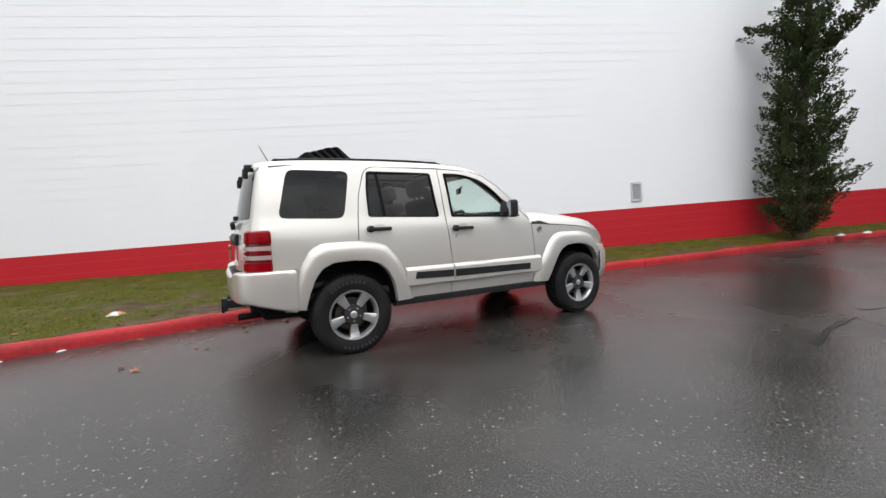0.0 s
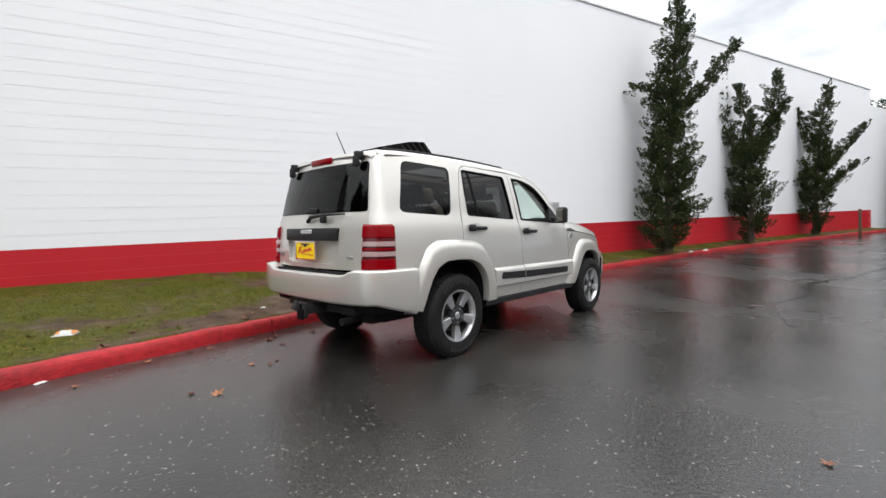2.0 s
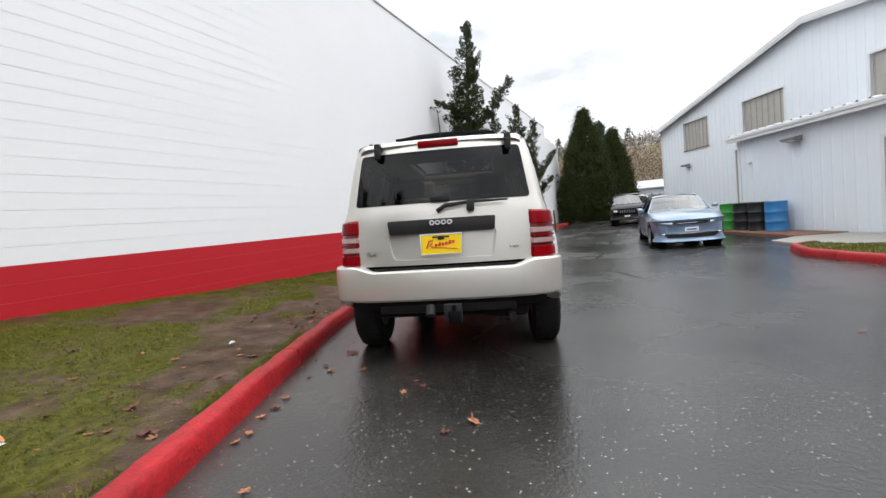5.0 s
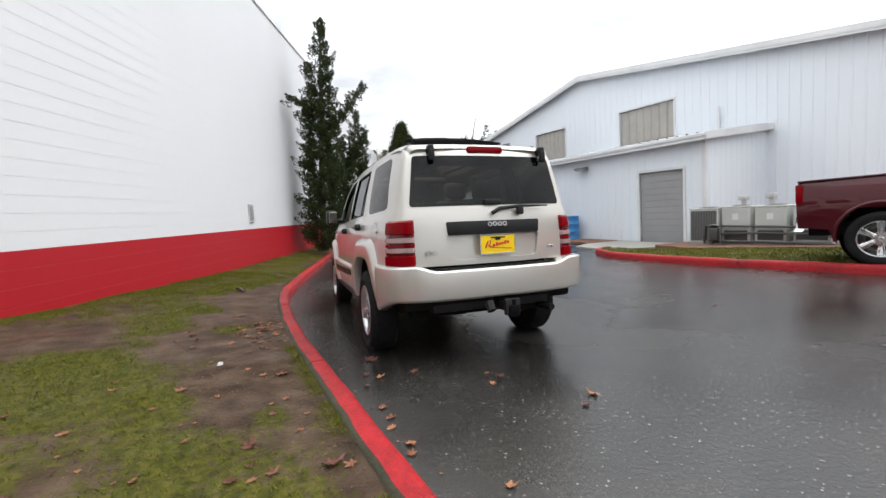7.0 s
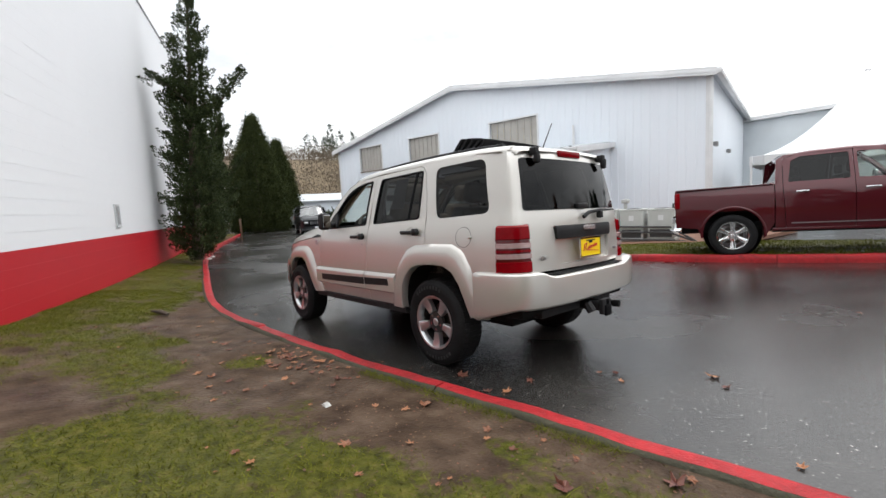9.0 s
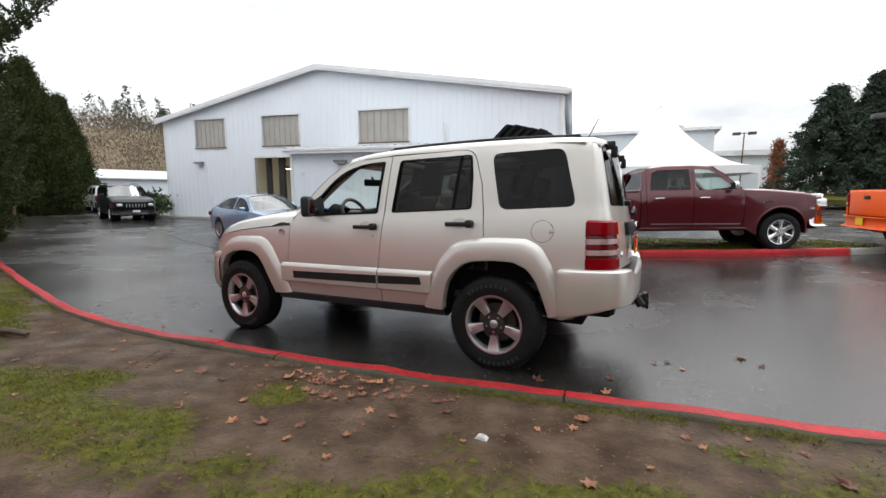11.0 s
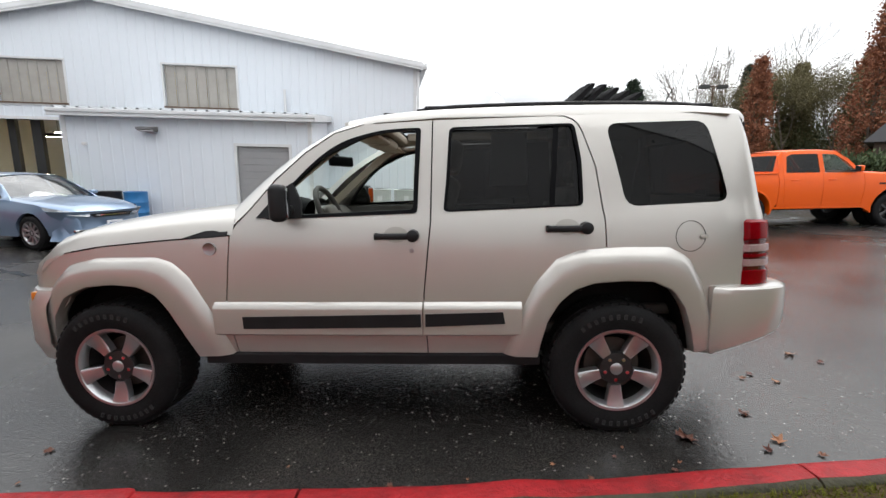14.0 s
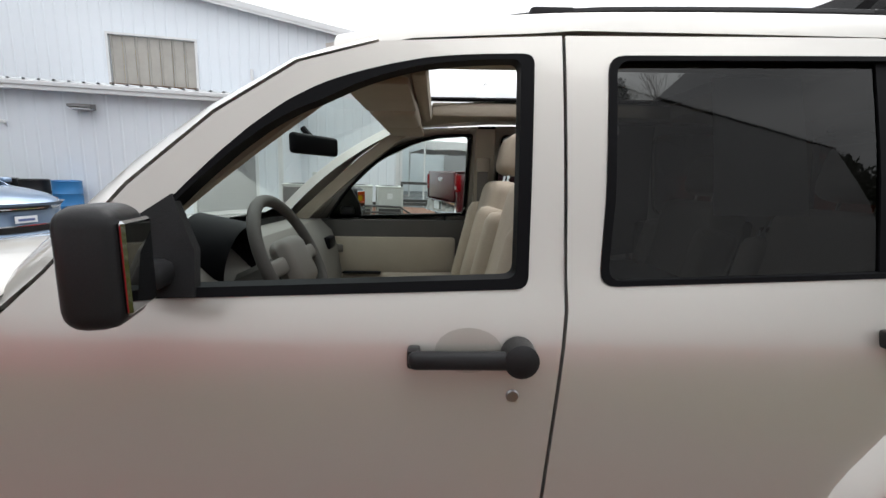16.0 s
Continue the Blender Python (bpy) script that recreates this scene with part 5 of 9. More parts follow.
def lawn_material():
    m = mat("lawn", (0.07, 0.09, 0.03), 0.75)
    nd, ln = m.node_tree.nodes, m.node_tree.links
    b = nd["Principled BSDF"]
    co, at = nd.new("ShaderNodeTexCoord"), nd.new("ShaderNodeAttribute")
    at.attribute_name = "grass"

    def noise_tex(scale, detail=5):
        n = nd.new("ShaderNodeTexNoise")
        n.inputs["Scale"].default_value, n.inputs["Detail"].default_value = scale, detail
        ln.new(co.outputs["Object"], n.inputs["Vector"])
        return n.outputs["Fac"]

    def ramp(fac, stops):
        r = nd.new("ShaderNodeValToRGB")
        while len(r.color_ramp.elements) < len(stops):
            r.color_ramp.elements.new(0.5)
        for e, (p, c) in zip(r.color_ramp.elements, stops):
            e.position, e.color = p, (*c, 1)
        ln.new(fac, r.inputs[0])
        return r.outputs[0]

    soil = ramp(noise_tex(5), [(0.3, (0.030, 0.0175, 0.0105)), (0.52, (0.066, 0.042, 0.027)), (0.75, (0.112, 0.078, 0.054))])
    moss = ramp(noise_tex(16), [(0.3, (0.027, 0.027, 0.0035)), (0.52, (0.063, 0.064, 0.0075)), (0.75, (0.110, 0.093, 0.020))])
    ad = nd.new("ShaderNodeMath")
    ad.operation = "ADD"
    ln.new(at.outputs["Fac"], ad.inputs[0])
    sc = nd.new("ShaderNodeMath")
    sc.operation = "MULTIPLY_ADD"
    sc.inputs[1].default_value, sc.inputs[2].default_value = 0.9, -0.45
    ln.new(noise_tex(22), sc.inputs[0])
    ln.new(sc.outputs[0], ad.inputs[1])
    fac = ramp(ad.outputs[0], [(0.34, (0, 0, 0)), (0.58, (1, 1, 1))])
    mx = nd.new("ShaderNodeMix")
    mx.data_type = "RGBA"
    ln.new(fac, mx.inputs["Factor"])
    ln.new(soil, mx.inputs["A"])
    ln.new(moss, mx.inputs["B"])
    ln.new(mx.outputs["Result"], b.inputs["Base Color"])
    b.inputs["Specular IOR Level"].default_value = 0.12
    rr = ramp(noise_tex(1.6), [(0.35, (0.35, 0.35, 0.35)), (0.6, (0.8, 0.8, 0.8))])
    ln.new(rr, b.inputs["Roughness"])
    bp = nd.new("ShaderNodeBump")
    bp.inputs["Strength"].default_value, bp.inputs["Distance"].default_value = 0.8, 0.02
    ln.new(noise_tex(38), bp.inputs["Height"])
    ln.new(bp.outputs[0], b.inputs["Normal"])


lawn_material()


def build_lawn():
    xs = [-16 + 0.5 * i for i in range(22)] + [-5 + 0.1 * i for i in range(161)] + [11 + 0.3 * (i + 1) for i in range(60)]
    rows = 46
    vs, share = [], []
    for x in xs:
        k, w = kerb_y(x) + 0.148, wall_y(x) + 0.1
        w = max(w, k + 0.35)
        for j in range(rows + 1):
            y = k + (w - k) * j / rows
            vs.append((x, y, lawn_z(x, y)))
            share.append(grass_share(x, y))
    fs = [(i * (rows + 1) + j, (i + 1) * (rows + 1) + j, (i + 1) * (rows + 1) + j + 1, i * (rows + 1) + j + 1) for i in range(len(xs) - 1) for j in range(rows)]
    me = bpy.data.meshes.new("lawn")
    me.from_pydata(vs, [], fs)
    at = me.attributes.new("grass", "FLOAT", "POINT")
    at.data.foreach_set("value", [min(1, max(0, s)) for s in share])
    tagged(link_mesh("lawn", me, M["lawn"], None, "", 179), "patchy mossy lawn with bare wet soil", "lawn", kind="structure")
    # grass blades, many thousands
    rnd = random.Random(3)
    bv, bf = [], []
    def blade(x, y, z, hgt):
        a = rnd.uniform(0, 6.283)
        dx, dy = math.cos(a) * 0.0024, math.sin(a) * 0.0024
        lx, ly = rnd.uniform(-1.8, 1.8) * hgt, rnd.uniform(-1.8, 1.8) * hgt
        i = len(bv)
        bv.extend([(x - dx, y - dy, z - 0.004), (x + dx, y + dy, z - 0.004), (x + lx, y + ly, z + hgt)])
        bf.append((i, i + 1, i + 2))
    made = 0
    while made < 130000:
        x = rnd.uniform(-5.5, 6.5) if rnd.random() < 0.85 else rnd.uniform(6.5, 24)
        k, w = kerb_y(x) + 0.15, wall_y(x)
        y = rnd.uniform(k, w)
        s = grass_share(x, y) + rnd.uniform(-0.2, 0.2)
        if s > 0.50 or rnd.random() < 0.01:
            blade(x, y, lawn_z(x, y), rnd.uniform(0.008, 0.028) * (1.0 if s < 0.9 else 1.4))
            made += 1
    # a fringe of weeds along the back of the kerb
    for _ in range(9000):
        x = rnd.uniform(-4, 0.3) if rnd.random() < 0.7 else rnd.uniform(4.5, 9)
        if noise.noise(Vector((x * 1.7, 0, 2))) > -0.05:
            y = kerb_y(x) + 0.155 + abs(rnd.gauss(0, 0.042))
            blade(x, y, lawn_z(x, y), rnd.uniform(0.006, 0.026))
    me = bpy.data.meshes.new("grass")
    me.from_pydata(bv, [], bf)
    tagged(link_mesh("grass", me, M["grass_blade"]), "short wet green grass blades on the lawn", "grass", kind="stuff")
    # small stones in the bare soil
    bm = bmesh.new()
    sv, sf = [], []
    for _ in range(900):
        x = rnd.uniform(-2.5, 6)
        y = kerb_y(x) + 0.2 + abs(rnd.gauss(0, 0.7))
        if y < wall_y(x) and grass_share(x, y) < 0.45:
            r = rnd.uniform(0.003, 0.009)
            z = lawn_z(x, y)
            i = len(sv)
            sv += [(x + r, y, z), (x, y + r * 0.8, z), (x - r, y, z), (x, y - r * 0.8, z), (x, y, z + r * 0.7), (x, y, z - r * 0.5)]
            sf += [(i, i + 1, i + 4), (i + 1, i + 2, i + 4), (i + 2, i + 3, i + 4), (i + 3, i, i + 4)]
    bm.free()
    me = bpy.data.meshes.new("pebbles")
    me.from_pydata(sv, [], sf)
    tagged(link_mesh("pebbles", me, M["mulch"]), "small grey pebbles in bare soil", "pebbles", kind="stuff")


build_lawn()

# the island on the far side, with its own kerb and grass
ISLAND = [(6.35, -7.3), (6.2, -6.75), (5.4, -6.42), (4.0, -6.28), (2.4, -6.30), (1.0, -6.42), (-0.4, -6.72), (-2.0, -7.22), (-3.6, -7.80), (-4.8, -8.25)]
kerb_run("kerb_south", fine(ISLAND, 0.3, False), 0.145, 0.155, M["kerb_red"], 2.4, "red painted concrete island kerb")
kerb_run("kerb_island_end", fine([(-4.82, -8.26), (-5.5, -8.62), (-5.75, -9.1), (-5.6, -9.7), (-5.0, -10.4)], 0.2, False), 0.13, 0.155, M["concrete"], 1.6, "bare grey concrete kerb round the island's end")


def island_z(x, y):
    return road_z(x, y) + 0.115 + 0.02 * noise.noise(Vector((x, y, 9)))


def build_island():
    out = [(6.2, -7.3), (6.05, -6.9), (5.35, -6.58), (4.0, -6.43), (2.4, -6.45), (1.0, -6.57), (-0.4, -6.87), (-2.0, -7.37), (-3.6, -7.95), (-4.8, -8.4), (-5.4, -8.75), (-5.6, -9.1), (-5.45, -9.6), (-4.9, -10.3), (0.5, -10.0), (2.0, -9.2), (4.5, -8.2)]
    bm = bm_panel(out, [], lambda u, v: (u, v, island_z(u, v)), 0.1, (0, 0, -1), 0.3)
    ob = part("island_lawn", bm, M["lawn"], None, "", 60)
    at = ob.data.attributes.new("grass", "FLOAT", "POINT")
    at.data.foreach_set("value", [0.78] * len(ob.data.vertices))
    tagged(ob, "green grass island behind a red kerb", "lawn", kind="structure")
    bed = [(4.5, -8.2), (2.0, -9.2), (0.5, -10.0), (0.0, -13.6), (2.6, -14.2), (5.3, -13.8), (5.5, -10.0), (5.8, -8.6)]
    tagged(part("mulch_bed", bm_panel(bed, [], lambda u, v: (u, v, island_z(u, v) + 0.01), 0.1, (0, 0, -1), 0.4), M["mulch"], None, "", 60), "dark wet bark mulch bed beside the shed", "mulch", kind="structure")
    walkway = [(6.25, -7.3), (5.8, -8.6), (5.6, -9.95), (8.3, -9.55), (8.4, -8.3), (7.9, -7.4)]
    tagged(part("footpath", bm_panel(walkway, [], lambda u, v: (u, v, road_z(u, v) + 0.05), 0.1, (0, 0, -1), 0.5), M["concrete"], None, "", 60), "pale concrete path to the shed door", "footpath", kind="structure")
    bed2 = [(8.4, -8.3), (8.3, -9.5), (12.4, -8.9), (12.5, -7.9)]
    tagged(part("mulch_bed_east", bm_panel(bed2, [], lambda u, v: (u, v, road_z(u, v) + 0.07), 0.1, (0, 0, -1), 0.5), M["mulch"], None, "", 60), "reddish bark mulch strip along the shed", "mulch", kind="structure")
    strip = [(17.6, -11.2), (17.6, -11.75), (24.5, -10.6), (24.5, -10.0)]
    tagged(part("kerb_shop", bm_panel(strip, [], lambda u, v: (u, v, road_z(u, v) + 0.10), 0.2, (0, 0, -1), 0.6), M["concrete"], None, "", 60), "low concrete strip along the workshop wall", "kerb", kind="structure")
    rnd = random.Random(8)
    bv, bf = [], []
    while len(bf) < 16000:
        x, y = rnd.uniform(-5.6, 6.2), rnd.uniform(-10.3, -6.4)
        if inside((x, y), out):
            a, h = rnd.uniform(0, 6.283), rnd.uniform(0.02, 0.05)
            i, z = len(bv), island_z(x, y)
            bv += [(x - math.cos(a) * 0.008, y - math.sin(a) * 0.008, z - 0.005), (x + math.cos(a) * 0.008, y + math.sin(a) * 0.008, z - 0.005), (x + rnd.uniform(-1, 1) * h * 0.6, y + rnd.uniform(-1, 1) * h * 0.6, z + h)]
            bf.append((i, i + 1, i + 2))
    me = bpy.data.meshes.new("island_grass")
    me.from_pydata(bv, [], bf)
    tagged(link_mesh("island_grass", me, M["grass_blade"]), "green grass blades on the island", "grass", kind="stuff")


build_island()


def tar_line(pts, width, name="tar_seam"):
    rows = []
    rnd = random.Random(int(abs(pts[0][0]) * 100))
    ff = fine(pts, 0.12, False)
    for i, p in enumerate(ff):
        a, b = Vector(ff[max(0, i - 1)]), Vector(ff[min(len(ff) - 1, i + 1)])
        t = (b - a).normalized()
        w = width * rnd.uniform(0.55, 1.2) / 2
        off = 0.02 * noise.noise(Vector((p[0] * 2, p[1] * 2, 1)))
        c = Vector(p) + Vector((-t.y, t.x)) * off
        l, r = c + Vector((-t.y, t.x)) * w, c - Vector((-t.y, t.x)) * w
        rows.append([(l.x, l.y, road_z(l.x, l.y) + 0.005), (r.x, r.y, road_z(r.x, r.y) + 0.005)])
    tagged(part(name, bm_loft(rows), M["tar"], None, "", 60), "black tar-sealed crack in the asphalt", "road crack", kind="structure")


mat("tar", (0.012, 0.012, 0.012), 0.25)
tar_line([(7.2, -2.9), (8.6, -3.5), (10.5, -4.1), (13.5, -5.0), (17.5, -6.4), (24.0, -8.5)], 0.11)
tar_line([(5.0, -2.6), (5.7, -2.9), (6.5, -3.0), (6.9, -2.85)], 0.09)
tar_line([(3.2, -2.9), (3.9, -2.75), (4.6, -2.7)], 0.07)

# ---- the long white block wall with its red foot ----
def build_wall():
    m = pose(*WALL_P, 0, 0, 0, -18.7)
    top, red = 7.30, 1.09
    u0, u1 = -17.0, 22.4
    wall = tagged(part("wall_north", bm_box((u0, 0.0030, -0.6), (u1, 0.40, top)), M["white_block"], None, "", None), "white painted concrete block wall with a red foot", "wall", kind="structure")
    wall.matrix_world = m
    tagged(part("wall_foot", bm_box((u0, 0.0020, -0.6), (u1, 0.0035, red)), M["joint_red"], wall, "red painted joints", None))
    tagged(part("wall_coping", bm_box((u0 - 0.05, -0.035, top), (u1 + 0.05, 0.44, top + 0.07), 0.012), M["siding_trim"], wall, "pale metal coping", 30))
    end = tagged(part("wall_north_end", bm_box((u1, 0.05, -0.6), (u1 + 5.2, 0.45, 6.55)), M["white_block"], None, "", None), "plain white wall beyond the red foot", "wall", kind="structure")
    end.matrix_world = m
    ret = tagged(part("wall_return", bm_box((u1 + 4.8, 0.45, -0.6), (u1 + 5.2, 12, 6.55)), M["white_block"], None, "", None), "white end wall", "wall", kind="structure")
    ret.matrix_world = m
    H, L = 0.2033, 0.4064
    rnd = random.Random(21)

    def block_mesh(w):
        g, b = 0.002, 0.0075
        u = 0.00005
        x0, x1, z0, z1 = -w / 2 + u, w / 2 - u, -H / 2 + g, H / 2 - g
        v = [(x0, 0.0006, z0), (x1, 0.0006, z0), (x1, 0.0006, z1), (x0, 0.0006, z1), (x0, 0.0, z0 + 0.5 * b), (x1, 0.0, z0 + 0.5 * b), (x1, 0.0, z1 - 0.5 * b), (x0, 0.0, z1 - 0.5 * b)]
        f = [(4, 5, 6, 7), (0, 1, 5, 4), (1, 2, 6, 5), (2, 3, 7, 6), (3, 0, 4, 7)]
        return v, f

    v, f = block_mesh(L)
    shared = {}
    for key in ("white_block", "red_block"):
        me = bpy.data.meshes.new("block")
        me.from_pydata(v, [], f)
        me.materials.append(M[key])
        shared[key] = me
    rest = {"white_block": ([], []), "red_block": ([], [])}
    count = 0
    rows = int((top + 0.4) / H)
    for r in range(-6, 31):
        zc = red + (r + 0.5) * H
        if zc + H / 2 > top + 0.01:
            break
        key = "red_block" if r < 0 else "white_block"
        n = int((u1 - u0) / L)
        for i in range(n + 1):
            uc = u0 + (i + (0.5 if r % 2 else 1.0)) * L
            if uc + L / 2 > u1 or uc - L / 2 < u0:
                continue
            dy = -0.0004
            if -9.6 < uc < 0.2 and -4 <= r < 9 and count < 300:
                ob = new("block", shared[key])
                ob.parent = wall
                ob.location = (uc, dy, zc)
                ob.rotation_euler = (rnd.gauss(0, 0.0003), 0, rnd.gauss(0, 0.0001))
                count += 1
            else:
                vs, fs = rest[key]
                k = len(vs)
                tx, tz = rnd.gauss(0, 0.0003), rnd.gauss(0, 0.0001)
                vs += [(x + uc, y + dy + tx * z + tz * x, z + zc) for x, y, z in v]
                fs += [tuple(q + k for q in g) for g in f]
    for key, (vs, fs) in rest.items():
        me = bpy.data.meshes.new("blocks")
        me.from_pydata(vs, [], fs)
        tagged(link_mesh("blocks", me, M[key], wall), "painted concrete blocks", kind="stuff")
    vent = thing("wall_vent", "grey metal vent cover on the white wall", "vent", m)
    part("vent_frame", bm_join(bm_box((-0.02, -0.03, 1.25), (0.25, -0.003, 1.29)), bm_box((-0.02, -0.03, 1.66), (0.25, -0.003, 1.70)), bm_box((-0.02, -0.03, 1.29), (0.015, -0.003, 1.66)), bm_box((0.215, -0.03, 1.29), (0.25, -0.003, 1.66))), M["vent_grey"], vent, "", None)
    for k in range(9):
        part("vent_slat", bm_box((0.015, -0.022, -0.018), (0.215, -0.012, 0.018), 0, 1, pose(0, 0, 1.31 + 0.041 * k, 25)), M["vent_grey"], vent, "", None)


build_wall()

# ---- the gabled metal workshop and its lean-to ----
BM = pose(2.66, -14.35, 0, 0, 0, 9.7)
LM = pose(6.8, -9.9, 0, 0, 0, 9.7)


def ribbed(u0, u1, z0, top, openings, pitch=0.305, proud=0.013):
    """Upright ribs of a metal sheet wall, in the plane y = 0, interrupted by openings."""
    bms = []
    n = int((u1 - u0) / pitch)
    for i in range(n + 1):
        u = u0 + 0.1 + i * pitch
        spans = [(z0, top(u) - 0.02)]
        for a, b, lo, hi in openings:
            if a - 0.05 < u < b + 0.05:
                new_spans = []
                for s0, s1 in spans:
                    if lo - 0.05 > s0:
                        new_spans.append((s0, min(s1, lo - 0.05)))
                    if hi + 0.05 < s1:
                        new_spans.append((max(s0, hi + 0.05), s1))
                spans = new_spans
        for s0, s1 in spans:
            if s1 - s0 > 0.05:
                bms.append(bm_loft([[(u - 0.035, 0, z), (u - 0.015, proud, z), (u + 0.015, proud, z), (u + 0.035, 0, z)] for z in (s0, s1)]))
    return bm_join(*bms)


def build_workshop():
    b = thing("workshop", "pale blue-grey gabled metal workshop with low-pitched roof", "building", BM)
    W, T = M["siding"], M["siding_trim"]
    wid, ridge, zr, zl, zt = 20.9, 11.15, 5.42, 5.12, 7.12

    def top(u):
        return zr + (zt - zr) * u / ridge if u < ridge else zt + (zl - zt) * (u - ridge) / (wid - ridge)

    wins = ((6.62, 9.10), (12.35, 14.50), (16.80, 18.75))
    wz = (3.60, 5.08)
    bay = (11.6, 15.05, -0.5, 3.05)
    front = [(0, -0.5), (wid, -0.5), (wid, zl), (ridge, zt), (0, zr)]
    holes = [[(a, wz[0]), (c, wz[0]), (c, wz[1]), (a, wz[1])] for a, c in wins] + [[(bay[0], -0.49), (bay[1], -0.49), (bay[1], bay[3]), (bay[0], bay[3])]]
    wall = part("front_wall", bm_panel(front, holes, lambda u, v: (u, 0, v), 0.15, (0, -1, 0), 1.0), W, b, "", None)
    part("wall_ribs", ribbed(0, wid, -0.4, top, [(a, c, *wz) for a, c in wins] + [bay]), W, wall, "", None)
    side = part("side_wall", bm_box((-0.001, -22, -0.5), (0.12, -0.15, zr)), W, b, "", None)
    sr = ribbed(0, 21.8, -0.4, lambda u: zr - 0.05, [])
    sr.transform(Matrix.Rotation(radians(-90), 4, "Z") @ Matrix.Identity(4))
    for v in sr.verts:
        v.co.x, v.co.y = -abs(v.co.x), v.co.y
    part("wall_ribs", sr, W, side, "", None)
    part("back_wall", bm_box((0.12, -22.1, -0.5), (wid, -22, zl)), W, b, "", None)
    part("east_wall", bm_box((wid - 0.12, -22, -0.5), (wid, -0.15, zl)), W, b, "", None)
    # roof planes, barge boards, gutters
    for nm, p0, p1 in (("roof", (-0.25, zr - 0.02), (ridge, zt + 0.06)), ("roof", (ridge, zt + 0.06), (wid + 0.25, zl - 0.02))):
        rows = [[(p0[0], y, p0[1] + 0.06), (p1[0], y, p1[1] + 0.06), (p1[0], y, p1[1] - 0.02), (p0[0], y, p0[1] - 0.02)] for y in (0.30, -22.2)]
        part(nm, bm_loft(rows, True, True), M["roof_metal"], b, "", None)
        rows = [[(p0[0], y, p0[1] + 0.075), (p1[0], y, p1[1] + 0.075), (p1[0], y, p1[1] - 0.19), (p0[0], y, p0[1] - 0.19)] for y in (0.30, 0.335)]
        part("barge_board", bm_loft(rows, True, True), T, b, "", None)
        rows = [[(p0[0], y, p0[1] - 0.03), (p1[0], y, p1[1] - 0.03), (p1[0], y, p1[1] - 0.11), (p0[0], y, p0[1] - 0.11)] for y in (0.334, 0.352)]
        part("barge_trim", bm_loft(rows, True, True), T, b, "", None)
    part("gutter", bm_box((-0.40, -22, zr - 0.16), (-0.22, 0.32, zr + 0.02), 0.02), T, b)
    part("downpipe", bm_box((-0.13, 0.02, -0.3), (-0.03, 0.10, zr - 0.1), 0.01), T, b)
    part("corner_trim", bm_box((-0.02, -0.10, -0.4), (0.10, 0.030, zr - 0.05)), T, b, "", None)
    part("corner_trim", bm_box((wid - 0.10, -0.10, -0.4), (wid + 0.02, 0.030, zl - 0.05)), T, b, "", None)
    # windows of translucent ribbed panels
    rnd = random.Random(4)
    for a, c in wins:
        w = new("window")
        w.parent = b
        tagged(w, "brownish translucent ribbed panel window")
        n = 7
        step = (c - a) / n
        for k in range(n):
            x0 = a + k * step
            rows = [[(x0 + 0.01, -0.09, z), (x0 + step * 0.8, -0.09, z), (x0 + step * 0.86, -0.055, z), (x0 + step * 0.94, -0.055, z), (x0 + step, -0.09, z)] for z in wz]
            part("pane", bm_loft(rows), M["fibre_panel"], w, "", None)
        part("window_frame", bm_join(bm_box((a - 0.07, -0.02, wz[0] - 0.07), (c + 0.07, 0.03, wz[0])), bm_box((a - 0.07, -0.02, wz[1]), (c + 0.07, 0.03, wz[1] + 0.06)), bm_box((a - 0.07, -0.02, wz[0]), (a, 0.03, wz[1])), bm_box((c, -0.02, wz[0]), (c + 0.07, 0.03, wz[1]))), T, w, "", None)
        part("window_sill", bm_box((a - 0.05, -0.06, wz[0] - 0.02), (c + 0.05, 0.05, wz[0] + 0.03)), M["brown_metal"], w, "", None)
    # open bay with the lit workshop inside
    fr = part("bay_frame", bm_join(bm_box((bay[1], -0.1, -0.4), (bay[1] + 0.1, 0.03, bay[3] + 0.1)), bm_box((bay[0] - 0.1, -0.1, -0.4), (bay[0], 0.03, bay[3] + 0.1)), bm_box((bay[0], -0.1, bay[3]), (bay[1], 0.03, bay[3] + 0.1))), T, b, "", None)
    part("workshop_floor", bm_box((1.0, -14, -0.32), (20, 0.0, -0.20)), M["concrete"], b, "", None)
    part("inner_wall", bm_box((5, -12.2, -0.3), (20.0, -12.0, 5)), M["shop_wall"], b, "", None)
    part("inner_wall", bm_box((9.0, -12, -0.3), (9.1, -0.2, 5)), M["shop_wall"], b, "", None)
    part("inner_ceiling", bm_box((5, -12, 4.6), (20.5, -0.2, 4.7)), M["shop_wall"], b, "", None)
    rnd = random.Random(14)
    for k in range(16):
        x, z = 11.8 + 0.42 * k, rnd.uniform(0.9, 2.3)
        part("wall_tool", bm_box((x, -11.98, z), (x + rnd.uniform(0.08, 0.3), -11.86, z + rnd.uniform(0.2, 0.8)), 0.01), M[rnd.choice(("shop_dark", "brown_metal", "fixture", "drum_blue"))], b)
    for k in range(5):
        part("air_hose", bm_tube([(12.2 + 0.7 * k, -6.5, 4.5), (12.25 + 0.7 * k, -6.4, 2.8), (12.2 + 0.7 * k, -6.5, 1.6 + 0.2 * (k % 2))], 0.03), M["shop_dark"], b)
    part("door_track", bm_box((11.7, -2.4, 2.62), (15.0, -2.3, 2.75)), M["shop_dark"], b, "", None)
    for x0, x1 in ((13.64, 13.96), (14.48, 14.72)):
        part("lift_post", bm_box((x0, -0.60, -0.3), (x1, -0.42, 3.3)), M["shop_dark"], b, "dark lift post", None)
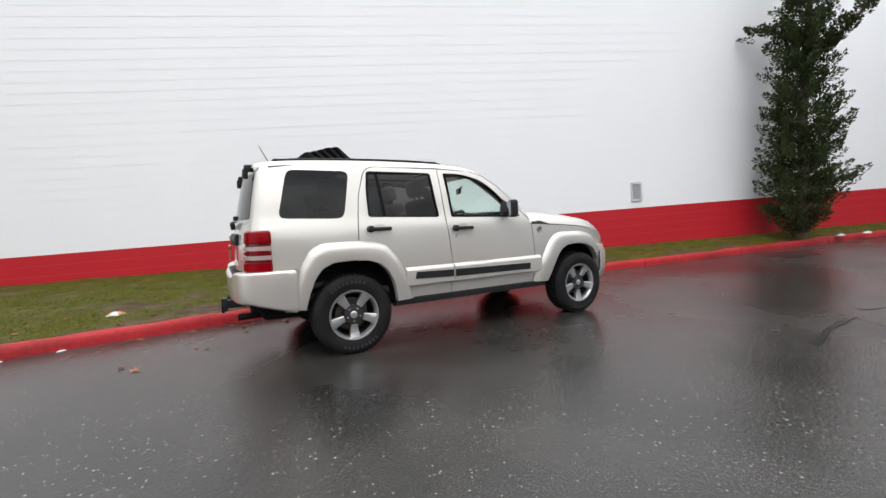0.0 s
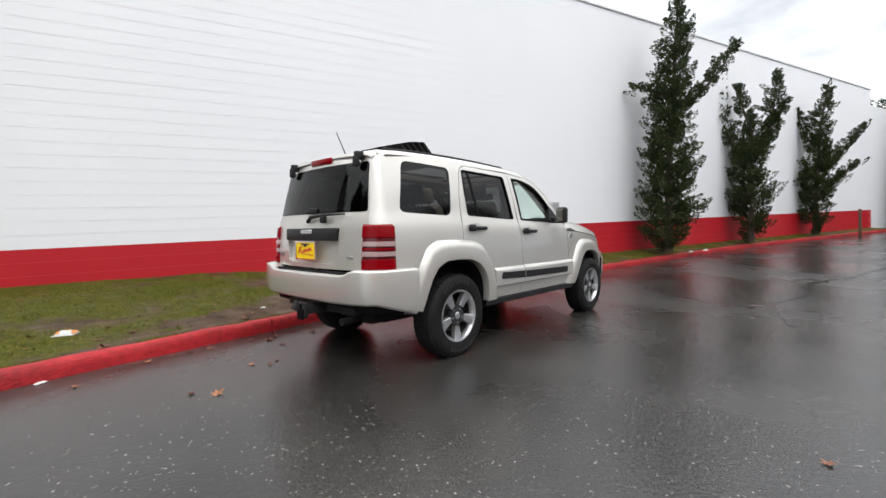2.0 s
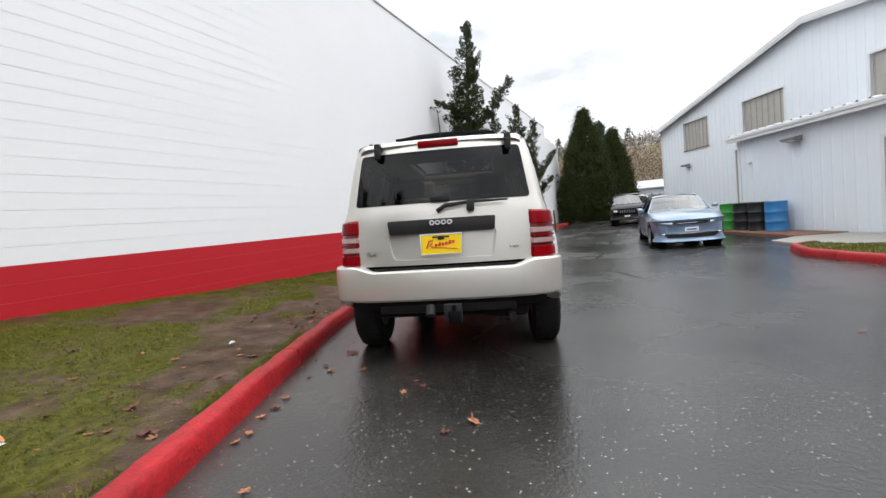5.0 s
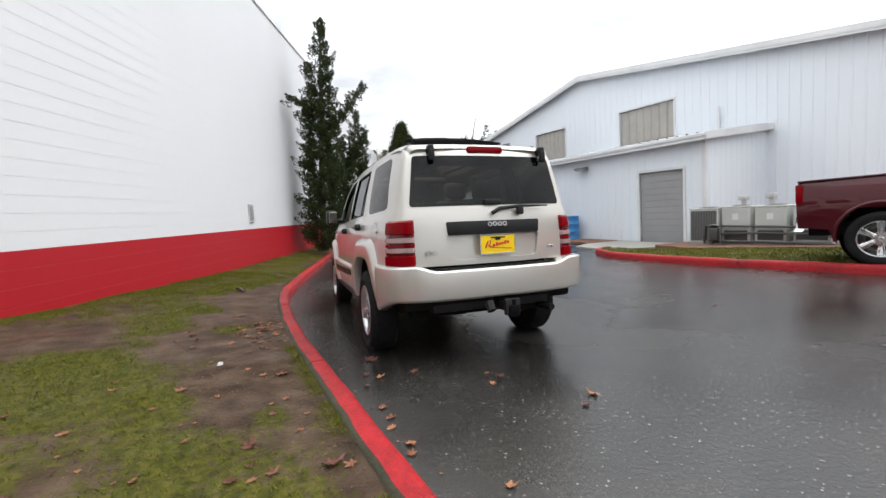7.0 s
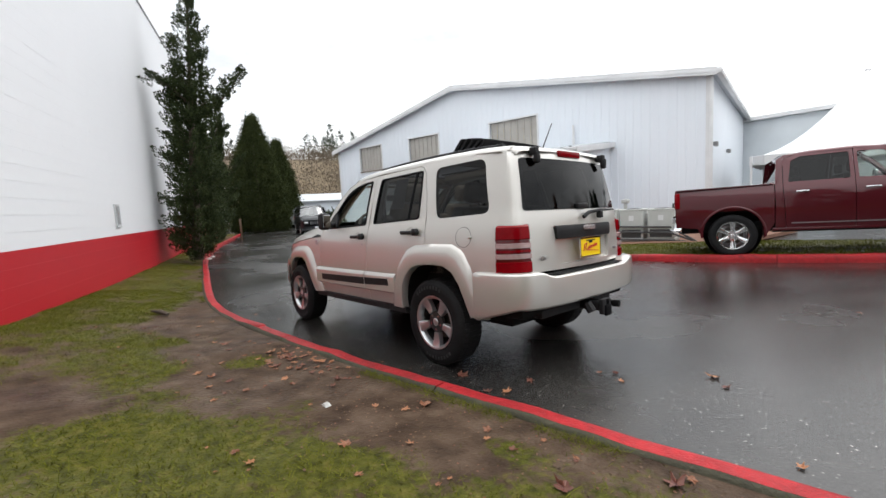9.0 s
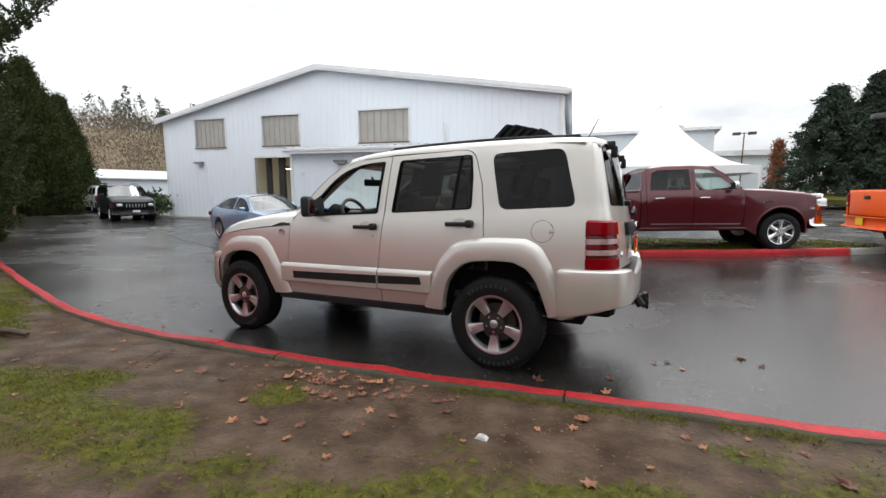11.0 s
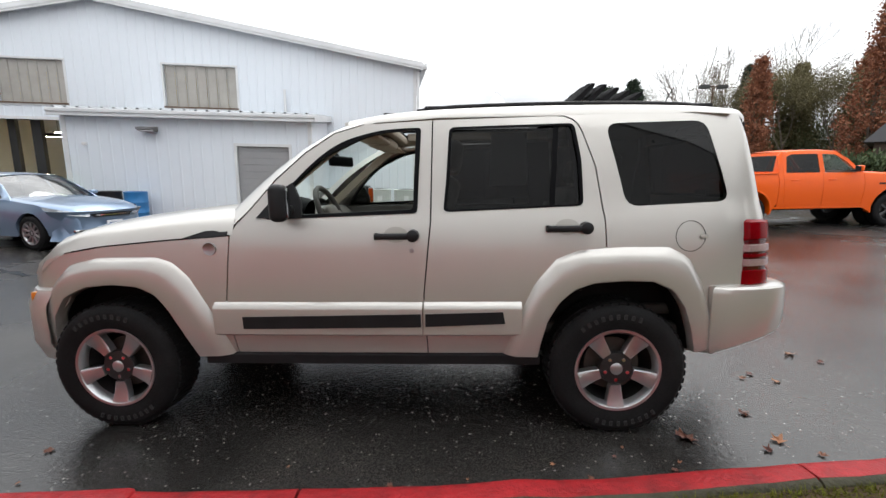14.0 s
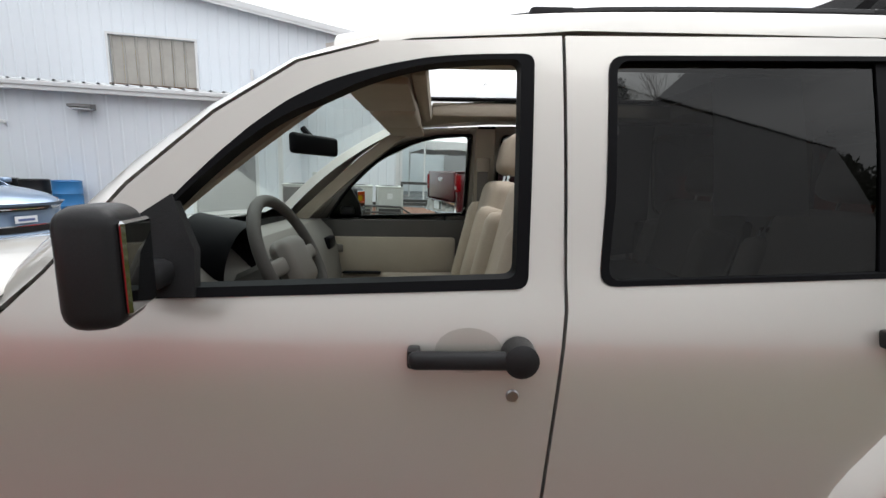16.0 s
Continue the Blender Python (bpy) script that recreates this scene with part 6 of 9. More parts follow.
    part("tool_cabinet", bm_box((12.0, -11.8, -0.2), (14.5, -11.2, 1.7), 0.03), M["drum_blue"], b)
    part("tool_cabinet", bm_box((14.8, -11.8, -0.2), (17.5, -11.2, 2.0), 0.03), M["brown_metal"], b)
    for k, (x, y) in enumerate(((12.4, -4.0), (14.6, -4.0), (12.4, -8.5), (14.6, -8.5), (16.8, -6.0))):
        lt = thing("tube_light", "lit fluorescent tube light under the workshop ceiling", "ceiling light", BM, "workshop lights")
        part("tube", bm_box((x - 1.0, y - 0.08, 2.82), (x + 1.0, y + 0.08, 2.90), 0.02), M["lamp_white"], lt)
        part("hanger", bm_join(bm_box((x - 1.05, y - 0.12, 2.90), (x + 1.05, y + 0.12, 2.95)), bm_tube([(x - 0.9, y, 2.95), (x - 0.9, y, 4.6)], 0.01), bm_tube([(x + 0.9, y, 2.95), (x + 0.9, y, 4.6)], 0.01)), M["fixture"], lt, "", None)
    for u, z in ((18.5, 2.85),):
        lamp_fixture(BM @ Matrix.Translation((u, 0.02, z)))
    for q in ((-0.02, -0.9, 3.0), (-0.02, -5.2, 3.0)):
        f = thing("wall_lamp", "small dark wall lamp on metal siding", "wall lamp", BM @ Matrix.Translation(q) @ Matrix.Rotation(radians(90), 4, "Z"), "wall lamps")
        part("lamp_body", bm_box((-0.15, 0.0, -0.07), (0.15, 0.16, 0.08), 0.02), M["fixture"], f)
        part("lamp_lens", bm_box((-0.12, 0.05, -0.10), (0.12, 0.15, -0.065), 0.01), M["lamp_clear"], f)
    st = thing("flue_pipe", "thin pale flue pipe on the workshop wall", "pipe", BM)
    part("pipe", bm_tube([(4.9, 0.10, 3.3), (4.9, 0.10, 4.35)], 0.05, 10), M["siding_trim"], st)


def lamp_fixture(m):
    f = thing("flood_lamp", "grey twin flood lamp on the wall", "wall lamp", m, "wall lamps")
    part("lamp_back", bm_box((-0.09, 0.0, -0.07), (0.09, 0.06, 0.07), 0.015), M["fixture"], f)
    part("lamp_hood", bm_loft([[(x, 0.05, 0.07), (x, 0.30, 0.03), (x, 0.30, -0.02), (x, 0.05, -0.08)] for x in (-0.24, 0.24)], True, True), M["fixture"], f, "", None)
    part("lamp_lens", bm_box((-0.20, 0.10, -0.075), (0.20, 0.27, -0.045), 0.01), M["lamp_clear"], f)


def build_lean_to():
    b = thing("lean_to_shed", "low pale metal lean-to shed against the workshop", "shed", LM)
    W, T = M["siding"], M["siding_trim"]
    u0, u1, hz = -1.42, 5.36, 2.92
    door = (-0.76, 0.73, -0.32, 2.08)
    wall = part("front_wall", bm_panel([(u0, -0.5), (u1, -0.5), (u1, hz), (u0, hz)], [[(door[0], -0.45), (door[1], -0.45), (door[1], door[3]), (door[0], door[3])]], lambda u, v: (u, 0, v), 0.12, (0, -1, 0), 0.8), W, b, "", None)
    part("wall_ribs", ribbed(u0, u1, -0.45, lambda u: hz - 0.1, [door], 0.305, 0.012), W, wall, "", None)
    for nm, x in (("end_wall", u0), ("end_wall", u1 - 0.1)):
        part(nm, bm_loft([[(q, -3.75, -0.5), (q, -0.12, -0.5), (q, -0.12, hz + 0.06), (q, -3.75, hz + 0.46)] for q in (x, x + 0.1)], True, True), W, b, "", None)
    er = ribbed(0.1, 3.7, -0.45, lambda u: hz - 0.1 + 0.11 * u, [], 0.305, 0.012)
    for v in er.verts:
        v.co.x, v.co.y = u0 - v.co.y, -v.co.x
    part("wall_ribs", er, W, b, "", None)
    # roof rising to the workshop, fascia, rib ends along the edge
    rows = [[(x, 0.28, hz + 0.10), (x, -3.9, hz + 0.55), (x, -3.9, hz + 0.50), (x, 0.28, hz + 0.05)] for x in (u0 - 0.15, u1 + 0.15)]
    part("roof", bm_loft(rows, True, True), M["roof_metal"], b, "", None)
    part("fascia", bm_join(bm_box((u0 - 0.18, 0.25, hz - 0.12), (u1 + 0.18, 0.30, hz + 0.09), 0.008), bm_box((u0 - 0.18, 0.295, hz - 0.02), (u1 + 0.18, 0.33, hz + 0.075), 0.012)), T, b, "", None)
    rows = [[(u0 - 0.18, y, z - 0.20), (u0 - 0.13, y, z - 0.20), (u0 - 0.13, y, z), (u0 - 0.18, y, z)] for y, z in ((0.30, hz + 0.09), (-3.8, hz + 0.53))]
    part("fascia", bm_loft(rows, True, True), T, b, "", None)
    part("soffit", bm_box((u0, 0.0, hz - 0.06), (u1, 0.26, hz - 0.03)), T, b, "", None)
    for k in range(23):
        x = u0 + 0.05 + k * 0.305
        part("roof_rib", bm_loft([[(x - 0.045, y, z), (x - 0.02, y, z + 0.035), (x + 0.02, y, z + 0.035), (x + 0.045, y, z)] for y, z in ((0.31, hz + 0.098), (-3.8, hz + 0.545))], False), M["roof_metal"], b, "", None)
    part("corner_trim", bm_box((u0 - 0.02, -0.1, -0.4), (u0 + 0.09, 0.026, hz)), T, b, "", None)
    part("corner_trim", bm_box((u1 - 0.09, -0.1, -0.4), (u1 + 0.02, 0.026, hz)), T, b, "", None)
    d = part("shed_door", bm_box((door[0], -0.10, -0.35), (door[1], -0.055, door[3])), M["door_grey"], b, "grey roller door", None)
    for k in range(12):
        z = -0.25 + k * 0.2
        part("door_slat", bm_box((door[0] + 0.01, -0.056, z), (door[1] - 0.01, -0.045, z + 0.185), 0.004, 1), M["door_grey"], d, "", None)
    part("door_frame", bm_join(bm_box((door[0] - 0.08, -0.08, -0.4), (door[0], 0.035, door[3] + 0.08)), bm_box((door[1], -0.08, -0.4), (door[1] + 0.08, 0.035, door[3] + 0.08)), bm_box((door[0], -0.08, door[3]), (door[1], 0.035, door[3] + 0.08))), T, b, "", None)
    lamp_fixture(LM @ Matrix.Translation((3.06, 0.03, 2.50)))
    c = thing("wall_camera", "small white sensor on the shed wall", "sensor", LM)
    part("sensor_body", bm_box((4.75, 0.02, 2.02), (4.87, 0.12, 2.10), 0.02), M["post_white"], c)


build_workshop()
build_lean_to()


def drum(x, y, key, label):
    z = road_z(x, y) + 0.07
    d = thing("oil_drum", label, "drum", pose(x, y, z), "drums by the shed")
    prof = [(0.0, 0.0), (0.28, 0.0), (0.295, 0.02), (0.285, 0.04), (0.285, 0.28), (0.297, 0.30), (0.285, 0.32), (0.285, 0.57), (0.297, 0.59), (0.285, 0.61), (0.285, 0.86), (0.297, 0.88), (0.28, 0.89), (0.275, 0.87), (0, 0.87)]
    part("drum_body", bm_lathe(prof, 28, "z"), M[key], d, "", 40)
    part("drum_bung", bm_lathe([(0, 0.885), (0.03, 0.885), (0.032, 0.87)], 12, "z"), M["fixture"], d)


drum(10.1, -8.90, "drum_blue", "blue plastic drum beside the shed wall")
drum(10.78, -8.80, "drum_black", "black drum beside a blue drum")
drum(11.42, -8.70, "drum_black", "black drum at the shed's corner")
drum(12.10, -8.62, "drum_green", "green plastic drum past the black drums")


def ac_unit(x, y, rz, w, h, d, fins):
    z = island_z(x, y)
    a = thing("air_conditioner", "grey outdoor air conditioner with dark coil fins" if fins else "grey outdoor air conditioner with a plain service panel", "air conditioner", pose(x, y, z, 0, 0, rz), "air conditioners")
    part("casing", bm_box((-w / 2, -d / 2, 0.08), (w / 2, d / 2, h), 0.015), M["unit_paint"], a)
    part("base", bm_box((-w / 2 - 0.03, -d / 2 - 0.03, 0.0), (w / 2 + 0.03, d / 2 + 0.03, 0.08)), M["concrete"], a, "", None)
    part("lid", bm_box((-w / 2 - 0.012, -d / 2 - 0.012, h - 0.03), (w / 2 + 0.012, d / 2 + 0.012, h + 0.012), 0.008), M["unit_paint"], a)
    if fins:
        g = part("coil_grille", bm_box((-w / 2 + 0.03, d / 2 - 0.004, 0.12), (w / 2 - 0.03, d / 2 + 0.004, h - 0.06)), M["unit_dark"], a, "dark coil grille", None)
        n = 16
        for k in range(n):
            u = -w / 2 + 0.05 + (w - 0.10) * k / (n - 1)
            part("grille_bar", bm_box((u - 0.009, d / 2 + 0.004, 0.12), (u + 0.009, d / 2 + 0.014, h - 0.06)), M["fixture"], g, "", None)
    else:
        p = part("service_panel", bm_box((-w / 2 + 0.05, d / 2, h * 0.42), (w / 2 - 0.05, d / 2 + 0.012, h - 0.05), 0.006, 1), M["unit_paint"], a, "pale service panel")
        part("panel_label", bm_box((-0.07, d / 2 + 0.012, h * 0.66), (0.07, d / 2 + 0.015, h * 0.82)), M["paper"], p, "", None)
        part("lower_opening", bm_box((-w / 2 + 0.06, d / 2 - 0.002, 0.12), (w / 2 - 0.06, d / 2 + 0.004, h * 0.38)), M["unit_dark"], a, "dark lower opening", None)
    fan = part("fan_guard", bm_lathe([(0.0, h + 0.03), (w * 0.16, h + 0.035), (w * 0.34, h + 0.02), (w * 0.36, h + 0.008)], 20, "z"), M["unit_dark"], a, "black fan guard")


ac_unit(4.72, -9.42, 10, 0.74, 0.98, 0.62, True)
ac_unit(3.98, -9.62, 10, 0.66, 0.98, 0.62, False)
ac_unit(3.26, -9.80, 10, 0.66, 0.95, 0.62, False)
ac_unit(2.50, -10.0, 10, 0.70, 0.92, 0.62, False)
pp = thing("conduit_run", "black insulated pipes running along the air conditioners", "pipe", pose(4.7, -9.0, island_z(4.7, -9.0), 0, 0, 194))
for k, (h0, h1) in enumerate(((0.52, 0.50), (0.30, 0.34), (0.10, 0.12))):
    part("conduit", bm_tube([(0.1 + 0.1 * k, 0.05, 0.06), (0.15 + 0.1 * k, 0.05, h0), (1.4, 0.02, h1), (2.6, 0.0, h1 - 0.02), (3.3, -0.05, 0.05)], 0.028, 8), M["unit_dark"], pp)
gm = thing("gas_meter", "dark meter box with pipes beside the air conditioner", "meter", pose(4.30, -9.05, island_z(4.30, -9.05), 0, 0, 10))
part("meter_body", bm_box((-0.10, -0.08, 0.14), (0.10, 0.08, 0.46), 0.03, 3), M["unit_dark"], gm)
part("meter_pipe", bm_tube([(-0.14, 0, 0.0), (-0.14, 0, 0.52), (0.0, 0, 0.56), (0.14, 0, 0.52), (0.14, 0, 0.0)], 0.022, 8), M["fixture"], gm)
for q in ((4.6, -10.6), (4.0, -10.8)):
    f = thing("vent_pipe", "grey capped vent pipe behind the units", "pipe", pose(q[0], q[1], island_z(*q)))
    part("pipe", bm_tube([(0, 0, 0), (0, 0, 1.15)], 0.06, 10), M["unit_paint"], f)
    part("cap", bm_box((-0.1, -0.1, 1.15), (0.1, 0.1, 1.28), 0.02), M["unit_paint"], f)
tr = thing("trailer", "black steel utility trailer frame on the mulch", "trailer", pose(1.1, -10.6, island_z(1.1, -10.6), 0, 0, 10))
part("bed_frame", bm_join(bm_box((-1.2, -0.6, 0.42), (1.2, -0.54, 0.50)), bm_box((-1.2, 0.54, 0.42), (1.2, 0.6, 0.50)), bm_box((-1.2, -0.6, 0.42), (-1.14, 0.6, 0.5)), bm_box((1.14, -0.6, 0.42), (1.2, 0.6, 0.5))), M["unit_dark"], tr, "", None)
part("side_rail", bm_join(bm_box((-1.2, 0.54, 0.98), (1.2, 0.6, 1.05)), bm_box((-1.2, 0.54, 0.5), (-1.14, 0.6, 1.0)), bm_box((1.14, 0.54, 0.5), (1.2, 0.6, 1.0)), bm_tube([(-1.2, 0.57, 1.0), (-0.7, 0.57, 0.5)], 0.03)), M["unit_dark"], tr, "", None)
part("drawbar", bm_tube([(1.2, 0, 0.44), (2.2, 0, 0.40)], 0.04), M["unit_dark"], tr)
for s in (-0.62, 0.62):
    w = part("trailer_wheel", bm_lathe([(0.08, -0.08), (0.26, -0.09), (0.30, -0.05), (0.30, 0.05), (0.26, 0.09), (0.08, 0.08)], 24), M["tyre"], tr)
    w.location = (-0.2, s, 0.30)
part("fender", bm_box((-0.6, 0.5, 0.62), (0.2, 0.72, 0.66), 0.015), M["unit_dark"], tr)

# ---- trees and shrubs ----
def leaf_cloud(tips, per, size, spread, rnd, droop=0.0, long=2.2):
    """Small pointed leaves or sprays in loose clumps round the given tips: one mesh of many islands."""
    vs, fs = [], []
    for c, r, out in tips:
        for _ in range(per):
            d = Vector((rnd.gauss(0, 1), rnd.gauss(0, 1), rnd.gauss(0, 1)))
            p = c + d * (r * spread * 0.5)
            s = size * rnd.uniform(0.6, 1.35)
            ax = (out * 0.9 + Vector((rnd.gauss(0, 0.6), rnd.gauss(0, 0.6), rnd.gauss(0.15 - droop, 0.6)))).normalized()
            sd = ax.cross(Vector((rnd.gauss(0, 1), rnd.gauss(0, 1), rnd.gauss(0, 1))))
            if sd.length < 1e-3:
                continue
            sd = sd.normalized() * s * 0.5
            i = len(vs)
            vs += [tuple(p - sd), tuple(p + ax * s * long * 0.45 - sd * 0.9), tuple(p + ax * s * long), tuple(p + sd)]
            fs.append((i, i + 1, i + 2, i + 3))
    return vs, fs


def cloud_part(name, tips, per, size, spread, rnd, material, parent, label="", droop=0.0, long=2.2):
    vs, fs = leaf_cloud(tips, per, size, spread, rnd, droop, long)
    me = bpy.data.meshes.new(name)
    me.from_pydata(vs, [], fs)
    return link_mesh(name, me, material, parent, label)


def plume(vs, fs, base, axis, length, r, count, size, rnd):
    """A dense upswept tuft of short needles round an axis, fullest in its lower half and pointed at the tip."""
    side = axis.cross(Vector((0.3, 0.2, 1.0))).normalized()
    up = side.cross(axis)
    for _ in range(count):
        g = rnd.random() ** 0.85
        a = rnd.uniform(0, 6.283)
        w = r * (math.sin(3.14 * min(1.0, 0.30 + 0.70 * g)) ** 1.1 + 0.04) * rnd.uniform(0.55, 1.08)
        o = side * math.cos(a) + up * math.sin(a)
        p = base + axis * (g * length) + o * w
        d = (axis * 0.75 + o * 0.65 + Vector((rnd.gauss(0, 0.25), rnd.gauss(0, 0.25), rnd.gauss(0.12, 0.25)))).normalized()
        q = d.cross(Vector((rnd.gauss(0, 1), rnd.gauss(0, 1), rnd.gauss(0, 1))))
        if q.length < 1e-3:
            continue
        k = size * rnd.uniform(0.6, 1.3)
        q = q.normalized() * k * 0.24
        i = len(vs)
        vs += [tuple(p - q * 0.5), tuple(p + d * k * 0.5 - q), tuple(p + d * k), tuple(p + d * k * 0.5 + q)]
        fs.append((i, i + 1, i + 2, i + 3))


def juniper(x, y, z, stems, seed, label, count=84, size=0.058):
    """An upright juniper: leaning stems set with tiers of boughs, each ending in dense upswept plumes with gaps between."""
    rnd = random.Random(seed)
    t = thing("juniper_tree", label, "tree", pose(x, y, z), "junipers along the white wall")
    wood, vs, fs = [], [], []
    for pts, r0, r1, width in stems:
        line = [Vector(p) for p in fine(pts, 0.15, False)]
        n = len(line)
        wood.append(bm_tube([tuple(p) for p in line], [r0 + (r1 - r0) * i / max(1, n - 1) for i in range(n)], 7))
        for i, p in enumerate(line):
            f = i / max(1, n - 1)
            w = smooth_knots(f, width)
            if w < 0.03:
                continue
            along = (line[min(n - 1, i + 1)] - line[max(0, i - 1)]).normalized()
            tier = 0.78 + 0.34 * math.sin(i * 2.4 + seed)
            for _ in range(4 + int(w * 9)):
                a = rnd.uniform(0, 6.283)
                lobe = 0.85 + 0.25 * noise.noise(Vector((math.cos(a) * 1.3, math.sin(a) * 1.3, p.z * 1.6 + seed)))
                ln_ = max(0.05, w * tier * lobe * rnd.uniform(0.55, 1.12))
                o = (Vector((math.cos(a), math.sin(a), 0)) + along * rnd.uniform(0.0, 0.5)).normalized()
                e = p + o * ln_ + Vector((0, 0, 0.10 * ln_))
                if rnd.random() < 0.35:
                    wood.append(bm_tube([tuple(p), tuple(p.lerp(e, 0.9))], [0.018, 0.006], 4, False))
                k = 1 + int(ln_ / 0.26)
                for q in range(k):
                    c = p.lerp(e, 1.0 - 0.75 * q / k)
                    ax = (o * rnd.uniform(0.6, 1.15) + Vector((rnd.gauss(0, 0.15), rnd.gauss(0, 0.15), rnd.uniform(0.35, 0.95)))).normalized()
                    m = rnd.uniform(0.8, 1.2)
                    plume(vs, fs, c - ax * 0.08, ax, (0.24 + 0.20 * w) * m, (0.062 + 0.034 * w) * m, int(count * m), size, rnd)
        plume(vs, fs, line[-1] - Vector((0, 0, 0.2)), (line[-1] - line[-2]).normalized(), 0.38, 0.05, 80, size, rnd)
    part("trunk", bm_join(*wood), M["bark"], t, "brown bark", 60)
    me = bpy.data.meshes.new("crown")
    me.from_pydata(vs, [], fs)
    link_mesh("crown", me, M["needles"], t, "dark green needle plumes")
    return t


juniper(11.08, 0.34, 0.15, [
    ([(0, 0, 0), (0.05, -0.06, 1.2), (-0.04, -0.12, 2.8), (0.02, -0.24, 4.3), (0.0, -0.34, 5.8), (0.04, -0.46, 7.45)], 0.14, 0.02,
     [(0, 0.42), (0.04, 0.70), (0.12, 0.88), (0.25, 0.84), (0.38, 0.78), (0.48, 0.66), (0.56, 0.70), (0.66, 0.60), (0.75, 0.50), (0.85, 0.30), (0.93, 0.16), (1.0, 0.04)]),
    ([(0.02, -0.24, 3.9), (0.1, -0.65, 4.2), (0.15, -1.08, 4.6), (0.2, -1.46, 5.05), (0.22, -1.68, 5.5)], 0.06, 0.012, [(0, 0.28), (0.4, 0.26), (0.8, 0.20), (1.0, 0.03)]),
    ([(-0.05, -0.15, 4.4), (-0.25, 0.28, 4.7), (-0.35, 0.62, 4.85)], 0.04, 0.01, [(0, 0.26), (0.5, 0.22), (1.0, 0.04)]),
], 31, "tall dark green juniper with uneven crown against the wall")
W3 = [(0, 0.34), (0.3, 0.34), (0.6, 0.27), (0.85, 0.18), (1.0, 0.03)]
juniper(16.1, -1.10, 0.15, [
    ([(0, 0, 0), (0.0, -0.05, 1.2), (0.0, 0.0, 2.6), (0.0, -0.15, 3.3)], 0.13, 0.06, [(0, 0.12), (0.10, 0.50), (0.4, 0.80), (0.75, 0.76), (1.0, 0.42)]),
    ([(0, 0.1, 2.7), (-0.1, 0.45, 3.5), (-0.1, 0.80, 4.4), (-0.1, 0.92, 5.3), (0, 0.72, 6.4)], 0.08, 0.012, W3),
    ([(0, -0.1, 3.0), (0.05, -0.10, 3.9), (0.05, 0.15, 4.8), (0.05, 0.28, 5.55)], 0.07, 0.012, W3),
    ([(0, -0.15, 3.0), (0.2, -0.55, 3.8), (0.2, -0.72, 4.7), (0.2, -0.80, 5.75)], 0.07, 0.012, W3),
    ([(0.2, -0.62, 4.0), (0.2, -0.92, 4.4), (0.2, -1.02, 4.75)], 0.03, 0.012, [(0, 0.2), (0.6, 0.16), (1, 0.03)]),
], 32, "dark green juniper split into several leaning leaders")
juniper(21.4, -2.80, 0.16, [
    ([(0, 0, 0), (0.0, 0.0, 1.4), (0.05, -0.1, 3.2), (0.0, -0.20, 4.7), (0.0, -0.45, 6.2)], 0.13, 0.015, [(0, 0.1), (0.09, 0.62), (0.3, 0.86), (0.42, 0.74), (0.55, 0.48), (0.8, 0.34), (1.0, 0.03)]),
    ([(0, -0.2, 2.7), (0.2, -0.75, 3.3), (0.2, -1.25, 3.95), (0.2, -1.5, 4.4)], 0.05, 0.01, [(0, 0.28), (0.5, 0.22), (1, 0.02)]),
    ([(0, -0.2, 2.0), (0.2, -0.8, 2.4), (0.2, -1.35, 2.95)], 0.05, 0.01, [(0, 0.28), (0.5, 0.2), (1, 0.02)]),
    ([(0, 0.0, 3.6), (0.0, 0.40, 4.5), (0.0, 0.60, 5.3)], 0.05, 0.01, [(0, 0.26), (0.6, 0.2), (1, 0.03)]),
], 33, "dark green juniper with side leaders and pointed arms")


def conifer_cone(x, y, z, h, r, seed, label, key="needles_cone", size=0.055, n=1300, per=62):
    rnd = random.Random(seed)
    t = thing("conifer_tree", label, "tree", pose(x, y, z))
    part("trunk", bm_tube([(0, 0, -0.1), (0, 0, h * 0.5), (0, 0, h * 0.96)], [0.18, 0.10, 0.02], 8), M["bark"], t)
    tips = []
    for _ in range(n):
        f = rnd.random() ** 1.35
        a = rnd.uniform(0, 6.283)
        lobes = 1 + 0.06 * math.sin(3 * a + seed) + 0.05 * math.sin(7 * a + f * 14)
        rr = r * (smooth_knots(f, [(0, 0.90), (0.12, 1.0), (0.35, 0.90), (0.6, 0.66), (0.8, 0.36), (0.92, 0.12), (1.0, 0.015)])) * lobes * rnd.uniform(0.72, 1.03)
        tips.append((Vector((math.cos(a) * rr, math.sin(a) * rr, 0.1 + f * h * rnd.uniform(0.97, 1.0))), 0.38, Vector((math.cos(a) * 0.7, math.sin(a) * 0.7, 0.8)).normalized()))
    cloud_part("crown", tips, per, size, 1.0, rnd, M[key], t, "dense dark green sprays", 0.0, 2.4)
    return t


conifer_cone(32.0, -8.3, 0.1, 8.6, 2.15, 41, "large dark green cone-shaped conifer at the road's end")
conifer_cone(37.0, -11.9, 0.1, 7.6, 1.75, 42, "second cone-shaped conifer beside a larger one")
# out of view: added to darken what the tailgate and glass reflect
for k, (wx, wy, wh) in enumerate(((-11.5, 5.2, 7.0), (-13.2, 8.2, 8.2), (-16.0, 6.0, 9.0), (-10.6, 10.0, 8.0), (-17.0, 10.5, 9.5))):
    conifer_cone(wx, wy, 0.4, wh, 2.0, 46 + k, "unseen dark conifer added beyond the lawn's end for reflections", "pine_far", 0.09, 420, 30)
conifer_cone(44.0, -12.5, 0.1, 9.6, 2.2, 43, "dark conifer behind the cone-shaped pair", "pine_far", 0.09, 800, 40)


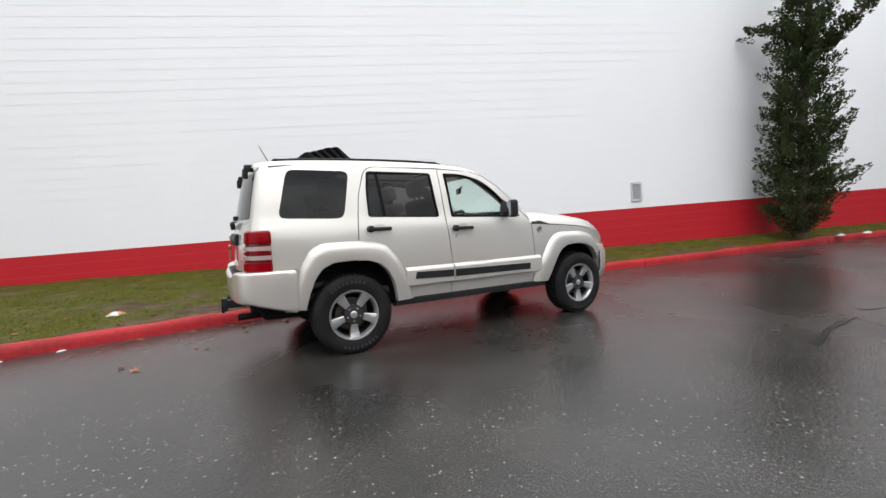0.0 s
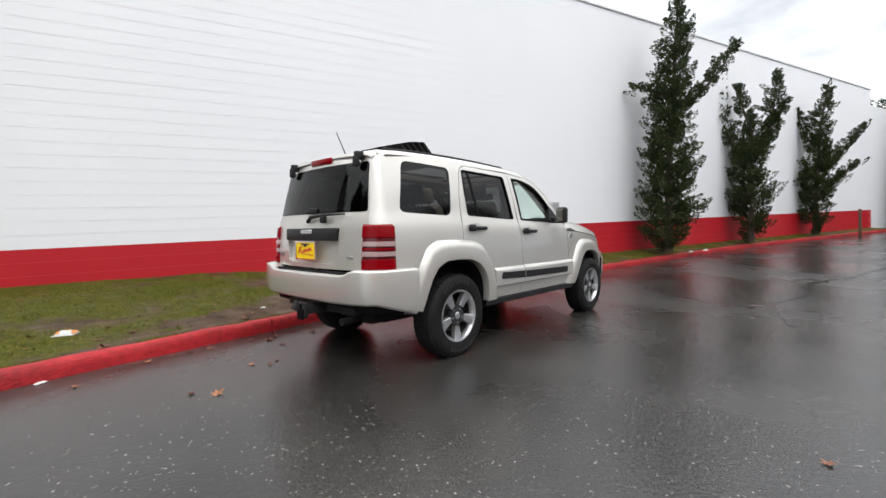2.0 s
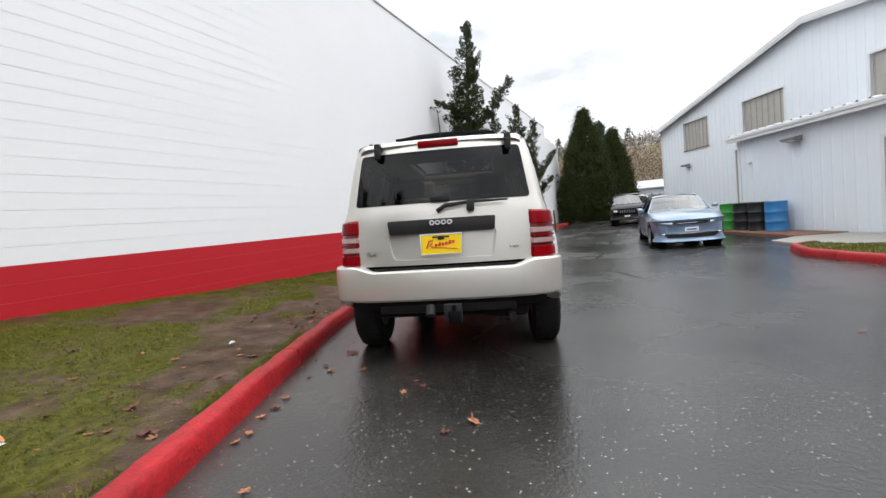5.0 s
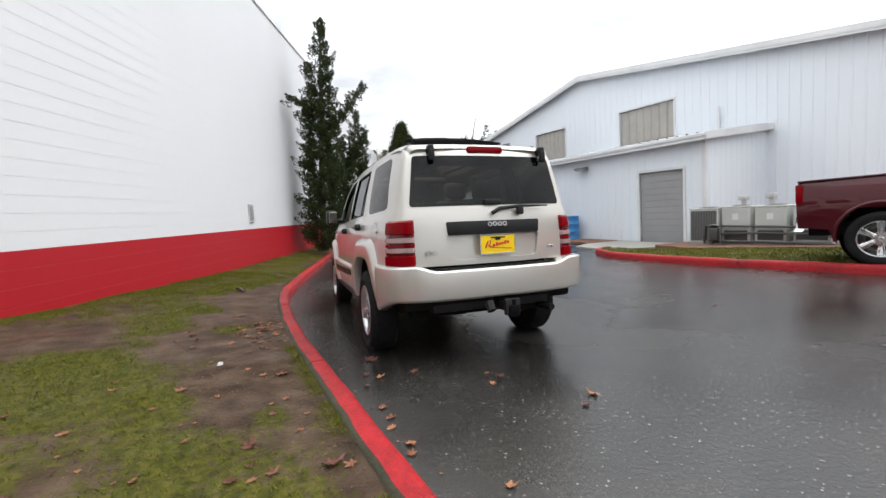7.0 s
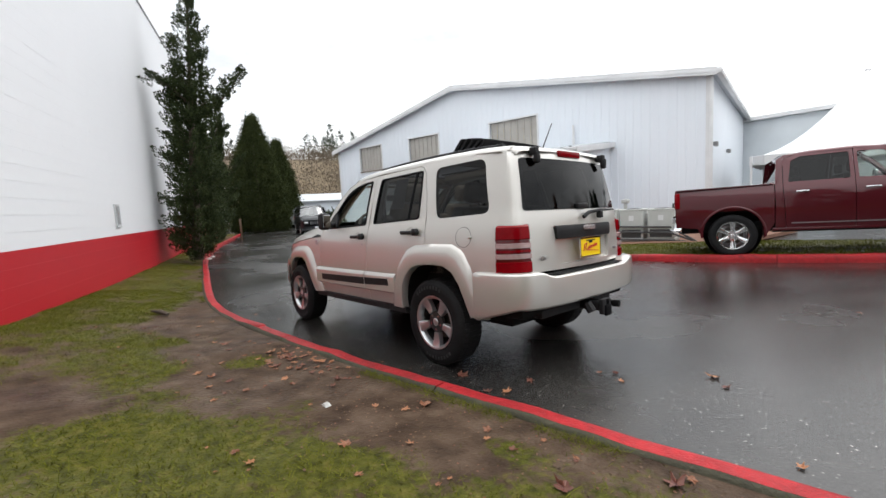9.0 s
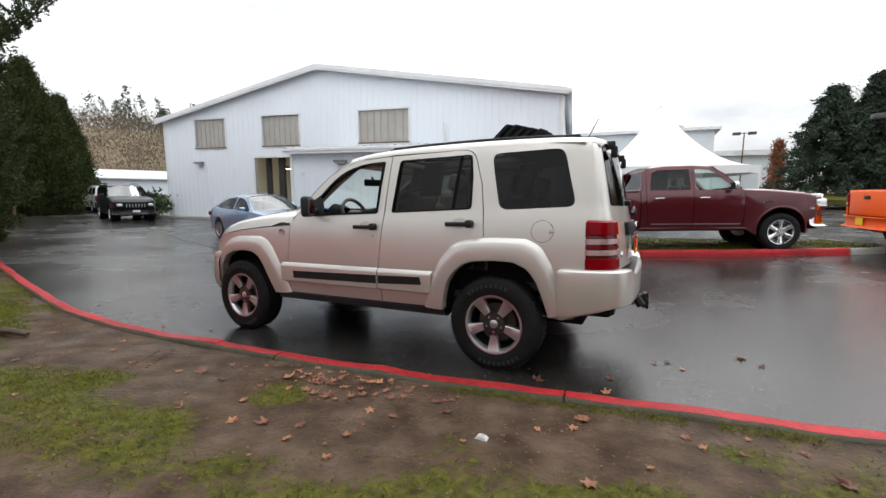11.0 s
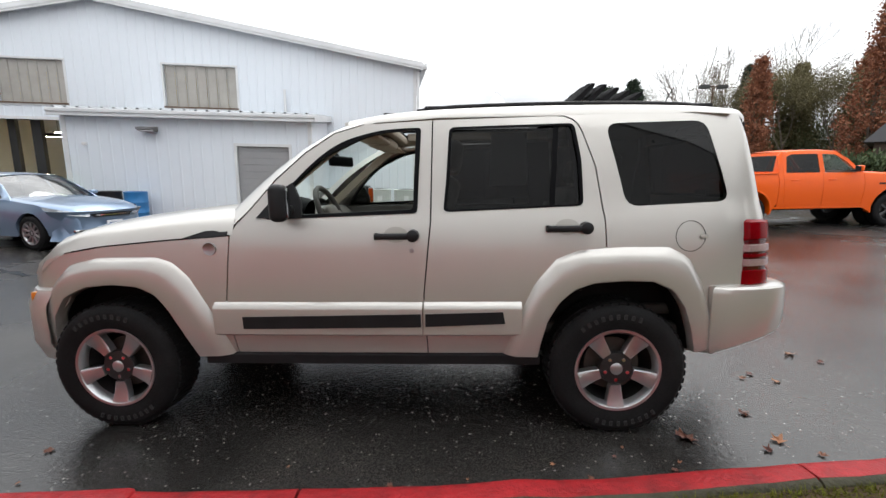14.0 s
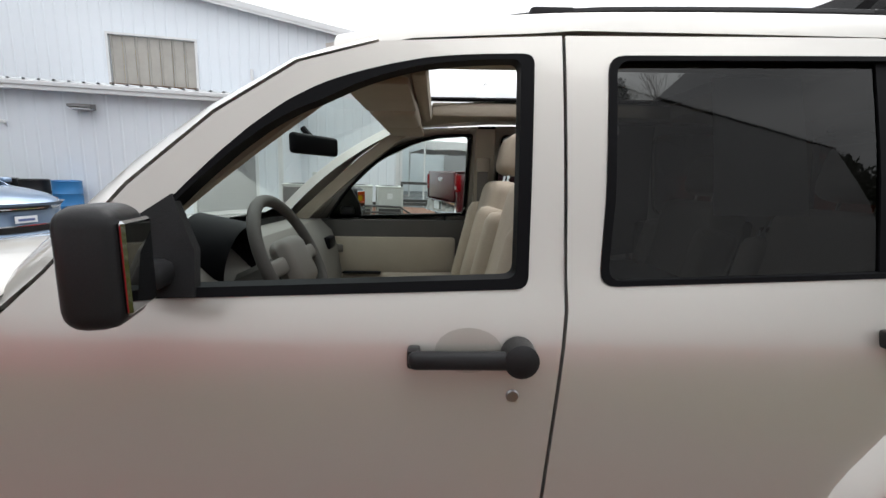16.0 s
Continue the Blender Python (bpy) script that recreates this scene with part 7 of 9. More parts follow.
def spire(x, y, z, h, r, seed, key, label, size=0.22, n=420, per=22, cat="tree", group=""):
    """A fir with layered, drooping branch tiers."""
    rnd = random.Random(seed)
    t = thing("fir_tree", label, cat, pose(x, y, z), group)
    part("trunk", bm_tube([(0, 0, -0.2), (0, 0, h * 0.97)], [0.03 * h * 0.6, 0.02], 7), M["bark"], t)
    tips = []
    tiers = int(h / 0.62)
    for k in range(tiers):
        f = 0.15 + 0.84 * k / tiers
        for b in range(7):
            a = 6.283 * (b + rnd.uniform(-0.25, 0.25)) / 7 + k * 1.7
            rr = r * (1 - f) ** 0.85 * rnd.uniform(0.55, 1.2)
            m = max(3, int(n / tiers / 7))
            for q in range(m):
                g = rr * ((q + rnd.random()) / m) ** 0.65
                w = 0.05 * rr + 0.07 * (rr - g)
                tips.append((Vector((math.cos(a) * g + rnd.gauss(0, w * 0.5), math.sin(a) * g + rnd.gauss(0, w * 0.5), h * f + 0.10 * rr - 0.30 * g + rnd.gauss(0, 0.06))), 0.30, Vector((math.cos(a), math.sin(a), -0.15))))
    cloud_part("crown", tips, per, size, 1.0, rnd, M[key], t, "", 0.2, 2.0)
    return t


def bare_tree(x, y, z, h, seed, label, leaf=None, width=0.32, per=5, size=0.14, depth=4):
    """A leafless or thinly leaved broadleaf: forked limbs down to fine twigs."""
    rnd = random.Random(seed)
    t = thing("broadleaf_tree", label, "tree", pose(x, y, z))
    tubes, tips = [], []

    def grow(p, d, ln_, r, k):
        mid = p + d * ln_ * 0.5 + Vector((rnd.gauss(0, 0.04), rnd.gauss(0, 0.04), 0)) * ln_
        e = p + d * ln_
        tubes.append(bm_tube([tuple(p), tuple(mid), tuple(e)], [r, r * 0.8, r * 0.6], 5 if k > 1 else 4, False))
        if k == 0:
            tips.append((e, 0.5, d))
            return
        for _ in range(3 if k > 1 else 4):
            nd = (d + Vector((rnd.gauss(0, width), rnd.gauss(0, width), rnd.gauss(0.1, 0.15)))).normalized()
            grow(p + d * ln_ * rnd.uniform(0.55, 1.0), nd, ln_ * rnd.uniform(0.55, 0.78), r * 0.55, k - 1)
        tips.append((e, 0.5, d))

    grow(Vector((0, 0, -0.2)), Vector((0, 0, 1)), h * 0.36, h * 0.0095, depth)
    part("branchwork", bm_join(*tubes), M["twig"], t, "grey-brown bare limbs", 60)
    if leaf:
        cloud_part("crown", tips, per, size, 2.2, rnd, M[leaf], t, "", 0.3, 1.5)
    return t


def column_tree(x, y, z, h, r, seed, label):
    """A narrow upright tree that keeps its dry brown leaves."""
    rnd = random.Random(seed)
    t = thing("columnar_tree", label, "tree", pose(x, y, z))
    tubes = [bm_tube([(0, 0, -0.2), (0, 0, h * 0.5), (0, 0, h * 0.97)], [0.13, 0.08, 0.015], 7)]
    tips = []
    for _ in range(int(150 + 130 * r)):
        f = 0.16 + 0.84 * rnd.random()
        a = rnd.uniform(0, 6.283)
        rr = r * smooth_knots(f, [(0.14, 0.45), (0.28, 0.95), (0.42, 1.0), (0.65, 0.66), (0.85, 0.30), (1.0, 0.05)]) * rnd.uniform(0.3, 1.05)
        q = Vector((math.cos(a) * rr, math.sin(a) * rr, h * f))
        tips.append((q, 0.36, Vector((math.cos(a) * 0.5, math.sin(a) * 0.5, 0.8))))
        if rnd.random() < 0.4:
            tubes.append(bm_tube([(0, 0, max(0.5, h * f - rr * 1.8)), tuple(q)], [0.02, 0.005], 4, False))
    part("trunk", bm_join(*tubes), M["bark"], t, "", 60)
    cloud_part("crown", tips, 24, 0.13, 1.3, rnd, M["brown_leaf"], t, "dry russet leaves", 0.3, 1.3)
    return t


def shrub(name, x, y, z, a, b, h, seed, key, label, n=60, size=0.1):
    rnd = random.Random(seed)
    t = thing(name, label, "shrub", pose(x, y, z))
    tips, tubes = [], []
    for _ in range(n):
        u, v = rnd.uniform(-1, 1), rnd.uniform(-1, 1)
        q = Vector((u * a, v * b, h * rnd.uniform(0.25, 1.0) * (1 - 0.3 * u * u)))
        tips.append((q, 0.35, Vector((u * 0.4, v * 0.4, 1)).normalized()))
        tubes.append(bm_tube([(q.x * 0.8, q.y * 0.8, -0.05), tuple(q)], [0.012, 0.004], 4, False))
    part("stems", bm_join(*tubes), M["bark"], t, "", 60)
    cloud_part("foliage", tips, 30, size, 1.2, rnd, M[key], t)


# beyond the road: trees, hedges and the wooded hill
spire(-12.6, -39.1, 0.6, 9.0, 4.6, 51, "pine_far", "dark fir behind the car park", 0.10, 1700, 26)
spire(-15.2, -39.8, 0.6, 9.8, 3.8, 52, "pine_far", "dark fir beside a broader fir", 0.10, 1500, 26)
column_tree(-16.6, -37.5, 0.0, 7.2, 1.05, 53, "narrow tree with dry russet leaves")
column_tree(-23.4, -34.7, 0.2, 10.6, 1.35, 54, "tall narrow tree with dry russet leaves")
column_tree(-29.0, -30.6, 0.2, 13.4, 2.0, 55, "tall narrow russet tree by the hedge")
column_tree(-12.0, -52.0, 0.0, 6.5, 0.7, 56, "far narrow russet tree")
bare_tree(-20.5, -40.5, 0.0, 14.0, 57, "tall bare grey tree with fine twigs", None, 0.34, depth=5)
bare_tree(-23.6, -39.5, 0.0, 14.5, 58, "tall bare grey tree beyond the car park", None, 0.34, depth=5)
bare_tree(-19.0, -46.0, 0.0, 12.0, 59, "bare tree with thin yellow-brown leaves", "willow_leaf", 0.36, 22, 0.045, 5)
bare_tree(-21.6, -42.5, 0.0, 9.5, 60, "broad tree with thin yellow-brown leaves", "willow_leaf", 0.40, 90, 0.055)
bare_tree(-25.6, -40.0, 0.0, 12.5, 66, "full olive-brown willow beyond the car park", "willow_leaf", 0.42, 150, 0.060)
bare_tree(-28.2, -38.0, 0.0, 13.6, 61, "broad tree with olive-brown leaves", "willow_leaf", 0.44, 160, 0.060)
bare_tree(-31.5, -36.5, 0.0, 12.6, 67, "full olive-green willow by the hedge", "willow_leaf", 0.44, 160, 0.060)
bare_tree(-31.0, -27.0, 0.2, 10.0, 62, "spreading tree with dark reddish leaves", "brown_leaf", 0.42, 70, 0.06)
bare_tree(-36.0, -29.0, 0.2, 14.0, 63, "tall bare tree behind the shops", None, 0.34, depth=5)
bare_tree(-30.0, -41.0, 0.0, 16.5, 68, "very tall bare grey tree behind the willows", None, 0.34, depth=5)
bare_tree(-26.5, -44.0, 0.0, 15.5, 69, "tall bare grey tree behind the willows", None, 0.34, depth=5)
spire(-36.5, -33.0, 0.2, 15.0, 3.2, 64, "pine_far", "tall dark fir behind the shops", 0.11, 640, 32)
spire(-28.5, -44.5, 0.0, 13.0, 2.8, 65, "pine_far", "dark fir among bare trees", 0.11, 560, 30)
for x, y, h, r, seed in ((-24.2, -42.5, 8.0, 3.4, 161), (-27.4, -41.5, 10.5, 3.2, 162), (-30.4, -39.8, 12.0, 3.4, 163), (-33.6, -36.6, 12.5, 3.4, 164), (-20.6, -44.5, 6.4, 3.2, 165)):
    spire(x, y, 0.0, h, r, seed, "willow_leaf", "olive-brown cone-shaped tree behind the car park", 0.12, 900, 24)
for k in range(7):
    shrub("hedge_shrub", -22.3 - 1.9 * k, -24.0 + 0.06 * k, 1.40, 1.15, 0.7, 1.25, 70 + k, "hedge_leaf", "clipped green hedge shrub along the car park", 46, 0.11)
shrub("wall_shrub", 24.0, -10.2, 0.1, 0.9, 0.5, 0.9, 80, "hedge_leaf", "low green shrub at the workshop's corner", 40, 0.09)


def build_thicket():
    """The uneven mass of brush and small trees that closes the view beyond the car park."""
    rnd = random.Random(120)
    tips, dark = [], []
    for _ in range(2600):
        f = rnd.random()
        x, y = -18.5 - 23.5 * f + rnd.gauss(0, 0.8), -49.0 + 15.0 * f + rnd.gauss(0, 1.6)
        top = 4.0 + 3.2 * f + 2.2 * noise.noise(Vector((f * 9, 0, 3))) + 1.2 * noise.noise(Vector((f * 31, 0, 7)))
        q = Vector((x, y, 0.4 + top * rnd.random() ** 1.1))
        (dark if noise.noise(Vector((f * 14, 2, q.z * 0.2))) > 0.1 else tips).append((q, 0.9, Vector((rnd.gauss(0, 0.3), rnd.gauss(0, 0.3), 1)).normalized()))
    for key, tp, label in (("willow_leaf", tips, "olive-brown brush beyond the car park"), ("hedge_leaf", dark, "dark green brush beyond the car park")):
        vs, fs = leaf_cloud(tp, 90, 0.058, 1.7, rnd, 0.0, 2.6)
        me = bpy.data.meshes.new("far_thicket")
        me.from_pydata(vs, [], fs)
        tagged(link_mesh("far_thicket", me, M[key]), label, "brush", kind="stuff")


build_thicket()


def build_hill():
    """A wooded hillside far behind, one sheet with many crowns on it."""
    rnd = random.Random(90)

    def hz(x, y):
        d = math.hypot(x - 20, y)
        a = math.degrees(math.atan2(y, x - 20))
        lift = smooth_knots(d, [(58, 0.0), (80, 7.5), (110, 17.0), (140, 20.5), (208, 22)])
        side = smooth_knots(a, [(-150, 0.15), (-110, 0.12), (-75, 0.35), (-45, 0.9), (-25, 1.0), (0, 1.0), (15, 0.8), (60, 0.4)])
        return lift * side - 0.5 + 0.6 * noise.noise(Vector((x * 0.03, y * 0.03, 0)))
    vs, fs = [], []
    na, nd_ = 90, 12
    for j in range(nd_ + 1):
        d = 58 + 150 * (j / nd_) ** 1.4
        for i in range(na + 1):
            a = radians(-150 + 215 * i / na)
            x, y = 20 + d * math.cos(a), d * math.sin(a)
            vs.append((x, y, hz(x, y)))
    for j in range(nd_):
        for i in range(na):
            k = j * (na + 1) + i
            fs.append((k, k + 1, k + na + 2, k + na + 1))
    me = bpy.data.meshes.new("hillside")
    me.from_pydata(vs, [], fs)
    tagged(link_mesh("hillside", me, M["hill_soil"], None, "", 179), "brown wooded hillside far behind", "hill", kind="structure")
    tips, dark = [], []
    for _ in range(2600):
        a = radians(rnd.uniform(-95, 25))
        d = 62 + 110 * rnd.random() ** 0.9
        x, y = 20 + d * math.cos(a), d * math.sin(a)
        z = hz(x, y)
        h = rnd.uniform(1.5, 4.2)
        for _ in range(5):
            tips.append((Vector((x + rnd.gauss(0, 1.0), y + rnd.gauss(0, 1.0), z + h * rnd.uniform(0.2, 1))), 1.0, Vector((0, 0, 1))))
    vs, fs = leaf_cloud(tips, 16, 0.14, 1.9, rnd, 0.0, 3.2)
    me = bpy.data.meshes.new("far_wood")
    me.from_pydata(vs, [], fs)
    tagged(link_mesh("far_wood", me, M["wood_far"]), "brown leafless wood on the far hillside", "wood", kind="stuff")
    for _ in range(64):
        a = radians(rnd.uniform(-60, 15))
        d = rnd.uniform(112, 160)
        x, y = 20 + d * math.cos(a), d * math.sin(a)
        z, h = hz(x, y), rnd.uniform(5.0, 11.0)
        for k in range(16):
            f = k / 16
            for _ in range(3):
                b = rnd.uniform(0, 6.283)
                q = (1 - f) * h * 0.22
                dark.append((Vector((x + math.cos(b) * q, y + math.sin(b) * q, z + h * (0.12 + 0.88 * f))), 0.7, Vector((math.cos(b), math.sin(b), -0.2))))
    vs, fs = leaf_cloud(dark, 8, 0.28, 1.1, rnd, 0.2, 2.0)
    me = bpy.data.meshes.new("far_firs")
    me.from_pydata(vs, [], fs)
    tagged(link_mesh("far_firs", me, M["pine_far"]), "dark firs scattered over the far hillside", "firs", kind="stuff")


mat("hill_soil", (0.10, 0.072, 0.042), 0.95, 0, 0, 0.5, 0.08, 0.3, 0.6, tint=(0.20, 0.15, 0.085))
build_hill()

# ---- the other parked vehicles ----
def body_side(name, parent, outline, holes, yf, material, label="", depth=0.03, step=0.12, off=0.0, sides=(1, -1)):
    obs = []
    for s in sides:
        bm = bm_panel(outline, holes, lambda u, v: (u, yf(u, v) + off, v), depth, (0, -1, 0), step)
        if s < 0:
            flip_y(bm)
        obs.append(part(name, bm, material, parent, label, 45))
    return obs


def arch_line(cx, cz, r, a0=200, a1=-20, n=12):
    return [(cx + r * math.cos(radians(a0 + (a1 - a0) * i / n)), cz + r * math.sin(radians(a0 + (a1 - a0) * i / n))) for i in range(n + 1)]


def cross_rows(xs, top, edge, yf, n=12, crown=0.03, shoulder=0.16):
    """Rows across a bonnet or roof: gently crowned, rounded down to the edge height."""
    rows = []
    for x in xs:
        zt, ze, w = top(x), edge(x), yf(x, edge(x))
        row = []
        for k in range(2 * n + 1):
            u = -1 + k / n
            a = abs(u)
            if a <= 0.72:
                y, z = a / 0.72 * (w - shoulder), zt - crown * (a / 0.72) ** 2
            else:
                t = (a - 0.72) / 0.28 * math.pi / 2
                y, z = w - shoulder + shoulder * math.sin(t), ze + (zt - crown - ze) * math.cos(t)
            row.append((x, math.copysign(y, u) if k != n else 0.0, z))
        rows.append(row)
    return rows


def bar_bumper(path, section, mirror=True):
    p = path + [(x, -y) for x, y in path[-2::-1]] if mirror else path
    rows = []
    for i, (x, y) in enumerate(p):
        a, b = Vector(p[max(0, i - 1)]), Vector(p[min(len(p) - 1, i + 1)])
        d = (b - a).normalized()
        nrm = Vector((d.y, -d.x))
        rows.append([(x + nrm.x * o, y + nrm.y * o, z) for o, z in section])
    return bm_loft(rows)


def pickup(m, label, paint, chrome, wheel_mat, dark_mat, style, group="pickup trucks", tail=0.66):
    """A crew-cab pickup; origin under the rear axle, nose along +x."""
    t = thing("pickup_truck", label, "pickup truck", m, group)
    P, B = M[paint], M["black_plastic"]
    R, WB = 0.405, 3.57

    def yf(x, z):
        w = smooth_knots(x, [(-1.2, 0.95), (0.5, 0.985), (2.8, 0.985), (4.0, 0.95), (4.55, 0.82)])
        return w * smooth_knots(z, [(0.45, 0.97), (0.8, 1.0), (1.1, 0.995), (1.30, 0.955), (1.36, 0.93), (1.86, 0.76), (1.94, 0.66)])

    part("chassis", bm_box((-1.05, -0.72, 0.45), (4.4, 0.72, 0.66), 0.03), M["underbody"], t)
    bed = [(-1.18, 0.60), (-1.20, 1.00), (-1.17, 1.34), (0.655, 1.36), (0.655, 0.62)] + [(0.60, 0.52)] + arch_line(0, 0.44, 0.50, -12, 192)[:: 1] + [(-0.60, 0.56)]
    body_side("bed_side", t, bed, [], yf, P, depth=0.06)
    fd_w = rounded([(1.83, 1.36), (2.66, 1.345), (2.42, 1.62), (2.16, 1.80), (1.83, 1.825)], 0.03)
    rd_w = rounded([(0.86, 1.365), (1.72, 1.36), (1.72, 1.825), (1.05, 1.82), (0.92, 1.76)], 0.03)
    f_door = [(1.785, 0.52), (2.78, 0.52), (2.82, 1.0), (2.80, 1.33), (2.46, 1.70), (2.20, 1.865), (1.785, 1.885)]
    r_door = [(0.83, 0.53), (1.775, 0.52), (1.775, 1.885), (1.0, 1.875), (0.80, 1.80), (0.79, 1.30)]
    rear = [(0.67, 0.53), (0.82, 0.53), (0.78, 1.30), (0.79, 1.80), (0.98, 1.88), (0.84, 1.88), (0.70, 1.80), (0.67, 1.36)]
    fend = [(2.79, 0.52), (2.83, 1.0), (2.81, 1.33), (3.4, 1.285), (4.1, 1.20), (4.42, 1.12), (4.46, 0.92), (4.30, 0.72), (WB + 0.52, 0.58)] + arch_line(WB, 0.44, 0.50, 10, 192)
    fds = body_side("front_door", t, f_door, [fd_w], yf, P)
    rds = body_side("rear_door", t, r_door, [rd_w], yf, P)
    body_side("cab_corner", t, rear, [], yf, P)
    fes = body_side("front_fender", t, fend, [], yf, P, depth=0.06)
    for k, s in enumerate((1, -1)):
        body_side("window_pane", fds[k], fd_w, [], yf, M["clear_glass"], depth=0, off=-0.012, sides=(s,))
        body_side("window_pane", rds[k], rd_w, [], yf, M["tint_glass"], depth=0, off=-0.012, sides=(s,))
        for door, x in ((fds[k], 1.90), (rds[k], 0.96)):
            part("door_handle", bm_box((x, s * yf(x, 1.17) - 0.02, 1.165), (x + 0.20, s * yf(x, 1.17) + 0.045 * (1 if s > 0 else 0) + (0.02 if s < 0 else 0) - (0.045 if s < 0 else 0) * 0, 1.20), 0.012), M["chrome"] if chrome else P, door, "", 40)
        for cx in (0, WB):
            # arch lips and dark housings
            rows = []
            for i in range(25):
                a = radians(-8 + 196 * i / 24)
                row = []
                for r, o in ((0.540, 0.001), (0.530, 0.007), (0.512, 0.010), (0.498, 0.006), (0.49, -0.25)):
                    x, z = cx + r * math.cos(a), 0.44 + r * math.sin(a)
                    row.append((x, s * (yf(x, max(0.5, z)) + o), z))
                rows.append(row)
            part("wheel_arch", bm_loft(rows), P, t, "", 45)
            part("arch_housing", bm_lathe([(0.495, 0.0), (0.495, 0.30), (0.0, 0.30)], 28), M["underbody"], t).matrix_local = Matrix.Translation((cx, s * 0.62 - 0.15, 0.44)) if s > 0 else Matrix.Translation((cx, -0.62 - 0.15, 0.44))
        part("sill", bm_box((0.62, s * 0.93 - 0.03, 0.47), (2.9, s * 0.93 + 0.03, 0.53), 0.015), P, t)
        body_side("sill_strip", t, [(0.90, 0.600), (2.74, 0.585), (2.74, 0.605), (0.90, 0.620)], [], yf, M["chrome_dull"] if chrome else P, depth=0.01, off=0.008, sides=(s,))
        part("sill_cover", bm_box((0.62, s * 0.80 - 0.05, 0.44), (2.95, s * 0.86 + 0.02, 0.56), 0.02), M["underbody"], t)
        # mirrors
        mr = new("wing_mirror")
        mr.parent = t
        hb = bm_box((2.52, 0.97, 1.36), (2.62, 1.14, 1.52), 0.04, 3)
        ar = bm_box((2.50, 0.88, 1.37), (2.60, 1.0, 1.42), 0.015)
        for b in (hb, ar):
            if s < 0:
                flip_y(b)
        part("mirror_housing", hb, M["chrome"] if chrome else P, mr)
        part("mirror_arm", ar, B, mr)
        part("mirror_glass", bm_box((2.512, s * 1.055 - 0.075, 1.375), (2.522, s * 1.055 + 0.075, 1.505), 0.003, 1), B, mr, "", None)
        # lamps
        part("tail_lamp", bm_box((-1.215, s * 0.90 - 0.055, 0.98), (-1.06, s * 0.90 + 0.068, 1.30), 0.025), M["lamp_red"], t, "red tail lamp")
        part("tail_lamp_lens", bm_box((-1.22, s * 0.90 - 0.045, 1.02), (-1.19, s * 0.90 + 0.05, 1.09), 0.01), M["lamp_pink"], t)
        part("headlamp", bm_box((4.22, s * 0.72 - 0.16, 0.94), (4.50, s * 0.78 + 0.10, 1.12), 0.05, 3), M["lamp_clear"], t, "clear headlamp")
        bars = bm_join(*[bm_box((3.20 + 0.055 * q, s * yf(3.2, 1.05) - 0.004, 1.045), (3.243 + 0.055 * q, s * yf(3.2, 1.05) + 0.006, 1.085)) for q in range(3)])
        part("badge_bars", bars, M["chrome"] if chrome else B, fes[k], "small badge", None)
    part("tailgate", bm_box((-1.205, -0.80, 0.80), (-1.14, 0.80, 1.35), 0.02), P, t)
    part("gate_handle", bm_box((-1.22, -0.13, 1.16), (-1.20, 0.13, 1.24), 0.01), B if not chrome else M["chrome"], t)
    part("bed_floor", bm_box((-1.12, -0.80, 0.85), (0.62, 0.80, 0.90)), M["underbody"], t, "", None)
    part("bed_front", bm_box((0.60, -0.85, 0.62), (0.66, 0.85, 1.36)), P, t, "", None)
    for s in (1, -1):
        part("bed_rail", bm_box((-1.17, s * 0.90 - 0.05, 1.335), (0.64, s * 0.90 + 0.02, 1.362), 0.010), P, t)
        part("bed_inner", bm_box((-1.12, s * 0.80 - 0.02, 0.88), (0.62, s * 0.80 + 0.02, 1.34)), P, t, "", None)
    # bonnet, roof, screens
    part("bonnet", bm_loft(cross_rows([2.80 + 1.66 * i / 12 for i in range(13)], lambda x: smooth_knots(x, [(2.8, 1.40), (3.4, 1.37), (4.1, 1.29), (4.40, 1.19), (4.46, 1.10)]), lambda x: smooth_knots(x, [(2.8, 1.325), (3.4, 1.28), (4.1, 1.195), (4.46, 1.06)]), yf)), P, t, "", 60)
    part("roof", bm_loft(cross_rows([0.82 + 1.5 * i / 12 for i in range(13)], lambda x: smooth_knots(x, [(0.82, 1.90), (1.2, 1.945), (1.8, 1.95), (2.32, 1.90)]), lambda x: 1.872, yf, 12, 0.02, 0.10)), P, t, "", 60)
    sc = [[((2.86 - 0.58 * f) - 0.14 * (u * u), u * (0.80 - 0.14 * f), 1.36 + 0.53 * f) for u in [-1 + k / 6 for k in range(13)]] for f in (0, 0.5, 1)]
    part("windscreen", bm_loft(sc), M["clear_glass"], t, "", 60)
    for s in (1, -1):
        rows = [[(2.82 - 0.60 * f, s * (0.925 - 0.165 * f), 1.34 + 0.535 * f), (2.80 - 0.60 * f, s * (0.86 - 0.16 * f), 1.37 + 0.53 * f), (2.72 - 0.58 * f, s * (0.80 - 0.14 * f), 1.36 + 0.53 * f)] for f in (0, 0.25, 0.5, 0.75, 1)]
        part("screen_pillar", bm_loft(rows), P, t, "", 60)
    part("rear_screen", bm_loft([[(0.70 + 0.12 * f, y, 1.37 + 0.47 * f) for y in (-0.72, 0, 0.72)] for f in (0, 1)]), M["tint_glass"], t, "", None)
    part("cab_back", bm_panel([(-0.92, 0.62), (0.92, 0.62), (0.92, 1.36), (0.76, 1.88), (-0.76, 1.88), (-0.92, 1.36)], [rounded([(-0.70, 1.40), (0.70, 1.40), (0.62, 1.80), (-0.62, 1.80)], 0.05)], lambda u, v: (0.68 + 0.14 * max(0, (v - 1.36) / 0.52), u, v), 0.03, (1, 0, 0), 0.2), P, t, "", 45)
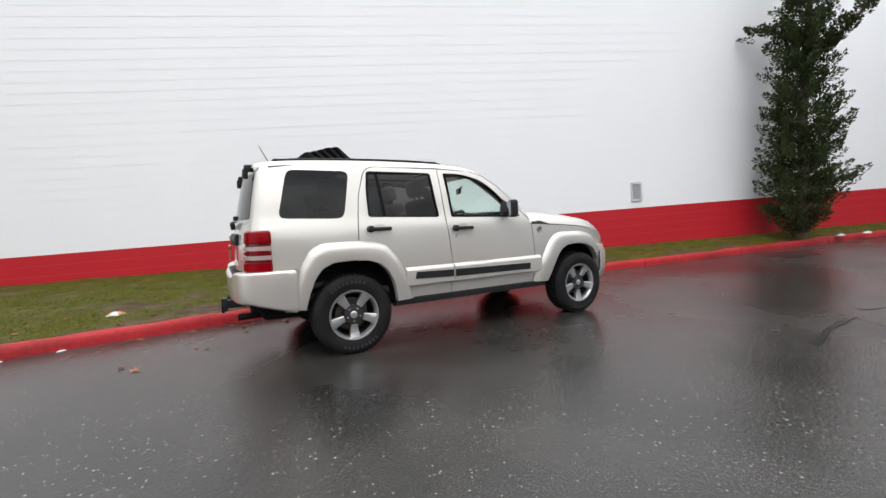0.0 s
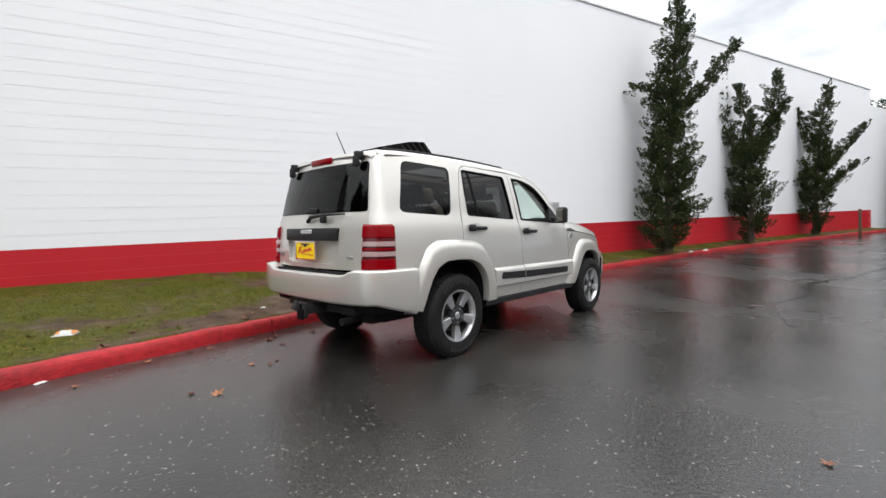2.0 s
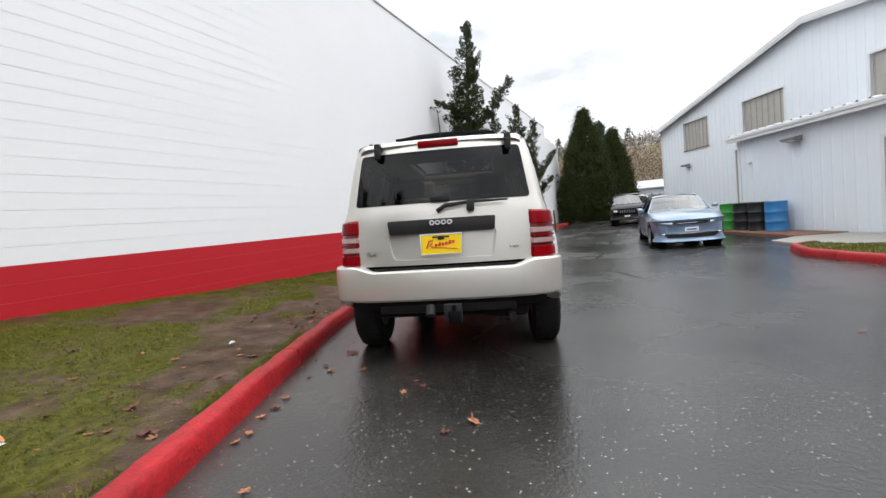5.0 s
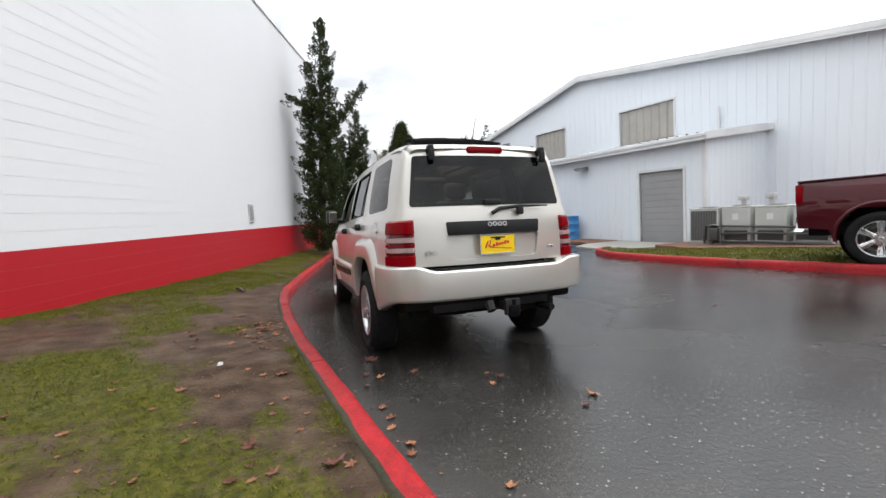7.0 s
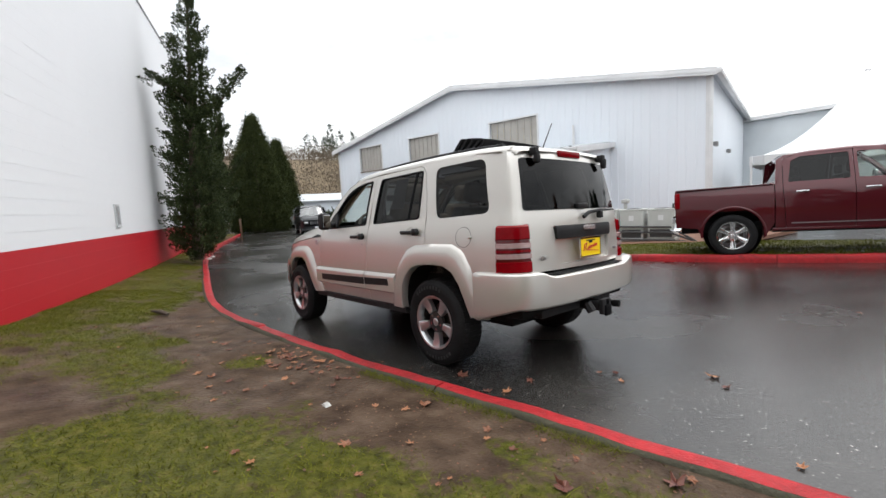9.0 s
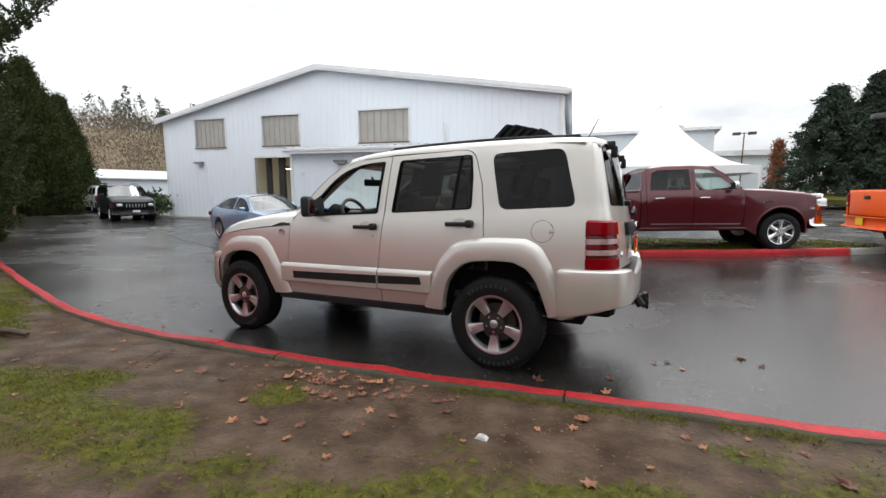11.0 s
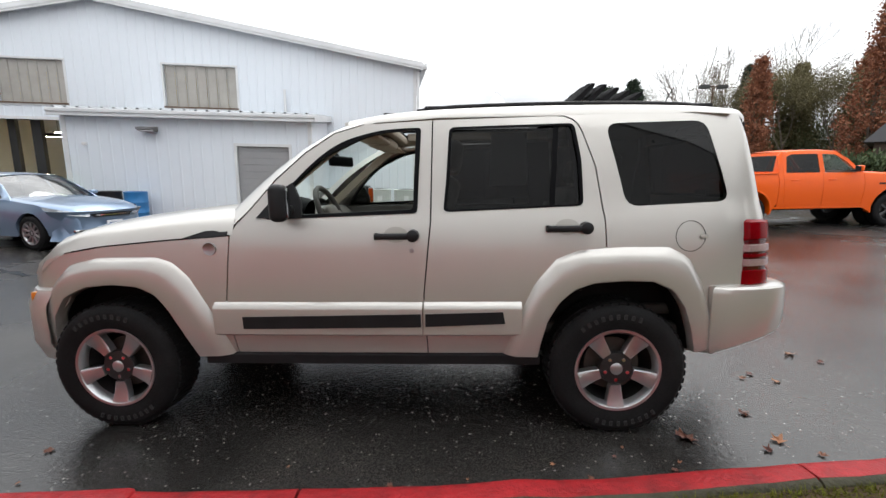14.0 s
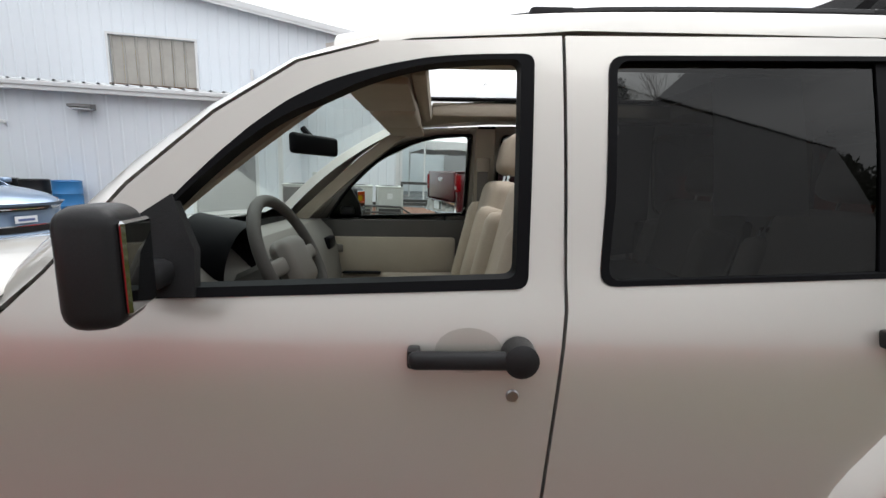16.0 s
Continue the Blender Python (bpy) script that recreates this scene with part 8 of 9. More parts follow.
    part("cowl", bm_box((2.60, -0.86, 1.30), (2.95, 0.86, 1.355), 0.02), B, t)
    # cabin
    part("cabin_floor", bm_box((0.72, -0.82, 0.60), (2.8, 0.82, 0.72)), M["underbody"], t, "", None)
    part("dashboard", bm_box((2.30, -0.84, 0.9), (2.70, 0.84, 1.33), 0.06), M["trim_dark"], t)
    for x in (1.05, 1.85):
        for y in (0.42, -0.42):
            st = part("seat_back", bm_join(bm_box((x - 0.08, y - 0.26, 0.9), (x + 0.06, y + 0.26, 1.46), 0.05, 2), bm_box((x - 0.06, y - 0.13, 1.48), (x + 0.03, y + 0.13, 1.66), 0.04, 2)), M["trim_dark"], t)
    # bumpers and grille
    C = M["chrome"] if chrome else P
    part("rear_bumper", bar_bumper([(-1.06, 0.93), (-1.24, 0.90), (-1.30, 0.6), (-1.31, 0.0)], [(0.06, 0.78), (0.0, 0.79), (-0.02, 0.74), (-0.02, 0.62), (0.02, 0.55), (0.10, 0.54)]), C, t, "", 40)
    part("rear_plate", bm_box((-1.335, -0.16, 0.60), (-1.325, 0.16, 0.76)), M["plate_yellow"] if not chrome else M["plate_white"], t, "", None)
    part("front_bumper", bar_bumper([(4.14, 0.915), (4.30, 0.885), (4.46, 0.80), (4.60, 0.58), (4.66, 0.0)], [(-0.10, 0.96), (-0.01, 0.94), (0.008, 0.86), (0.010, 0.68), (-0.012, 0.57), (-0.10, 0.53)]), C, t, "", 40)
    part("grille", bm_box((4.44, -0.66, 0.94), (4.56, 0.66, 1.22), 0.04), M["chrome"] if chrome else B, t)
    for x in (0.0, WB):
        for s in (1, -1):
            wheel("wheel", t, (x, s * 0.83, R), s, R, 0.262, 0.275, M[wheel_mat], M[dark_mat], 6 if style != "five" else 5, "", style)
    part("axle", bm_tube([(0, -0.8, R), (0, 0.8, R)], 0.06), M["underbody"], t)
    part("front_axle", bm_tube([(WB, -0.8, R), (WB, 0.8, R)], 0.06), M["underbody"], t)
    # the bed and its tail are short behind the axle
    for ob in t.children:
        if ob.type == "MESH" and min(c[0] for c in ob.bound_box) < -0.9:
            for v in ob.data.vertices:
                if v.co.x < -0.55:
                    v.co.x = -0.55 + (v.co.x + 0.55) * tail
    return t


def on_ground(x, y, yaw, wb, half=0.83, zf=None):
    """The pose of a vehicle whose rear axle's middle is at x, y, tilted with the ground under its wheels."""
    zf = zf or road_z
    d = Vector((math.cos(radians(yaw)), math.sin(radians(yaw))))
    n = Vector((-d.y, d.x))
    p = [Vector((x, y)) + d * a + n * b for a, b in ((0, half), (0, -half), (wb, half), (wb, -half))]
    z = [zf(q.x, q.y) for q in p]
    rear, front = (z[0] + z[1]) / 2, (z[2] + z[3]) / 2
    roll = math.atan2(((z[0] + z[2]) - (z[1] + z[3])) / 2, 2 * half)
    return Matrix.Translation((x, y, rear)) @ Matrix.Rotation(radians(yaw), 4, "Z") @ Matrix.Rotation(-math.atan2(front - rear, wb), 4, "Y") @ Matrix.Rotation(roll, 4, "X")


pickup(on_ground(0.19, -7.63, 198.0, 3.57, 0.83, lambda x, y: island_z(x, y) + 0.0), "dark red crew-cab pickup truck with chrome wheels on the grass", "maroon_paint", True, "chrome", "chrome_dull", "wide")
pickup(on_ground(-6.34, -8.95, 183.5, 3.57), "bright orange crew-cab pickup truck with black wheels", "orange_paint", False, "wheel_black", "wheel_black", "thin", tail=0.88)


def sedan(m, label, paint):
    """A four-door saloon; origin under the rear axle, nose along +x."""
    t = thing("sedan_car", label, "car", m)
    P, B = M[paint], M["black_plastic"]
    R, WB = 0.335, 2.74

    def yf(x, z):
        w = smooth_knots(x, [(-0.95, 0.74), (-0.6, 0.86), (0.4, 0.925), (2.0, 0.925), (3.1, 0.88), (3.5, 0.74), (3.68, 0.5)])
        return w * smooth_knots(z, [(0.25, 0.94), (0.5, 1.0), (0.75, 0.995), (0.92, 0.95), (1.0, 0.89), (1.35, 0.70), (1.46, 0.6)])

    side = [(0.40, 0.24), (2.30, 0.24)] + arch_line(WB, 0.345, 0.385, 190, -8) + [(3.40, 0.30), (3.60, 0.40), (3.58, 0.70), (3.35, 0.81), (2.9, 0.89), (2.2, 0.95), (1.9, 0.965), (0.2, 1.01), (-0.55, 1.0), (-0.93, 0.95), (-0.98, 0.60), (-0.90, 0.34)] + arch_line(0, 0.345, 0.385, 188, -10)
    body_side("body_side", t, side, [], yf, P, depth=0.06, step=0.1)
    f_w = rounded([(0.95, 0.985), (2.02, 0.965), (1.66, 1.20), (1.34, 1.335), (0.95, 1.385)], 0.03)
    r_w = rounded([(-0.30, 1.07), (0.0, 1.015), (0.90, 0.99), (0.90, 1.385), (0.42, 1.345), (0.02, 1.22)], 0.03)
    glassy = [(2.24, 0.948), (1.76, 1.25), (1.42, 1.39), (0.95, 1.445), (0.45, 1.415), (0.0, 1.29), (-0.55, 1.035), (0.2, 1.006)]
    body_side("window_frame", t, glassy, [f_w, r_w], yf, P, depth=0.03, step=0.1)
    for s in (1, -1):
        body_side("window_pane", t, f_w, [], yf, M["shade_glass"], depth=0, off=-0.01, sides=(s,))
        body_side("window_pane", t, r_w, [], yf, M["shade_glass"], depth=0, off=-0.01, sides=(s,))
        for x in (0.85, 1.92):
            body_side("door_joint", t, [(x, 0.32), (x + 0.008, 0.32), (x + 0.008, 0.97), (x, 0.97)], [], yf, M["jeep_gap"], depth=0, off=0.002, sides=(s,))
        for x in (0.10, 1.02):
            part("door_handle", bm_box((x, s * yf(x, 0.86) - 0.012, 0.85), (x + 0.17, s * yf(x, 0.86) + 0.022, 0.878), 0.01), M["chrome"], t)
        hb = bm_box((1.80, 0.92, 1.0), (1.93, 1.08, 1.10), 0.035, 3)
        if s < 0:
            flip_y(hb)
        part("wing_mirror", hb, P, t)
        part("headlamp", bm_loft([[(3.06, s * 0.865, 0.85), (3.36, s * 0.80, 0.815), (3.55, s * 0.65, 0.775), (3.67, s * 0.43, 0.735)], [(3.14, s * 0.880, 0.79), (3.40, s * 0.825, 0.735), (3.58, s * 0.68, 0.695), (3.705, s * 0.45, 0.665)]]), M["headlamp_glass"], t, "clear headlamp")
        part("fog_trim", bm_box((3.55, s * 0.60 - 0.09, 0.36), (3.63, s * 0.60 + 0.09, 0.42), 0.015), M["chrome"], t)
        part("tail_lamp", bm_box((-0.98, s * 0.66 - 0.14, 0.74), (-0.86, s * 0.70 + 0.08, 0.88), 0.03), M["lamp_red"], t)
        for cx in (0, WB):
            part("arch_housing", bm_lathe([(0.38, 0.0), (0.38, 0.24), (0.0, 0.24)], 24), M["underbody"], t).matrix_local = Matrix.Translation((cx, s * 0.62 - 0.12, 0.345))
    part("bonnet", bm_loft(cross_rows([1.95 + 1.71 * i / 16 for i in range(17)], lambda x: curve_knots(x, [(1.95, 1.045), (2.6, 1.005), (3.1, 0.95), (3.4, 0.895), (3.56, 0.835), (3.66, 0.755)]), lambda x: smooth_knots(x, [(1.95, 0.965), (2.2, 0.95), (2.9, 0.89), (3.35, 0.81), (3.66, 0.70)]), yf, 12, 0.03, 0.30)), P, t, "", 60)
    part("roof", bm_loft(cross_rows([-0.02 + 1.54 * i / 14 for i in range(15)], lambda x: curve_knots(x, [(-0.02, 1.36), (0.4, 1.458), (0.9, 1.492), (1.3, 1.478), (1.52, 1.445)]), lambda x: smooth_knots(x, [(-0.02, 1.275), (0.45, 1.41), (0.95, 1.44), (1.42, 1.385), (1.52, 1.345)]), yf, 12, 0.025, 0.16)), P, t, "", 60)
    part("windscreen", bm_loft([[((2.30 - 0.79 * f) - 0.2 * u * u * (1 - 0.5 * f), u * (0.78 - 0.19 * f), 0.995 + 0.447 * f + 0.035 * math.sin(3.14 * f)) for u in [-1 + k / 6 for k in range(13)]] for f in (0, 0.25, 0.5, 0.75, 1)]), M["screen_glass"], t, "", 60)
    part("rear_screen", bm_loft([[((-0.62 + 0.62 * f) + 0.1 * u * u, u * (0.72 - 0.12 * f), 1.055 + 0.305 * f) for u in [-1 + k / 6 for k in range(13)]] for f in (0, 0.5, 1)]), M["tint_glass"], t, "", 60)
    part("boot_lid", bm_loft(cross_rows([-0.95 + 0.45 * i / 6 for i in range(7)], lambda x: smooth_knots(x, [(-0.95, 1.02), (-0.8, 1.06), (-0.5, 1.075)]), lambda x: smooth_knots(x, [(-0.95, 0.95), (-0.5, 1.0)]), yf, 10, 0.02, 0.16)), P, t, "", 60)
    nose = bar_bumper([(3.20, 0.845), (3.42, 0.80), (3.58, 0.66), (3.68, 0.40), (3.71, 0.0)], [(-0.06, 0.775), (0.0, 0.70), (0.03, 0.58), (0.02, 0.32), (-0.05, 0.20)])
    part("front_bumper", nose, P, t, "", 45)
    part("grille", bm_panel(rounded([(-0.36, 0.650), (0.36, 0.650), (0.45, 0.725), (-0.45, 0.725)], 0.02), [], lambda u, v: (3.735 - 0.25 * u * u, u, v), 0.02, (-1, 0, 0), 0.1), B, t)
    part("grille_wing", bm_panel([(-0.30, 0.676), (0.30, 0.676), (0.36, 0.696), (-0.36, 0.696)], [], lambda u, v: (3.742 - 0.25 * u * u, u, v), 0.01, (-1, 0, 0), 0.1), M["chrome"], t)
    part("lower_intake", bm_panel(rounded([(-0.56, 0.30), (0.56, 0.30), (0.64, 0.40), (-0.64, 0.40)], 0.03), [], lambda u, v: (3.742 - 0.27 * u * u, u, v), 0.02, (-1, 0, 0), 0.1), B, t)
    part("intake_trim", bm_panel([(-0.62, 0.402), (0.62, 0.402), (0.62, 0.42), (-0.62, 0.42)], [], lambda u, v: (3.748 - 0.27 * u * u, u, v), 0.01, (-1, 0, 0), 0.1), M["chrome"], t, "thin chrome strip")
    part("number_plate", bm_box((3.735, -0.16, 0.46), (3.75, 0.16, 0.57)), M["plate_white"], t, "white number plate with dark bars", None)
    part("plate_bar", bm_box((3.751, -0.12, 0.49), (3.755, 0.12, 0.53)), M["plate_bar"], t, "", None)
    rb = bar_bumper([(-0.72, 0.80), (-0.86, 0.74), (-0.95, 0.56), (-0.98, 0.0)], [(0.03, 0.90), (0.0, 0.80), (-0.01, 0.55), (0.0, 0.35), (0.05, 0.28)])
    part("rear_bumper", rb, P, t, "", 45)
    part("chassis", bm_box((-0.8, -0.7, 0.20), (3.4, 0.7, 0.40), 0.03), M["underbody"], t)
    part("cabin", bm_join(bm_box((1.45, -0.72, 0.6), (1.75, 0.72, 0.98), 0.05), *[bm_box((x - 0.06, y - 0.22, 0.5), (x + 0.06, y + 0.22, 1.26), 0.05) for x in (0.15, 0.95) for y in (-0.36, 0.36)]), M["trim_dark"], t)
    for x in (0.0, WB):
        for s in (1, -1):
            wheel("wheel", t, (x, s * 0.79, R), s, R, 0.225, 0.225, M["chrome_dull"], M["wheel_grey"], 10, "", "thin")
    return t


BLUE_YAW = 167.5
sedan(on_ground(8.99 + 2.74 * 0.9763, -5.78 - 2.74 * 0.2164, BLUE_YAW, 2.74, 0.79), "light blue four-door saloon car parked on the wet road", "blue_paint")


def small_suv(m, label, paint, spare=False):
    """A boxy five-door sport utility car; origin under the rear axle, nose along +x."""
    t = thing("sport_utility_car", label, "car", m)
    P, B = M[paint], M["black_plastic"]
    R, WB = 0.37, 2.75

    def yf(x, z):
        return curve_knots(x, [(-0.95, 0.82), (-0.5, 0.92), (2.8, 0.92), (3.3, 0.86), (3.55, 0.74)]) * smooth_knots(z, [(0.3, 0.96), (0.75, 1.0), (1.05, 0.97), (1.15, 0.93), (1.66, 0.78)])

    side = [(0.44, 0.34), (2.30, 0.34)] + arch_line(WB, 0.38, 0.43, 190, -8) + [(3.45, 0.42), (3.54, 0.62), (3.50, 0.92), (2.9, 1.06), (2.1, 1.12), (-0.86, 1.14), (-0.94, 0.75), (-0.86, 0.45)] + arch_line(0, 0.38, 0.43, 188, -10)
    body_side("body_side", t, side, [], yf, P, depth=0.05)
    panes = [rounded(o, 0.035) for o in ([(1.10, 1.17), (1.98, 1.15), (1.52, 1.56), (1.10, 1.60)], [(0.22, 1.18), (1.02, 1.17), (1.02, 1.60), (0.22, 1.62)], [(-0.70, 1.20), (0.14, 1.18), (0.14, 1.62), (-0.60, 1.61)])]
    body_side("window_frame", t, [(-0.86, 1.14), (2.14, 1.12), (1.60, 1.64), (-0.66, 1.68)], panes, yf, P, depth=0.03)
    for o in panes:
        body_side("window_pane", t, o, [], yf, M["tint_glass"], depth=0, off=-0.012)
    part("bonnet", bm_loft(cross_rows([2.05 + 1.49 * i / 10 for i in range(11)], lambda x: curve_knots(x, [(2.05, 1.20), (2.9, 1.14), (3.3, 1.06), (3.54, 0.92)]), lambda x: smooth_knots(x, [(2.05, 1.12), (2.9, 1.055), (3.54, 0.88)]), yf, 8, 0.02, 0.2)), P, t, "", 60)
    part("roof", bm_loft(cross_rows([-0.70 + 2.26 * i / 8 for i in range(9)], lambda x: curve_knots(x, [(-0.70, 1.73), (0.3, 1.79), (1.0, 1.78), (1.56, 1.70)]), lambda x: smooth_knots(x, [(-0.70, 1.66), (0.5, 1.70), (1.56, 1.63)]), yf, 8, 0.02, 0.14)), P, t, "", 60)
    part("windscreen", bm_loft([[(2.18 - 0.60 * f - 0.12 * u * u, u * (0.82 - 0.12 * f), 1.16 + 0.53 * f) for u in (-1, -0.5, 0, 0.5, 1)] for f in (0, 0.5, 1)]), M["screen_glass"], t, "", 60)
    gate = part("tailgate", bm_loft([[(-0.95 + 0.02 * f + 0.07 * u * u, u * (0.84 - 0.02 * f), 0.50 + 0.66 * f) for u in (-1, -0.5, 0, 0.5, 1)] for f in (0, 0.5, 1)] + [[(-0.93 + 0.20 * f + 0.07 * u * u, u * (0.82 - 0.10 * f), 1.16 + 0.54 * f) for u in (-1, -0.5, 0, 0.5, 1)] for f in (0.1, 1)]), P, t, "", 40)
    part("rear_window", bm_loft([[(-0.955 + 0.20 * f + 0.06 * u * u, u * (0.74 - 0.10 * f), 1.16 + 0.54 * f) for u in (-1, -0.5, 0, 0.5, 1)] for f in (0.12, 0.5, 0.86)]), M["tint_glass"], gate, "dark rear window", 60)
    part("rear_plate", bm_box((-0.975, -0.16, 0.76), (-0.962, 0.16, 0.88)), M["plate_white"], gate, "", None)
    part("front_face", bar_bumper([(3.25, 0.84), (3.50, 0.72), (3.58, 0.4), (3.60, 0.0)], [(-0.05, 0.93), (0.0, 0.86), (0.0, 0.62)]), P, t, "", 45)
    part("front_bumper", bar_bumper([(3.25, 0.88), (3.54, 0.76), (3.64, 0.4), (3.66, 0.0)], [(-0.04, 0.64), (0.02, 0.60), (0.02, 0.44), (-0.06, 0.36)]), B if spare else P, t, "", 45)
    part("rear_bumper", bar_bumper([(-0.72, 0.89), (-0.92, 0.84), (-1.0, 0.5), (-1.01, 0.0)], [(0.04, 0.66), (-0.01, 0.65), (-0.01, 0.48), (0.05, 0.42)]), B if spare else P, t, "", 45)
    g = part("grille", bm_box((3.585, -0.42, 0.68), (3.615, 0.42, 0.86), 0.01), B, t)
    for k in range(7):
        part("grille_bar", bm_box((3.612, -0.36 + 0.12 * k - 0.02, 0.69), (3.625, -0.36 + 0.12 * k + 0.02, 0.85), 0.004, 1), M["chrome_dull"] if not spare else P, g, "", None)
    part("number_plate", bm_box((3.682, -0.15, 0.46), (3.692, 0.15, 0.56)), M["plate_white"], t, "", None)
    for s in (1, -1):
        part("headlamp", bm_box((3.40, s * 0.61 - 0.12, 0.72), (3.60, s * 0.61 + 0.12, 0.87), 0.05, 3), M["lamp_clear"], t)
        part("tail_lamp", bm_box((-0.93, s * 0.80 - 0.07, 0.80), (-0.84, s * 0.80 + 0.075, 1.10), 0.03), M["lamp_red"], t, "red tail lamp")
        part("wing_mirror", bm_box((1.92, s * 1.02 - 0.10, 1.15), (2.04, s * 1.02 + 0.10, 1.31), 0.03), B, t)
        part("roof_rail", bm_tube([(-0.5, s * 0.62, 1.76), (-0.4, s * 0.62, 1.81), (1.1, s * 0.62, 1.81), (1.2, s * 0.62, 1.76)], 0.018), B, t)
        for x in (0.30, 1.18):
            part("door_handle", bm_box((x, s * 0.925 - 0.015, 1.03), (x + 0.18, s * 0.925 + 0.015, 1.06), 0.01), B, t)
        for x in (0.18, 1.06, 2.10):
            body_side("door_joint", t, [(x, 0.42), (x + 0.010, 0.42), (x + 0.010, 1.12), (x, 1.12)], [], yf, M["jeep_gap"], depth=0, off=0.002, sides=(s,))
        for cx in (0, WB):
            part("arch_housing", bm_lathe([(0.42, 0.0), (0.42, 0.24), (0.0, 0.24)], 20), M["underbody"], t).matrix_local = Matrix.Translation((cx, s * 0.66 - 0.12, 0.38))
    part("chassis", bm_box((-0.8, -0.7, 0.28), (3.4, 0.7, 0.50)), M["underbody"], t, "", None)
    part("dashboard", bm_box((1.6, -0.7, 0.7), (1.9, 0.7, 1.14), 0.04), M["trim_dark"], t)
    for y in (0.38, -0.38):
        part("seat_back", bm_box((0.95, y - 0.24, 0.7), (1.08, y + 0.24, 1.5), 0.05, 2), M["trim_dark"], t)
    if spare:
        sp = new("spare_wheel")
        sp.parent = t
        sp.matrix_local = Matrix.Translation((-1.06, 0.05, 0.98)) @ Matrix.Rotation(radians(90), 4, "Z")
        part("tyre", bm_lathe([(0.20, -0.09), (0.34, -0.11), (0.37, -0.07), (0.37, 0.07), (0.34, 0.11), (0.20, 0.09)], 28), M["tyre"], sp)
        part("rim", bm_lathe([(0.0, 0.05), (0.08, 0.06), (0.12, 0.03), (0.20, 0.09)], 20), M["wheel_silver"], sp)
    for x in (0.0, WB):
        for s in (1, -1):
            wheel("wheel", t, (x, s * 0.80, R), s, R, 0.225, 0.23, M["wheel_silver"], M["wheel_grey"], 5, "", "five")


small_suv(on_ground(24.6, -9.0, 163.0, 2.75, 0.80), "black sport utility car standing at the road's end", "black_paint")
small_suv(on_ground(32.2, -12.1, -14.0, 2.75, 0.80), "white sport utility car with a spare wheel on its back", "white_car", True)

# ---- things further off: tent, annexes, far buildings, lamp posts ----
an = thing("annex", "grey flat-roofed annex behind the workshop", "building", pose(0, 0, 0))
part("annex_wall", bm_box((-4.0, -34.0, -0.3), (6.5, -28.0, 5.2)), M["siding_back"], an, "", None)
part("annex_roof", bm_box((-4.3, -34.2, 5.2), (6.7, -27.7, 5.42), 0.02), M["siding_trim"], an, "", None)
part("annex_door", bm_box((-1.2, -28.0, -0.2), (0.8, -27.94, 2.4)), M["door_grey"], an, "", None)
fb = thing("far_hall", "pale far hall with a raised corner tower", "building", pose(0, 0, 0))
part("hall_wall", bm_box((-14.0, -66.0, -0.5), (3.0, -57.0, 5.6)), M["siding_back"], fb, "", None)
part("hall_roof", bm_box((-14.5, -66.0, 5.6), (3.3, -56.5, 6.2)), M["siding_trim"], fb, "", None)
part("tower", bm_loft([[(-4.2, -57.0, z), (-1.2, -57.0, z), (-1.2, -60.0, z), (-4.2, -60.0, z)] for z in (6.2, 8.6)] + [[(-3.4, -57.0, 9.4), (-1.2, -57.0, 9.8), (-1.2, -60.0, 9.8), (-3.4, -60.0, 9.4)]], True, True), M["siding_back"], fb, "", None)


def build_tent():
    t = thing("marquee_tent", "white peaked marquee tent with scalloped valance", "tent", pose(-0.9, -19.6, 0, 0, 0, 9))
    h, e, k = 3.3, 2.45, 5.35
    rows = []
    n = 40
    for j in range(9):
        f = j / 8
        row = []
        for i in range(n):
            a = 2 * math.pi * (i + 0.5) / n
            c, s = math.cos(a), math.sin(a)
            q = h / max(abs(c), abs(s))
            r = q * (1 - f) ** 1.0 + 0.08 * f
            z = e + (k - e) * (f ** 1.75) - 0.10 * (1 - f) * f * 2
            row.append((c * r, s * r, z))
        rows.append(row)
    part("canopy", bm_loft(rows, True), M["tent_white"], t, "taut white canopy", 40)
    rows = [[(x * 1.0, y * 1.0, z) for x, y, z in rows[0]], [(x, y, e - 0.30 - 0.04 * (i % 2)) for i, (x, y, z) in enumerate(rows[0])]]
    part("valance", bm_loft(rows, True), M["tent_white"], t, "", None)
    for x in (-h, h):
        for y in (-h, h):
            part("tent_post", bm_tube([(x * 0.97, y * 0.97, -0.3), (x * 0.97, y * 0.97, e)], 0.04, 8), M["post_white"], t)
    part("crown_cap", bm_lathe([(0.0, k + 0.1), (0.09, k + 0.05), (0.10, k - 0.15)], 12, "z"), M["tent_white"], t)


build_tent()
fw = thing("far_workshop", "low white far building with a gabled end", "building", pose(39.5, -15.5, 0, 0, 0, -12))
part("wall", bm_loft([[(0, y, -0.5), (0, y, 2.3), (2.5, y, 3.0), (8, y, 2.0), (8, y, -0.5)] for y in (-7.0, 2.4)], True, True), M["siding"], fw, "", None)
part("roof", bm_loft([[(-0.3, y, 2.32), (2.5, y, 3.12), (8.2, y, 2.1), (8.2, y, 2.2), (2.5, y, 3.22), (-0.3, y, 2.42)] for y in (-7.3, 2.7)], True, True), M["roof_metal"], fw, "", None)
part("door", bm_box((-0.04, -1.5, -0.4), (0.0, 1.2, 1.7)), M["door_grey"], fw, "", None)
rs = thing("far_shed", "low far shed with a rusty red roof", "shed", pose(44.0, -22.0, 0, 0, 0, -25))
part("wall", bm_box((0, -8, -0.3), (4, 8, 1.7)), M["far_wall"], rs, "", None)
